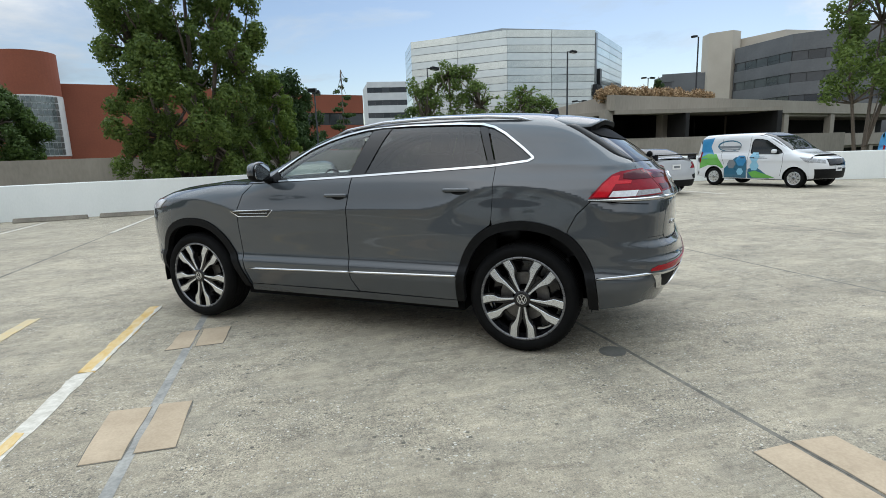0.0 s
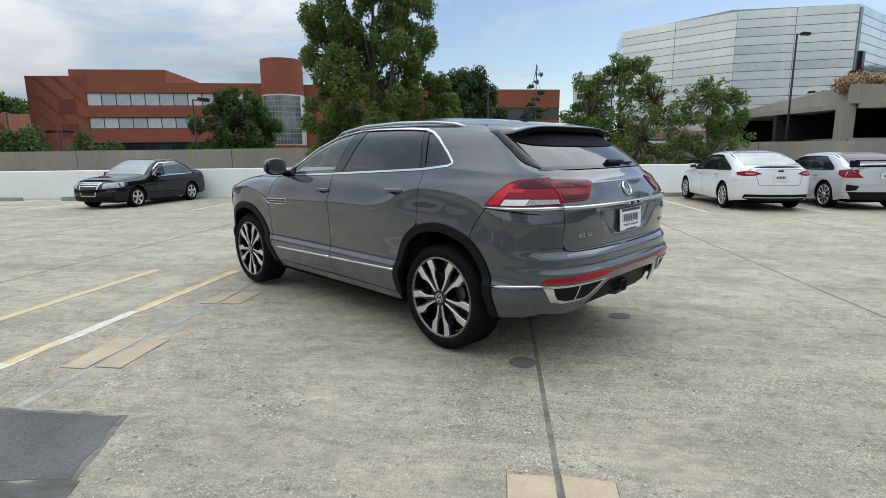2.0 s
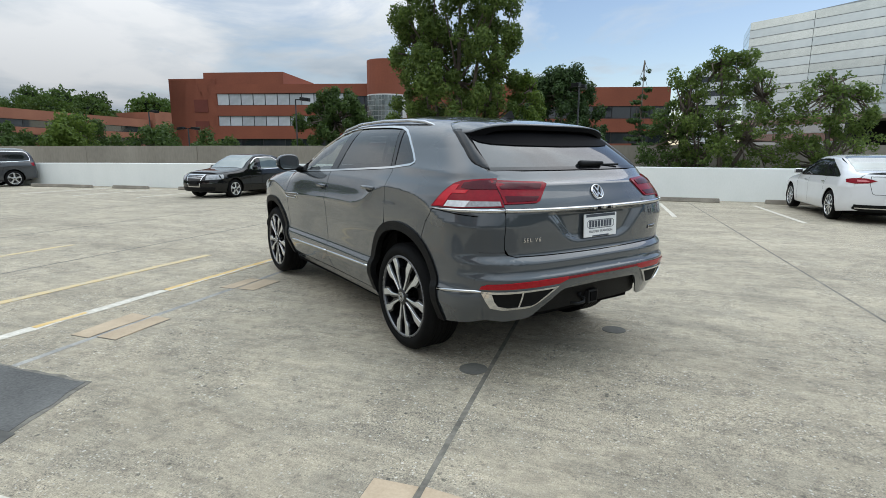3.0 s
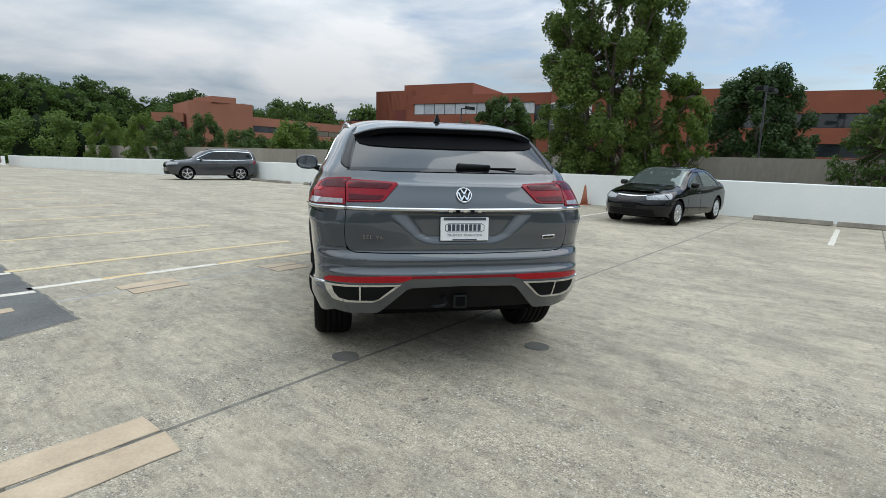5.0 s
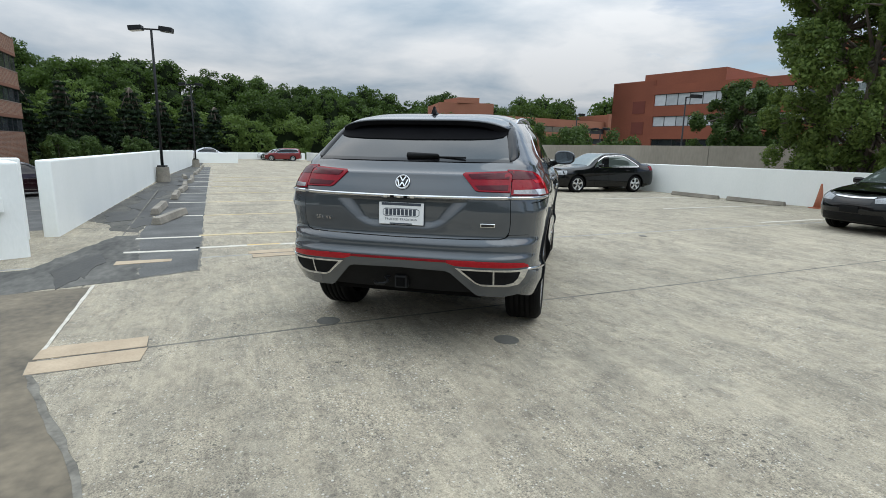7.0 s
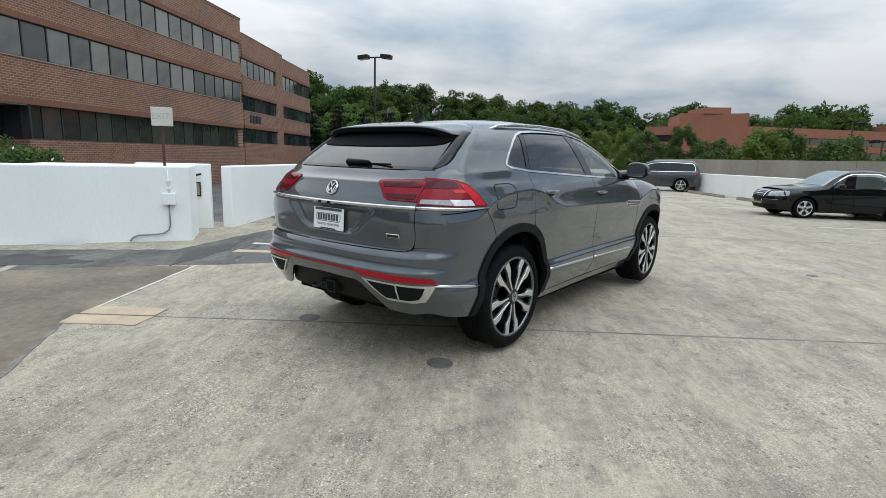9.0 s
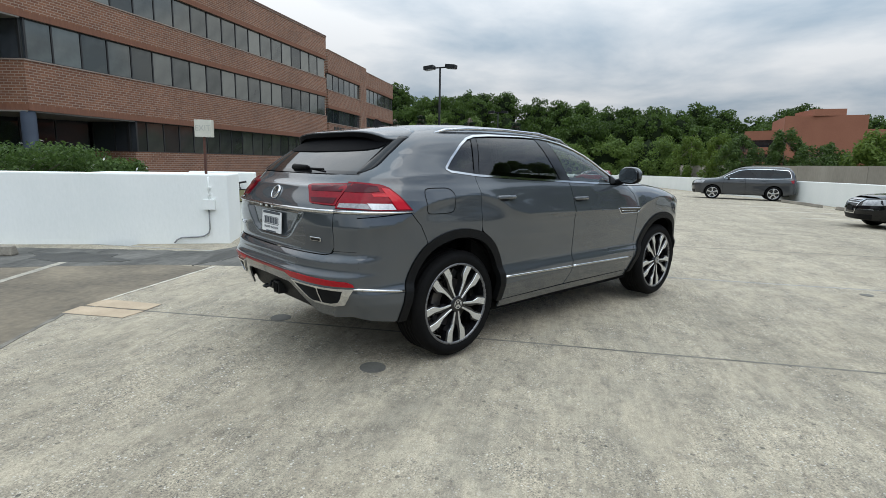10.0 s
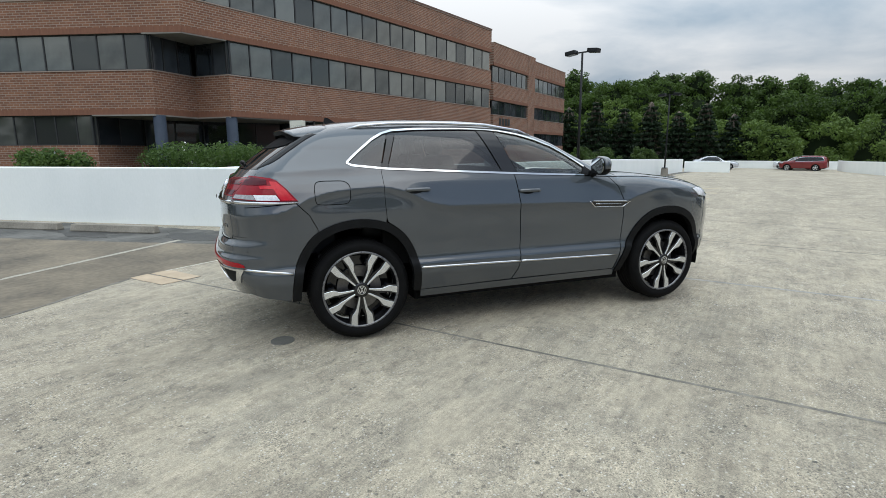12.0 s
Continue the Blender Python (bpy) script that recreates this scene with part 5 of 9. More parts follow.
        part("mirror_glass", bm, mat("mirror_silver", (0.30, 0.32, 0.33), (0.36, 0.38, 0.39), 2, 0.03, 1.0, rough_var=0.01), mir, m=pose(0, -0.033, 0.0, 90, 0, 0))
        bm = bmesh.new()
        tube(bm, [(sg * 0.895, 2.12, 1.225), (sg * 0.99, 2.11, 1.262)], [0.035, 0.03], 10)
        part("mirror_arm", bm, TRIM, mir, m=pose(sg * 1.045, 2.10, 1.300, 0, 0, -sg * 8).inverted(), smooth=True)
        put("mirror_sail", side([(2.165, 1.222), (2.06, 1.300), (1.99, 1.232)])[sd], TRIM, off=0.006)
        # headlight corner
        put("headlight", [side([(3.30, 1.070), (3.52, 1.074), (3.52, 0.985), (3.40, 1.000)])[sd][0], ("F", [(sg * a, b) for a, b in [(float(S.X(3.52, 1.074)), 1.074), (0.42, 1.03), (0.46, 0.965), (float(S.X(3.52, 0.985)), 0.985)]])], CLEAR_LENS, off=0.006, label="clear headlight")
    # tailgate and bumper from behind
    xr = lambda z: float(S.X(SEAM_Y, z))
    hatch_half = [(0.0, 1.302), (0.60, 1.302), (0.725, 1.296), (0.732, 1.20), (0.738, 1.05), (0.745, 0.92), (0.738, 0.855), (0.715, 0.818), (0.68, 0.808), (0.0, 0.800)]
    hatch = hatch_half + [(-a, b) for a, b in hatch_half[::-1][1:-1]]
    gate = put("tailgate", [("B", hatch)], grey, step=0.016)
    for sg in (1, -1):
        corner = [(0.729, 1.296), (0.736, 1.20), (0.742, 1.05), (0.749, 0.92), (0.742, 0.852), (0.735, 0.835), (0.80, 0.834)] + [(xr(z), z) for z in np.linspace(0.834, 1.296, 24)]
        put("rear_corner", [("B", [(sg * a, b) for a, b in corner])], grey, step=0.04)
    bump_half = [(0.0, 0.794), (0.68, 0.802), (0.722, 0.814), (0.74, 0.832)] + [(xr(z), z) for z in np.linspace(0.832, 0.405, 24)] + [(0.70, 0.388), (0.545, 0.398), (0.52, 0.412), (0.365, 0.572), (0.33, 0.585), (0.0, 0.592)]
    put("rear_bumper", [("B", bump_half + [(-a, b) for a, b in bump_half[::-1][1:-1]])], grey, step=0.018)
    dif = [(0.37, 0.60), (0.56, 0.41), (0.54, 0.39), (-0.54, 0.39), (-0.56, 0.41), (-0.37, 0.60)]
    put("diffuser", [("B", dif)], TRIM, off=-0.045, thick=0.03)
    put("reflector_strip", [("B", [(0.338, 0.667), (0.338, 0.651), (-0.338, 0.651), (-0.338, 0.667)])], mat("red_strip", (0.16, 0.004, 0.009), (0.24, 0.006, 0.012), 40, 0.12, fine=150, spec=0.3, rough_var=0.05), off=0.0065)
    bead("chrome_bar", [("B", 0.738, 1.080), ("B", 0.4, 1.077), ("B", 0.0, 1.0745), ("B", -0.4, 1.077), ("B", -0.738, 1.080)], 0.014, 0.022, CHROME, gate, "chrome bar across the tailgate")
    glass_half = [(0.0, 1.316), (0.60, 1.316), (0.712, 1.314), (0.690, 1.40), (0.662, 1.49), (0.630, 1.57), (0.0, 1.585)]
    glass = glass_half + [(-a, b) for a, b in glass_half[::-1][1:-1]]
    put("rear_glass", [("B", inset(glass, 0.004))], mat("rear_glass_tinted", (0.010, 0.012, 0.012), (0.018, 0.021, 0.021), 1.2, 0.05, fine=3, spec=0.85, rough_var=0.02), gate, off=0.0, label="dark tinted rear glass")
    put("rear_glass_frame", [("B", inset(glass, -0.008), inset(glass, 0.012))], GLOSS_BLACK, gate, off=0.002)
    # black frit, drawn deep so that it also paints the spoiler's shade and reflection
    band_half = [(0.0, 1.455), (0.40, 1.460), (0.56, 1.468), (0.625, 1.482), (0.650, 1.510), (0.628, 1.572), (0.0, 1.587)]
    put("glass_band", [("B", band_half + [(-a, b) for a, b in band_half[::-1][1:-1]])], mat("frit_shade_black", (0.003, 0.003, 0.0035), (0.006, 0.006, 0.007), 4, 0.6, spec=0.03), gate, off=0.006, label="black upper border of the rear glass with the spoiler's shade in its colour")
    # wiper
    bm = rounded_box(0.235, 0.040, 0.034, 0.014, 2)
    for v in bm.verts:
        v.co.z *= 1 - 0.35 * (v.co.x / 0.12)
    y = float(S.Yb(np.array([0.1]), np.array([1.345]))[0])
    part("wiper_arm", bm, TRIM, gate, m=pose(0.105, y - 0.025, 1.345, -35, 0, 0), smooth=True)
    part("wiper_blade", rounded_box(0.20, 0.014, 0.012, 0.005, 2), TRIM, gate, m=pose(0.31, y - 0.012, 1.337, -35, 0, 0))
    # spoiler: a thick wing over the glass with dark flanks
    bm = bmesh.new()
    nx, ny = 26, 8
    edge0 = float(S.X(-0.16, 1.612)) - 0.004
    brow = {}
    for i in range(nx + 1):
        brow[i] = float(S.Z(np.array([abs(-1 + 2 * i / nx) * edge0]), np.array([-0.16]))[0])
    top, low = {}, {}
    for i in range(nx + 1):
        for j in range(ny + 1):
            u = -1 + 2 * i / nx
            f = j / ny
            half = edge0 + 0.054 * math.sin(math.pi * 0.86 * f ** 0.8)
            drop = 0.036 * math.sin(math.pi * 0.93 * f ** 0.9) * max(0.0, (abs(u) - 0.72) / 0.28) ** 2
            x = u * half
            y = -0.16 - f * (0.342 - 0.035 * u * u - 0.05 * u ** 8)
            z = brow[i] + 0.0008 - 0.036 * f - 0.018 * f * f - drop
            top[i, j] = bm.verts.new((x, y, z))
            low[i, j] = bm.verts.new((x * 0.985, y + 0.012 * f, z - 0.036 - 0.030 * (1 - f) * (0.4 + f) - 0.045 * u ** 10 * f))
    for i in range(nx):
        for j in range(ny):
            bm.faces.new((top[i, j], top[i + 1, j], top[i + 1, j + 1], top[i, j + 1]))
    dark = bmesh.new()
    lip = {(i, j): dark.verts.new(v.co) for (i, j), v in low.items()}
    rim = {(i, j): dark.verts.new(v.co - Vector((0, -0.003, 0.007))) for (i, j), v in top.items() if j == ny or i in (0, nx)}
    for v in low.values():
        bm.verts.remove(v)
    for i in range(nx):
        for j in range(ny):
            dark.faces.new((lip[i, j], lip[i, j + 1], lip[i + 1, j + 1], lip[i + 1, j]))
        dark.faces.new((rim[i, ny], rim[i + 1, ny], lip[i + 1, ny], lip[i, ny]))
    for j in range(ny):
        dark.faces.new((rim[0, j], rim[0, j + 1], lip[0, j + 1], lip[0, j]))
        dark.faces.new((rim[nx, j], lip[nx, j], lip[nx, j + 1], rim[nx, j + 1]))
    r = bmesh.ops.extrude_edge_only(bm, edges=[e for e in bm.edges if e.is_boundary])
    for v in r["geom"]:
        if isinstance(v, bmesh.types.BMVert):
            v.co.z -= 0.009
            v.co.y += 0.004
    part("spoiler_lip", dark, mat("spoiler_black", (0.004, 0.004, 0.0045), (0.007, 0.007, 0.008), 4, 0.6, spec=0.05), car, "black underside of the roof spoiler", smooth=False)
    part("roof_spoiler", bm, grey, car, "grey roof spoiler", smooth=True)
    # gloss black fins between the body's seam and the rear glass
    seam = pchip([(1.300, -0.71), (1.318, -0.675), (1.352, -0.595), (1.45, -0.445), (1.545, -0.295), (1.582, -0.215), (1.612, -0.155)])
    rim_x = pchip([(1.300, 0.712), (1.314, 0.706), (1.40, 0.684), (1.49, 0.656), (1.57, 0.624), (1.60, 0.612)])
    for sg in (1, -1):
        bm, rows = bmesh.new(), []
        for z in np.linspace(1.312, 1.566, 16):
            y0, x1 = float(seam(z)), float(rim_x(z))
            p0 = np.array([float(S.X(y0, z)) + 0.002, y0, z])
            p1 = np.array([x1, float(S.Yb(np.array([x1]), np.array([z]))[0]) - 0.004 - 0.006 * min(1.0, (z - 1.31) / 0.09), z + 0.004])
            rows.append([bm.verts.new((sg * q[0], q[1], q[2])) for q in [p0 + (p1 - p0) * k / 3 + np.array([0.010, -0.006, 0.004]) * math.sin(math.pi * k / 3) * min(1.0, (z - 1.31) / 0.09) for k in range(4)]])
        for r0, r1 in zip(rows, rows[1:]):
            for k in range(3):
                bm.faces.new((r0[k], r0[k + 1], r1[k + 1], r1[k]))
        r = bmesh.ops.extrude_edge_only(bm, edges=[e for e in bm.edges if e.is_boundary])
        for v in r["geom"]:
            if isinstance(v, bmesh.types.BMVert):
                v.co += Vector((-sg * 0.016, 0.012, -0.008))
        part("spoiler_fin", bm, mat("fin_black", (0.006, 0.0065, 0.007), (0.011, 0.0115, 0.012), 4, 0.18, spec=0.3), car, "gloss black fin beside the rear glass", smooth=True)
    # black filler box under the spoiler, standing in for the shade over the glass
    part("spoiler_shade", boxes((-0.50, 0.50, -0.44, -0.25, 1.560, 1.60)), MATS["spoiler_black"], car)
    # roof, windscreen, bonnet
    def strip(edge, y0, y1, drop=0.0):
        ys = [p for p in edge if y0 <= p[0] <= y1]
        right = [(float(S.X(a, b)) - drop, a) for a, b in ys]
        return right + [(-a, b) for a, b in right[::-1]]
    top_dense = [(y, float(pchip(TOP_EDGE)(y))) for y in np.linspace(-0.16, 2.44, 53)]
    put("roof", [("T", strip(top_dense, -0.16, 1.405))], grey, step=0.06)
    put("windscreen", [("T", strip(top_dense, 1.41, 2.41, 0.05))], CAR_GLASS, off=-0.002, thick=0, label="clear windscreen")
    ws = strip(top_dense, 1.405, 2.43)
    put("windscreen_frame", [("T", ws, strip(top_dense, 1.45, 2.39, 0.07))], grey, off=-0.001)
    put("sunroof", [("T", [(0.44, 0.30), (0.44, 1.22), (-0.44, 1.22), (-0.44, 0.30)])], DARK_GLASS, off=0.001, label="dark glass sunroof")
    hood_edge = [(2.435, 1.200), (2.7, 1.198), (2.93, 1.180), (3.2, 1.148), (3.42, 1.110), (3.52, 1.085), (3.60, 1.068)]
    hood_dense = [(y, float(pchip(hood_edge)(y))) for y in np.linspace(2.44, 3.60, 24)]
    put("bonnet", [("T", inset(strip(hood_dense, 2.4, 3.7), g))], grey, step=0.06)
    fx = lambda z: float(S.X(3.52, z))
    fr = [(fx(1.085), 1.085), (fx(0.9), 0.9), (fx(0.7), 0.7), (fx(0.5), 0.5), (fx(0.34), 0.34)]
    put("front_bumper", [("F", fr + [(-a, b) for a, b in fr[::-1]])], grey, step=0.06)
    put("grille", [("F", [(0.55, 0.99), (0.50, 0.80), (-0.50, 0.80), (-0.55, 0.99)])], GLOSS_BLACK, off=0.008)
    # inner tub and underbody, coloured near black as the shade behind the gaps
    tub = []
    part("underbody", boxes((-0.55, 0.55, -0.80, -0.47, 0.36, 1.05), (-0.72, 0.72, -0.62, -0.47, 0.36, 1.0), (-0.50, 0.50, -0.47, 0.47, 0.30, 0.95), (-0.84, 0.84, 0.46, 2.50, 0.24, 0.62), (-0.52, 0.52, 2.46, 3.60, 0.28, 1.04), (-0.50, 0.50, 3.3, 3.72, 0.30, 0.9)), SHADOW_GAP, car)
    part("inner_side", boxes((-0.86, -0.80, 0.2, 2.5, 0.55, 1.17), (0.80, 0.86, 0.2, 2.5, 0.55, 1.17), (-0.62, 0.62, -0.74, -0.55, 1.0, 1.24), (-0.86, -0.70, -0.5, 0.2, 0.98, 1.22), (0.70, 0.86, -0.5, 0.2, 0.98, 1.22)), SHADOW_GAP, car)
    bm = bmesh.new()
    tube(bm, [(-0.86, 0, 0.385), (0.86, 0, 0.385)], [0.05, 0.05], 10)
    part("axle", bm, SHADOW_GAP, car)
    bm = bmesh.new()
    tube(bm, [(-0.86, 2.98, 0.385), (0.86, 2.98, 0.385)], [0.05, 0.05], 10)
    part("axle", bm, SHADOW_GAP, car)
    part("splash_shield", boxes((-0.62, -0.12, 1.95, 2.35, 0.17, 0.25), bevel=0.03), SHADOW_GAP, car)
    # cabin
    part("cabin_floor", boxes((-0.80, 0.80, -0.3, 2.5, 0.60, 0.66), (-0.70, 0.70, -0.55, -0.15, 0.66, 1.20)), CABIN, car)
    bm = boxes((-0.74, 0.74, 1.98, 2.36, 0.66, 1.19), bevel=0.06)
    part("dashboard", bm, CABIN, car, smooth=False)
    bm = bmesh.new()
    lathe(bm, [(0.185, 0.0), (0.178, 0.014), (0.168, 0.0), (0.178, -0.014), (0.185, 0.0)], 32)
    box(bm, -0.012, 0.012, -0.17, 0.17, -0.03, 0.03)
    part("steering_wheel", bm, CABIN, car, m=pose(-0.38, 1.80, 1.13, 0, 0, 90) @ pose(0, 0, 0, 0, 24, 0), smooth=False)
    for x in (-0.38, 0.38):
        for y, nm in ((1.15, "front_seat"), (0.28, "rear_seat")):
            seat = part(nm, rounded_box(0.50, 0.50, 0.16, 0.06), SEAT, car, m=pose(x, y + 0.05, 0.80), smooth=True)
            part("seat_back", rounded_box(0.50, 0.15, 0.62, 0.06), SEAT, seat, m=pose(0, -0.30, 0.30, 14, 0, 0), smooth=True)
            part("headrest", rounded_box(0.26, 0.09, 0.17, 0.04), SEAT, seat, m=pose(0, -0.40, 0.69, 10, 0, 0), smooth=True)
    part("rear_view_mirror", rounded_box(0.24, 0.03, 0.075, 0.014), CABIN, car, m=pose(0, 1.66, 1.50))
    part("parcel_shelf", boxes((-0.66, 0.66, -0.62, 0.0, 1.20, 1.225)), CABIN, car)
    # antenna fin
    bm = bmesh.new()
    pr = [(0.09, 0.0), (0.03, 0.018), (-0.03, 0.055), (-0.055, 0.058), (-0.07, 0.0)]
    a = [bm.verts.new((0.022 if zz < 0.01 else 0.005, yy, zz)) for yy, zz in pr]
    b = [bm.verts.new((-0.022 if zz < 0.01 else -0.005, yy, zz)) for yy, zz in pr]
    for i in range(5):
        bm.faces.new((a[i], a[(i + 1) % 5], b[(i + 1) % 5], b[i]))
    bm.faces.new(a)
    bm.faces.new(b[::-1])
    part("antenna_fin", bm, TRIM, car, m=pose(0, -0.02, 1.672))
    # fuel flap outline on the right flank
    fuel = smooth_line([(-0.316, 1.068), (-0.325, 1.13), (-0.318, 1.20), (-0.285, 1.223), (-0.19, 1.226), (-0.108, 1.222), (-0.068, 1.19), (-0.062, 1.13), (-0.072, 1.074), (-0.11, 1.055), (-0.19, 1.052), (-0.28, 1.054)], 3, True)
    put("fuel_flap_gap", [("R", fuel, inset(fuel, 0.005))], SHADOW_GAP, off=0.0015, thick=0)
    # parting line of the bumper below the light is a real gap; tow hitch
    hitch = part("tow_hitch", boxes((-0.045, 0.045, -0.95, -0.80, 0.425, 0.515), bevel=0.006), BLACK_METAL, car, "black steel tow hitch")
    part("hitch_mouth", boxes((-0.031, 0.031, -0.956, -0.94, 0.439, 0.501)), SHADOW_GAP, hitch)
    bm = bmesh.new()
    tube(bm, [(-0.20, -0.93, 0.45), (-0.17, -0.97, 0.45), (-0.12, -0.975, 0.455), (-0.09, -0.95, 0.47), (-0.12, -0.93, 0.49), (-0.07, -0.90, 0.50)], [0.011] * 6, 8)
    part("tow_eye", bm, BLACK_METAL, hitch, smooth=True)
    # number plate, emblems
    yp = float(S.Yb(np.array([0.0]), np.array([0.965]))[0])
    pl = part("number_plate", rounded_box(0.318, 0.008, 0.150, 0.003, 1), PLATE_W, gate, "white dealer plate with dark print", m=pose(0.008, yp - 0.022, 0.956, -3, 0, 0))
    fy = -0.0052
    for bx in ((-0.140, 0.140, 0.055, 0.073), (-0.08, 0.08, -0.073, -0.064)):
        part("plate_band", boxes((bx[0], bx[1], fy, fy + 0.004, bx[2], bx[3])), PLATE_D, pl)
    bm = bmesh.new()
    ring = [(0.13 * c, 0.008 + 0.028 * s) for c, s in [(-0.85, -1), (0.85, -1), (1, -0.6), (1, 0.6), (0.85, 1), (-0.85, 1), (-1, 0.6), (-1, -0.6)]]
    ins = inset(ring, 0.004)
    vo = [bm.verts.new((a, fy, b)) for a, b in ring]
    vi = [bm.verts.new((a, fy, b)) for a, b in ins]
    for i in range(8):
        bm.faces.new((vo[i], vo[(i + 1) % 8], vi[(i + 1) % 8], vi[i]))
    part("plate_outline", bm, PLATE_D, pl)
    for i in range(8):
        x = -0.112 + i * 0.0280
        part("plate_mark", boxes((x, x + 0.021, fy, fy + 0.004, -0.012, 0.030)), PLATE_D, pl)
    letters("TRUSTED TRADITION", 0.021, PLATE_D, pl, pose(0, fy, -0.040, 90, 0, 0), 0.0005, "plate_text", 1.15)
    ye = float(S.Yb(np.array([0.0]), np.array([1.167]))[0])
    em = thing("emblem")
    em.parent = gate
    em.matrix_basis = pose(0.006, ye - 0.005, 1.167, -27, 0, 0) @ Matrix.Scale(0.88, 4)
    em["label"] = "round chrome emblem on black"
    bm = bmesh.new()
    lathe(bm, [(0.060, 0.0), (0.058, 0.012), (0.052, 0.014), (0.049, 0.008), (0.048, 0.0)], 40)
    part("emblem_ring", bm, CHROME, em, m=pose(0, 0, 0, 0, 0, -90), smooth=True)
    bm = bmesh.new()
    lathe(bm, [(0.050, 0.0), (0.050, 0.006), (0.0, 0.007)], 40)
    part("emblem_disc", bm, GLOSS_BLACK, em, m=pose(0, 0, 0, 0, 0, -90), smooth=True)
    for (x0, z0), (x1, z1) in (((-0.022, 0.043), (0.0, 0.006)), ((0.022, 0.043), (0.0, 0.006)), ((-0.042, 0.020), (-0.021, -0.040)), ((0.042, 0.020), (0.021, -0.040)), ((-0.021, -0.040), (0.0, -0.004)), ((0.021, -0.040), (0.0, -0.004))):
        L = math.hypot(x1 - x0, z1 - z0)
        part("emblem_bar", boxes((-L / 2, L / 2, -0.012, -0.005, -0.0045, 0.0045)), CHROME, em, m=pose((x0 + x1) / 2, 0, (z0 + z1) / 2, 0, -math.degrees(math.atan2(z1 - z0, x1 - x0)), 0))
    def stick(x, z, w, lift):
        """A frame on the tailgate: x across, z up the sheet, lifted off it."""
        y = S.Yb(np.array([x - w, x, x + w, x, x]), np.array([z, z, z, z - 0.02, z + 0.02]))
        yaw = math.degrees(math.atan2(y[2] - y[0], 2 * w))
        tilt = math.degrees(math.atan2(y[4] - y[3], 0.04))
        return pose(x, float(min(y[0] + y[2], 2 * y[1])) / 2 - lift, z, -tilt, 0, yaw)
    letters("SEL V6", 0.036, CHROME, gate, stick(-0.575, 0.903, 0.08, 0.006) @ pose(0, 0, 0, 90, 0, 0), 0.002, "trim_lettering", 1.25)
    part("badge_plate", rounded_box(0.10, 0.005, 0.026, 0.002, 1), CHROME, gate, m=stick(0.60, 0.898, 0.05, 0.004))
    part("badge_plate_mark", boxes((-0.042, 0.042, -0.002, 0.002, -0.007, 0.007)), GLOSS_BLACK, gate, m=stick(0.60, 0.898, 0.05, 0.0065))
    for i, x in enumerate((-0.094, -0.047, 0.0, 0.047, 0.094)):
        part("bar_mark", boxes((x - 0.013, x + 0.013, -0.003, 0.002, -0.008, 0.008)), SHADOW_GAP if i % 2 else CHROME, gate, m=pose(0.0, ye - 0.078, 1.074))
    for x in (-0.935, 0.935):
        for y in (0.0, 2.985):
            add_wheel(car, x, y, 0.387, 0.297, 0.265, "hero")
    return car


HEADING = math.degrees(math.atan2(0.587, -0.809)) - 90
hero_suv(pose(2.2585, 4.161, 0.003, 0, 0, HEADING))


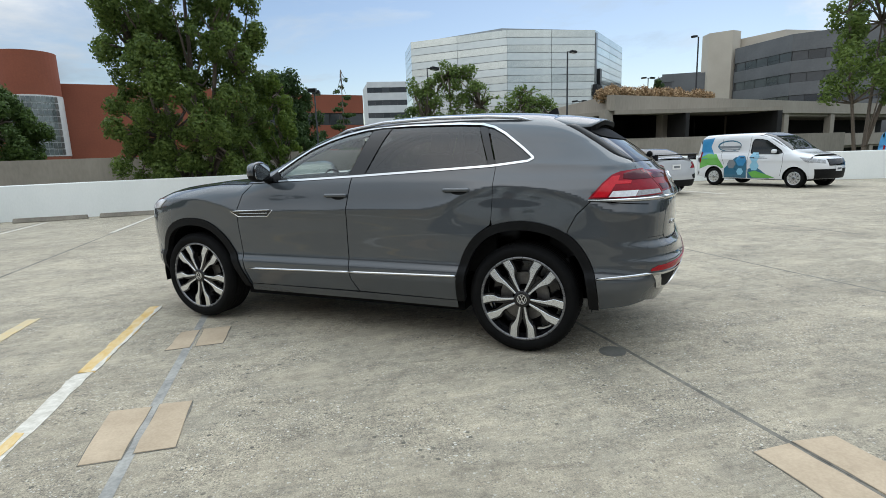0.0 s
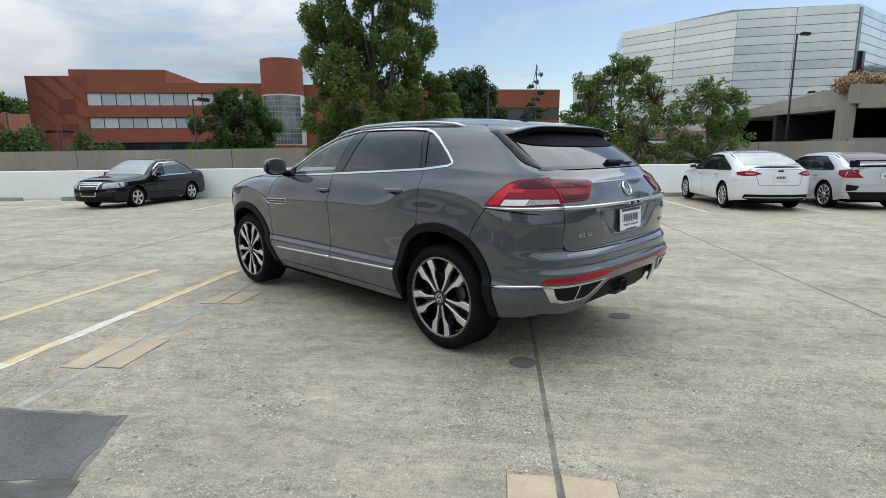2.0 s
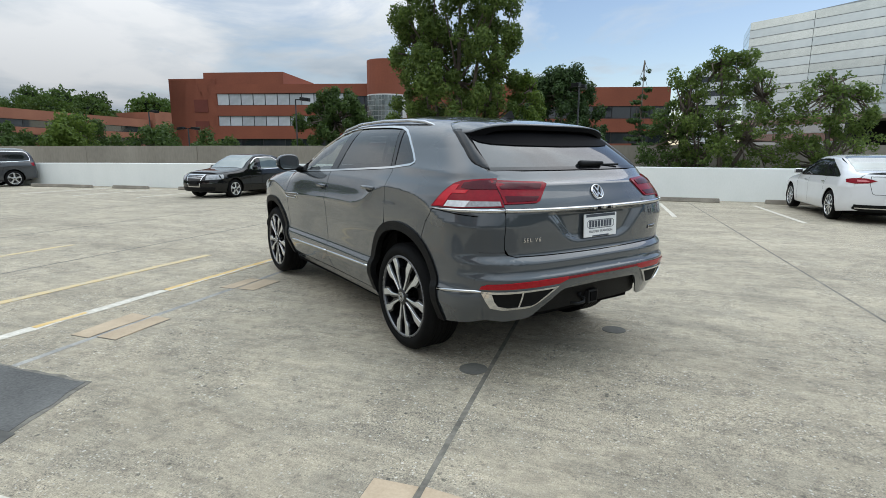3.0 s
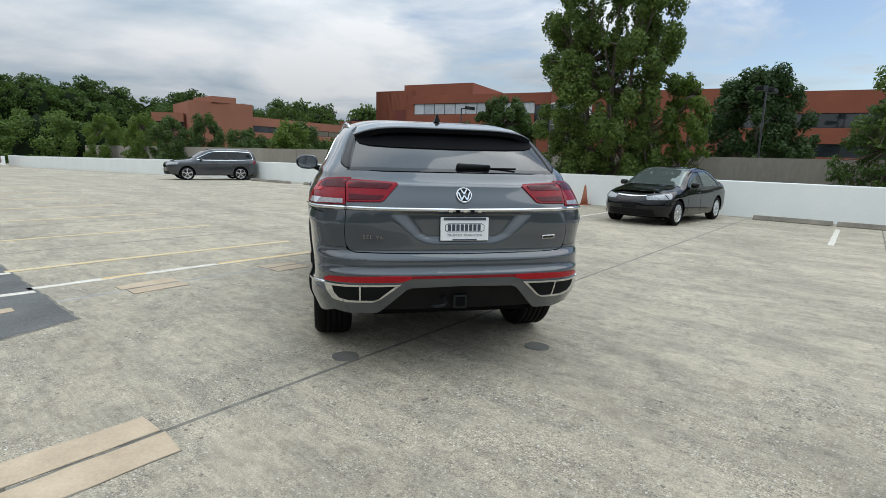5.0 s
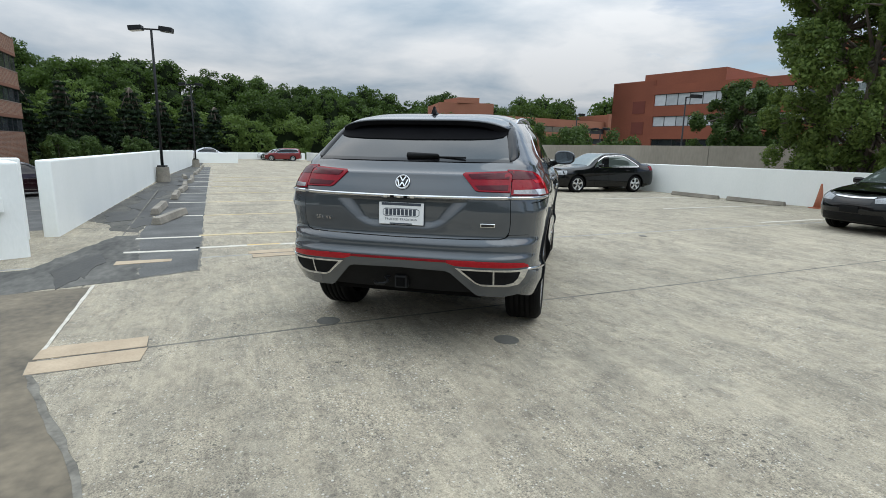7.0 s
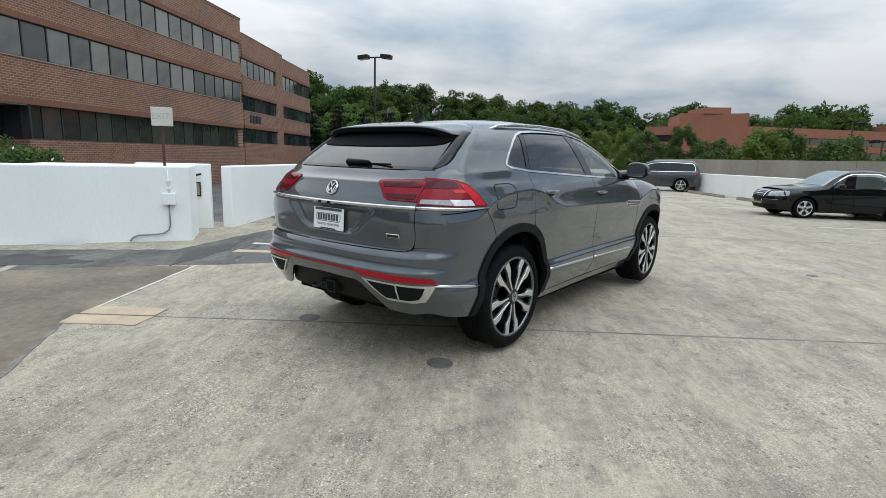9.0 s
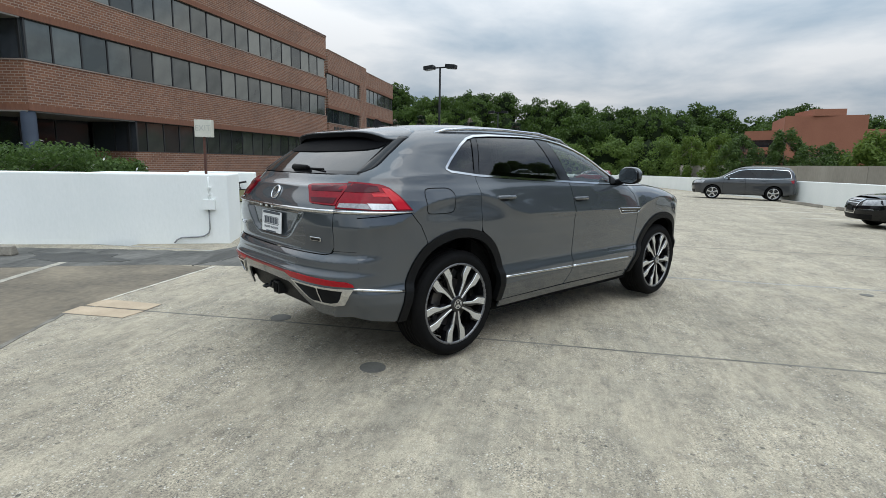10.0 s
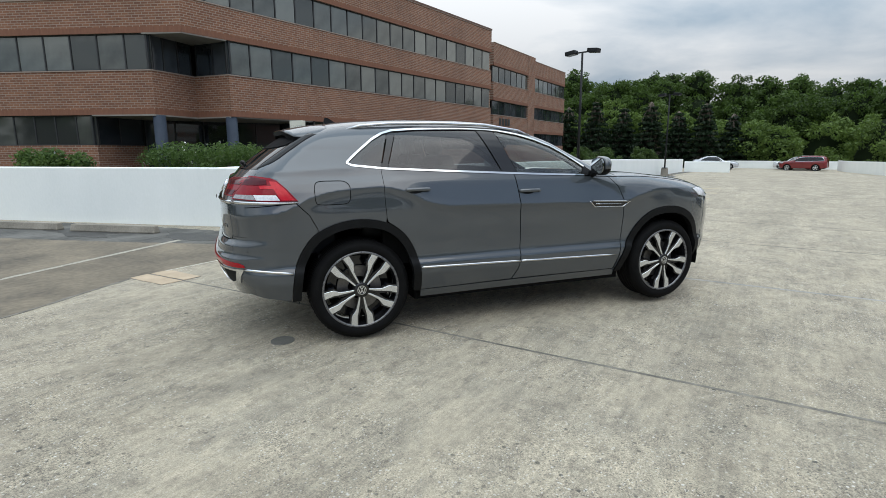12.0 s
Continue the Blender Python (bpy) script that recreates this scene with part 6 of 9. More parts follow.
# ---- the other parked cars ----
def simple_car(name, m, label, colour, P, category="car", wheel="five", glass=None, group="parked cars"):
    """A parked car from a few profiles. P holds lengths, heights and lamp outlines in metres; y = 0 at the rear axle."""
    WB, L0, L1 = P["wheelbase"], -P["rear"], P["wheelbase"] + P["front"]
    hw, belt, top = P["width"] / 2, P["belt"], P["height"]
    S = Shape(roof=P["roof"], width=[(0.15, hw * 0.90), (0.25, hw * 0.965), (0.45, hw), (belt - 0.2, hw * 0.995), (belt, hw * 0.95), (belt + 0.05, hw * 0.925), (top, hw * P.get("roof_in", 0.76))],
              rear=P["rear_line"], front=P["front_line"], taper=[(L0, 0.95), (L0 + 0.7, 0.99), (WB / 2, 1.0), (WB, 0.99), (L1, 0.93)], band=P["band"], power=[(L0, 6), (L1, 7)],
              rear_c=P.get("rc", 0.45), rear_p=P.get("rp", 3.2), front_c=P.get("fc", 0.7), front_p=2.6, crease=[(L0, belt - 0.16), (L1, belt - 0.26)], crease_h=0.012, belt=belt)
    body = colour
    car = thing(name, m, label, category, group)
    R, rim = P["wheel"]

    def put(nm, pieces, material, parent=car, lab="", step=0.09, off=0.0, thick=0.012):
        return link_mesh(nm, panel_mesh(nm, S, pieces, step, off, thick), material, parent, lab)

    sill, ar = P.get("sill", 0.22), R + 0.055
    ya, yb = L0 + P.get("rear_cut", 0.25), L1 - P.get("front_cut", 0.40)
    arch_r = [(0 + ar * math.cos(t), max(R + ar * math.sin(t), sill)) for t in [math.pi * (1.1 - 1.2 * i / 14) for i in range(15)]]
    arch_f = [(WB + a, b) for a, b in arch_r]
    dlo = P["dlo"]
    top_line = P["edge"]
    top_in = [p for p in top_line if ya < p[0] < yb]
    te = pchip(top_line)
    outline = [(ya, float(te(ya)))] + top_in + [(yb, float(te(yb))), (yb, sill + 0.03)] + arch_f[::-1] + [(WB - ar - 0.02, sill), (ar + 0.02, sill)] + arch_r[::-1] + [(ya, sill + 0.06)]
    clean = [outline[0]]
    for p in outline[1:]:
        if gap(p, clean[-1]) > 0.004:
            clean.append(p)
    xr, xf = lambda z: float(S.X(ya, z)), lambda z: float(S.X(yb, z))
    for sd, v in ((1, "R"), (-1, "L")):
        side_p = put("body_side", [(v, clean, dlo)], body)
        put("window_trim", [(v, dlo, inset(dlo, 0.022))], P.get("trim", GLOSS_BLACK), off=0.003)
        for w in P["windows"]:
            put("side_window", [(v, w)], glass or DARK_GLASS, off=-0.008, thick=0.004, lab="dark side glass")
        put("window_pillar", [(v, inset(dlo, 0.015))], GLOSS_BLACK, off=-0.016)
        for line in P["door_lines"]:
            k = len(line)
            put("door_gap", [(v, line + [(a - 0.010, b) for a, b in line[::-1]])], SHADOW_GAP, off=0.0015, thick=0)
        for y, z in P["handles"]:
            part("door_handle", rounded_box(0.026, 0.17, 0.026, 0.011, 2), P.get("handle", body), side_p, m=pose(sd * (float(S.X(y, z)) + 0.016), y, z))
        for cy in (0.0, WB):
            bm = bmesh.new()
            ring = [(sd * xx, cy + (ar + 0.01) * math.cos(t), R + (ar + 0.01) * math.sin(t)) for t in [math.pi * (i / 12 * 1.1 - 0.05) for i in range(13)] for xx in (hw - 0.03, hw - 0.32)]
            vs = [bm.verts.new(p) for p in ring]
            for i in range(12):
                bm.faces.new((vs[2 * i], vs[2 * i + 1], vs[2 * i + 3], vs[2 * i + 2]))
            bm.faces.new([vs[2 * i + 1] for i in range(13)])
            part("wheel_liner", bm, SHADOW_GAP, car)
            add_wheel(car, sd * (hw - 0.025), cy, R, rim, 0.21, wheel)
        # mirror
        y, z = P["mirror"]
        mir = part("mirror", rounded_box(0.20, 0.11, 0.13, 0.045, 3), body, car, m=pose(sd * (float(S.X(y, z)) + 0.12), y, z + 0.05), smooth=True)
        part("mirror_glass", rounded_box(0.16, 0.01, 0.095, 0.004, 1), CHROME, mir, m=pose(0, -0.054, 0))
        for nm, mt, sp, rp in P["lamps_rear"]:
            pcs = []
            if sp:
                pcs.append((v, sp))
            if rp:
                pcs.append(("B", [(sd * (xr(b) if a is None else a), b) for a, b in rp]))
            put(nm, pcs, mt, off=0.008)
        for nm, mt, sp, fp in P["lamps_front"]:
            pcs = []
            if sp:
                pcs.append((v, sp))
            if fp:
                pcs.append(("F", [(sd * (xf(b) if a is None else a), b) for a, b in fp]))
            put(nm, pcs, mt, off=0.008)
    # ends
    zr_top = float(te(ya))
    zs = np.linspace(sill + 0.06, zr_top, 7)
    rear_half = [(xr(float(z)), float(z)) for z in zs]
    put("rear_end", [("B", rear_half + [(-a, b) for a, b in rear_half[::-1]])], body, step=0.07)
    zf_top = float(te(yb))
    zs = np.linspace(sill + 0.03, zf_top, 7)
    front_half = [(xf(float(z)), float(z)) for z in zs]
    put("front_end", [("F", front_half + [(-a, b) for a, b in front_half[::-1]])], body, step=0.07)
    for nm, mt, view, poly, off in P["extras"]:
        put(nm, [(view, *poly)] if isinstance(poly, tuple) else [(view, poly)], mt, off=off)
    # top sheet in one run, glass laid over it
    dense = [(float(y), float(te(y))) for y in np.linspace(ya, yb, 44)]

    def strip(y0, y1, drop=0.0):
        y0, y1 = max(y0, ya), min(y1, yb)
        ys = [y0] + [a for a, b in dense if y0 + 0.01 < a < y1 - 0.01] + [y1]
        r = [(float(S.X(a, float(te(a)))) - drop, a) for a in ys]
        return r + [(-a, b) for a, b in r[::-1]]
    for nm, y0, y1 in P["tops"]:
        put(nm, [("T", strip(y0, y1))], body, step=0.1)
    for nm, y0, y1 in P["screens"]:
        put(nm, [("T", strip(y0, y1, 0.045))], P.get("screen_mat", DARK_GLASS), off=0.005, lab="dark reflective glass")
    part("underbody", boxes((-hw + 0.30, hw - 0.30, L0 + 0.35, L1 - 0.5, sill - 0.04, sill + 0.35), (-hw + 0.12, hw - 0.12, ar + 0.03, WB - ar - 0.03, sill - 0.02, sill + 0.3)), SHADOW_GAP, car)
    pz, back = P.get("plate", (0.85, True))
    for view, z in () if P.get("bare") else ((("B", pz),) if back else (("F", P["front_plate"]),)):
        y = float((S.Yb if view == "B" else S.Yf)(np.array([0.0]), np.array([z]))[0])
        sgn = -1 if view == "B" else 1
        pl = part("number_plate", boxes((-0.152, 0.152, -0.008, 0.008, -0.075, 0.075)), PLATE_W, car, "white number plate", m=pose(0, y + sgn * 0.018, z))
        for i in range(6):
            x = -0.105 + i * 0.036
            part("plate_mark", boxes((x, x + 0.024, sgn * 0.010 - 0.002, sgn * 0.010 + 0.002, -0.03, 0.03)), PLATE_D, pl)
    return car


def sedan_spec(wheelbase, rear, front, height, width, belt, R, rim, deck, hood, c_back, c_top, w_top, w_base, **kw):
    """Profiles of a saloon: boot deck height, bonnet height, and where roof and screens begin (all along y)."""
    L0, L1 = -rear, wheelbase + front
    roof = [(L0, deck - 0.10), (L0 + 0.12, deck - 0.01), (c_back, deck + 0.02), ((c_back + c_top) / 2, (deck + height) / 2 + 0.03), (c_top, height - 0.03), ((c_top + w_top) / 2, height), (w_top, height - 0.03), ((w_top + w_base) / 2, (hood + height) / 2 + 0.04), (w_base, hood + 0.02), (L1 - 0.45, hood - 0.10), (L1 - 0.15, hood - 0.20), (L1 + 0.02, hood - 0.35)]
    edge = [(L0, deck - 0.14), (L0 + 0.15, deck - 0.05), (c_back, deck - 0.02), ((c_back + c_top) / 2, (deck + height) / 2 - 0.02), (c_top, height - 0.075), ((c_top + w_top) / 2, height - 0.045), (w_top, height - 0.085), ((w_top + w_base) / 2, (hood + height) / 2 - 0.02), (w_base, hood - 0.03), (L1 - 0.45, hood - 0.14), (L1 - 0.15, hood - 0.25)]
    rear_line = [(0.15, L0 + 0.12), (0.35, L0 + 0.02), (0.55, L0), (deck - 0.25, L0 + 0.03), (deck - 0.05, L0 + 0.06), (deck + 0.02, L0 + 0.10), (deck + 0.05, L0 + 0.3), (height + 0.1, L0 + 0.4)]
    front_line = [(0.15, L1 - 0.12), (0.35, L1 - 0.02), (0.5, L1), (hood - 0.28, L1 - 0.04), (hood - 0.15, L1 - 0.18), (hood, L1 - 0.5), (hood + 0.05, L1 - 0.6), (height + 0.1, L1 - 0.6)]
    t0, t1 = c_back + 0.42, w_base - 0.32
    dlo = smooth_line([(t1 + 0.05, belt), (w_top + 0.16, height - 0.16), (w_top - 0.25, height - 0.105), (c_top + 0.35, height - 0.10), (c_top + 0.12, height - 0.135), (t0 - 0.12, belt + 0.055), (t0 + 0.2, belt + 0.01), ((t0 + t1) / 2, belt)], 3, True)
    mid = kw.get("mid", wheelbase * 0.50)
    xs = sorted(a for a, b in dlo)
    ins = inset(dlo, 0.026)
    fw = [p for p in ins if p[0] > mid + 0.04]
    rw = [p for p in ins if p[0] < mid - 0.04]
    P = dict(wheelbase=wheelbase, rear=rear, front=front, height=height, width=width, belt=belt, wheel=(R, rim), roof=roof, edge=edge, rear_line=rear_line, front_line=front_line, dlo=dlo, windows=[fw, rw],
             band=[(L0, 0.45), (c_back, 0.5), (c_top, 0.62), (w_top, 0.62), (w_base, 0.45), (L1, 0.4)],
             door_lines=[[(mid + 0.02, belt), (mid, 0.7), (mid - 0.02, 0.30)], [(w_base - 0.30, belt), (w_base - 0.24, 0.75), (w_base - 0.26, 0.30)], [(0.33, belt + 0.02), (0.37, 0.82), (0.42, 0.66)]],
             handles=[(mid + 0.16, belt - 0.13), (0.42, belt - 0.11)], mirror=(w_base - 0.42, belt + 0.02),
             tops=[("boot_lid", L0 + 0.25, c_back), ("rear_glass_frame", c_back, c_top), ("roof", c_top, w_top), ("windscreen_frame", w_top, w_base), ("bonnet", w_base, L1 - 0.40)],
             screens=[("rear_glass", c_back + 0.06, c_top - 0.02), ("windscreen", w_top + 0.03, w_base - 0.02)], lamps_rear=[], lamps_front=[], extras=[], plate=(0.85, True))
    P.update(kw)
    return P


def park(x, y, deg):
    return pose(x, y, gz(x, y) + 0.008, 0, 0, deg)


BLACK_PAINT = paint("black", (0.005, 0.0055, 0.006), 0.12, coat=0.6)
WHITE_PAINT = paint("white", (0.68, 0.69, 0.70), 0.25)
SILVER_PAINT = paint("silver", (0.50, 0.51, 0.53), 0.25, 0.2)
DGREY_PAINT = paint("charcoal", (0.055, 0.058, 0.062), 0.22, 0.3)
RED_PAINT = paint("red", (0.16, 0.014, 0.016), 0.22)

CLEAR_DARK = mat("car_glass_greenish", (0.10, 0.125, 0.115), (0.17, 0.20, 0.185), 1.2, 0.04, 0.55, fine=3, spec=0.6, rough_var=0.02)
# paler base colour puts the sky's reflection into the sloping screens
SKY_PALE_GLASS = mat("car_glass_sky_pale", (0.22, 0.25, 0.245), (0.34, 0.37, 0.36), 1.2, 0.05, 0.6, fine=3, spec=0.6, rough_var=0.02)
# black saloon, nose towards the lane
P = sedan_spec(2.58, 1.05, 0.95, 1.46, 1.78, 0.93, 0.316, 0.215, 1.06, 0.98, -0.45, 0.30, 1.28, 2.12, front_plate=0.50, plate=(0.8, False))
L1 = 3.53
P["lamps_front"] = [("headlight", HEAD_LENS, [(3.02, 0.80), (3.13, 0.80), (3.13, 0.66), (3.06, 0.67)], [(None, 0.80), (0.42, 0.77), (0.44, 0.63), (None, 0.655)])]
P["lamps_rear"] = [("tail_light", RED_LENS, [(-0.80, 0.98), (-0.62, 0.97), (-0.66, 0.82), (-0.80, 0.82)], None)]
shield = [(0.36, 0.80), (0.30, 0.60), (0.24, 0.40), (-0.24, 0.40), (-0.30, 0.60), (-0.36, 0.80)]
P["extras"] = [("grille", GLOSS_BLACK, "F", shield, 0.006), ("grille_surround", CHROME, "F", (shield, inset(shield, 0.028)), 0.014)] + [("grille_bar", CHROME, "F", [(0.31, z + 0.007), (0.31, z - 0.007), (-0.31, z - 0.007), (-0.31, z + 0.007)], 0.012) for z in (0.745, 0.69)] + \
    [("bumper_band", BLACK_PAINT, "F", [(0.33, 0.60), (0.30, 0.53), (-0.30, 0.53), (-0.33, 0.60)], 0.018), ("bumper_trim", CHROME, "F", [(0.78, 0.545), (0.78, 0.53), (0.36, 0.53), (0.36, 0.545)], 0.010), ("bumper_trim", CHROME, "F", [(-0.36, 0.545), (-0.36, 0.53), (-0.78, 0.53), (-0.78, 0.545)], 0.010),
     ("lower_intake", TRIM, "F", [(0.70, 0.40), (0.66, 0.27), (-0.66, 0.27), (-0.70, 0.40)], 0.006), ("front_plate_base", TRIM, "F", [(0.16, 0.60), (0.16, 0.48), (-0.16, 0.48), (-0.16, 0.60)], 0.022)]
P["trim"], P["bare"], P["screen_mat"] = CHROME, True, SKY_PALE_GLASS
simple_car("parked_sedan", park(-10.22, 17.05, 178), "black four-door saloon parked against the white parapet", BLACK_PAINT, P, glass=CLEAR_DARK)

# black saloon with rounded nose beside the cone
P = sedan_spec(2.70, 0.92, 0.88, 1.435, 1.75, 0.92, 0.315, 0.215, 1.06, 0.95, -0.40, 0.42, 1.45, 2.42, front_plate=0.50, plate=(0.8, False), bare=True, screen_mat=CLEAR_DARK)
P["lamps_front"] = [("headlight", HEAD_LENS, [(3.0, 0.80), (3.18, 0.78), (3.18, 0.66), (3.10, 0.68)], [(None, 0.78), (0.36, 0.72), (0.40, 0.64), (None, 0.655)])]
P["extras"] = [("grille", GLOSS_BLACK, "F", [(0.36, 0.74), (0.34, 0.60), (-0.34, 0.60), (-0.36, 0.74)], 0.006), ("grille_bar", CHROME, "F", [(0.37, 0.742), (0.35, 0.720), (0.10, 0.705), (-0.10, 0.705), (-0.35, 0.720), (-0.37, 0.742), (-0.10, 0.730), (0.10, 0.730)], 0.014),
               ("lower_intake", TRIM, "F", [(0.55, 0.42), (0.60, 0.27), (-0.60, 0.27), (-0.55, 0.42)], 0.006), ("front_plate_base", TRIM, "F", [(0.17, 0.56), (0.17, 0.44), (-0.17, 0.44), (-0.17, 0.56)], 0.012)]
simple_car("parked_sedan", park(0.40, 17.15, 176), "black compact saloon parked beside an orange cone", BLACK_PAINT, P, wheel="cover", glass=CLEAR_DARK)

# white saloon, tail towards the lane
P = sedan_spec(2.85, 1.08, 0.93, 1.475, 1.85, 0.97, 0.335, 0.24, 1.10, 0.98, -0.62, 0.40, 1.45, 2.50, trim=GLOSS_BLACK, rc=0.75, rp=2.7, screen_mat=SKY_PALE_GLASS, handle=CHROME)
P["lamps_rear"] = [("tail_light", RED_LENS, [(-0.83, 0.985), (-0.60, 0.95), (-0.66, 0.885), (-0.83, 0.86)], [(None, 0.985), (0.55, 0.975), (0.40, 0.925), (0.55, 0.875), (None, 0.86)]),
                   ("bright_lens", mat("pink_lens", (0.55, 0.12, 0.14), (0.70, 0.20, 0.22), 20, 0.1), None, [(0.70, 0.945), (0.58, 0.94), (0.52, 0.92), (0.58, 0.905), (0.70, 0.905)])]
lid = [(0.50, 1.02), (0.52, 0.86), (0.47, 0.66), (0.42, 0.635), (-0.42, 0.635), (-0.47, 0.66), (-0.52, 0.86), (-0.50, 1.02)]
P["extras"] = [("diffuser", TRIM, "B", [(0.72, 0.42), (0.74, 0.33), (0.60, 0.27), (-0.60, 0.27), (-0.74, 0.33), (-0.72, 0.42)], 0.006), ("diffuser_bar", CHROME, "B", [(0.70, 0.355), (0.70, 0.335), (-0.70, 0.335), (-0.70, 0.355)], 0.012), ("boot_gap", SHADOW_GAP, "B", (lid, inset(lid, 0.008)), 0.0015),
               ("boot_emblem", GLOSS_BLACK, "B", [(0.07, 0.985), (0.05, 0.965), (-0.05, 0.965), (-0.07, 0.985), (-0.05, 1.005), (0.05, 1.005)], 0.008)]
P["plate"] = (0.83, True)
simple_car("parked_sedan", park(8.42, 14.62, 2), "white saloon parked nose-in to the white parapet", WHITE_PAINT, P, wheel="ten")

# silver hatchback with a rear wing
P = sedan_spec(2.70, 0.95, 0.87, 1.42, 1.80, 0.95, 0.335, 0.25, 1.10, 0.95, -0.55, 0.15, 1.40, 2.35, rc=0.4)
P["lamps_rear"] = [("tail_light", RED_LENS, [(-0.70, 1.00), (-0.45, 0.97), (-0.52, 0.86), (-0.70, 0.80)], [(None, 1.0), (0.60, 0.98), (0.62, 0.90), (0.52, 0.80), (None, 0.80)])]
P["extras"] = [("rear_valance", TRIM, "B", [(0.80, 0.46), (0.70, 0.26), (-0.70, 0.26), (-0.80, 0.46)], 0.006), ("bumper_vent", TRIM, "B", [(0.82, 0.64), (0.60, 0.60), (0.66, 0.50), (0.82, 0.48)], 0.010), ("bumper_vent", TRIM, "B", [(-0.82, 0.64), (-0.60, 0.60), (-0.66, 0.50), (-0.82, 0.48)], 0.010)]
hatch_car = simple_car("parked_hatchback", park(10.95, 14.85, 3), "silver hatchback with a dark rear wing", SILVER_PAINT, P, wheel="ten")
bm = boxes((-0.70, 0.70, -0.98, -0.80, 1.20, 1.235), (-0.70, -0.67, -0.94, -0.60, 1.05, 1.22), (0.67, 0.70, -0.94, -0.60, 1.05, 1.22), bevel=0.01)
part("rear_wing", bm, GLOSS_BLACK, hatch_car, "dark rear wing")

# grey three-row utility vehicle
P = dict(wheelbase=2.82, rear=1.10, front=1.02, height=1.77, width=1.99, belt=1.10, wheel=(0.372, 0.265), sill=0.30, roof_in=0.80,
         roof=[(-1.12, 1.30), (-1.0, 1.50), (-0.8, 1.70), (-0.4, 1.75), (0.6, 1.77), (1.3, 1.75), (1.75, 1.62), (2.45, 1.22), (2.6, 1.16), (3.3, 1.08), (3.7, 0.98), (3.86, 0.8)],
         edge=[(-1.12, 1.22), (-1.0, 1.42), (-0.8, 1.63), (-0.4, 1.69), (0.6, 1.71), (1.3, 1.685), (1.75, 1.55), (2.45, 1.17), (2.6, 1.12), (3.3, 1.03), (3.7, 0.92)],
         rear_line=[(0.15, -1.0), (0.4, -1.08), (0.6, -1.10), (1.0, -1.06), (1.2, -1.02), (1.5, -0.9), (1.7, -0.7), (1.9, -0.5)],
         front_line=[(0.15, 3.68), (0.4, 3.80), (0.7, 3.84), (0.95, 3.76), (1.08, 3.5), (1.9, 3.2)], band=[(-1.2, 0.5), (-0.6, 0.65), (1.4, 0.65), (2.6, 0.45), (4, 0.42)],
         dlo=smooth_line([(2.30, 1.13), (1.82, 1.46), (1.45, 1.585), (0.6, 1.63), (-0.3, 1.61), (-0.62, 1.55), (-0.72, 1.22), (-0.5, 1.16), (0.7, 1.12)], 3, True),
         door_lines=[[(1.32, 1.12), (1.30, 0.7), (1.28, 0.38)], [(2.28, 1.12), (2.36, 0.8), (2.32, 0.38)], [(0.30, 1.15), (0.36, 0.9), (0.44, 0.70)]], handles=[(1.46, 1.0), (0.48, 1.03)], mirror=(2.1, 1.13), trim=CHROME,
         tops=[("roof", -0.86, 1.4), ("windscreen_frame", 1.4, 2.5), ("bonnet", 2.5, 3.45)], screens=[("windscreen", 1.45, 2.46)], front_cut=0.45, rear_cut=0.22,
         lamps_rear=[("tail_light", RED_LENS, [(-0.86, 1.10), (-0.70, 1.08), (-0.76, 0.95), (-0.86, 0.94)], None)], lamps_front=[("headlight", HEAD_LENS, [(3.22, 0.98), (3.39, 0.97), (3.39, 0.86), (3.30, 0.87)], [(None, 0.97), (0.45, 0.93), (0.45, 0.82), (None, 0.86)])],
         extras=[("grille", GLOSS_BLACK, "F", [(0.45, 0.95), (0.42, 0.70), (-0.42, 0.70), (-0.45, 0.95)], 0.006), ("lower_intake", TRIM, "F", [(0.7, 0.5), (0.65, 0.33), (-0.65, 0.33), (-0.7, 0.5)], 0.006)], front_plate=0.6, plate=(0.8, False))
ins = inset(P["dlo"], 0.03)
P["windows"] = [[p for p in ins if p[0] > 1.36], [p for p in ins if 0.36 < p[0] < 1.28], [p for p in ins if p[0] < 0.28]]
simple_car("parked_suv", park(-24.75, 16.55, 167), "dark grey three-row utility vehicle parked near the parapet", DGREY_PAINT, P)
RED_P = dict(P)
simple_car("parked_suv", park(-62.2, 10.75, 169) @ Matrix.Scale(0.9, 4), "dark red utility vehicle parked at the far end", RED_PAINT, RED_P)
simple_car("parked_suv", park(-64.6, 10.65, 169) @ Matrix.Scale(0.9, 4), "dark green car parked at the far end", paint("green_grey", (0.05, 0.065, 0.05), 0.25), RED_P)
P = sedan_spec(2.70, 1.0, 0.9, 1.45, 1.80, 0.94, 0.32, 0.22, 1.07, 0.96, -0.45, 0.35, 1.35, 2.2)
simple_car("parked_sedan", park(-66.9, 10.3, 169), "white saloon parked at the far end", WHITE_PAINT, P)
simple_car("parked_sedan", park(-60.0, 0.1, 4), "silver saloon behind the white wall at the ramp", SILVER_PAINT, P)
simple_car("parked_sedan", pose(-25.5, -3.2, -0.94, 0, 0, 95), "white car below the parapet beside the building", WHITE_PAINT, P)
simple_car("parked_sedan", pose(-19.6, -6.4, -0.94, 0, 0, 42), "dark maroon car below the parapet beside the stair", paint("maroon", (0.018, 0.006, 0.008), 0.2), P)
bm = bmesh.new()
prism(bm, [(-60, -12.6), (-3.7, -12.6), (-3.7, -0.8), (-60, -0.8)], LOW, -0.95)
tagged(part("access_road", bm, ASPHALT), "grey asphalt access lane below the parapet", "road", kind="structure")

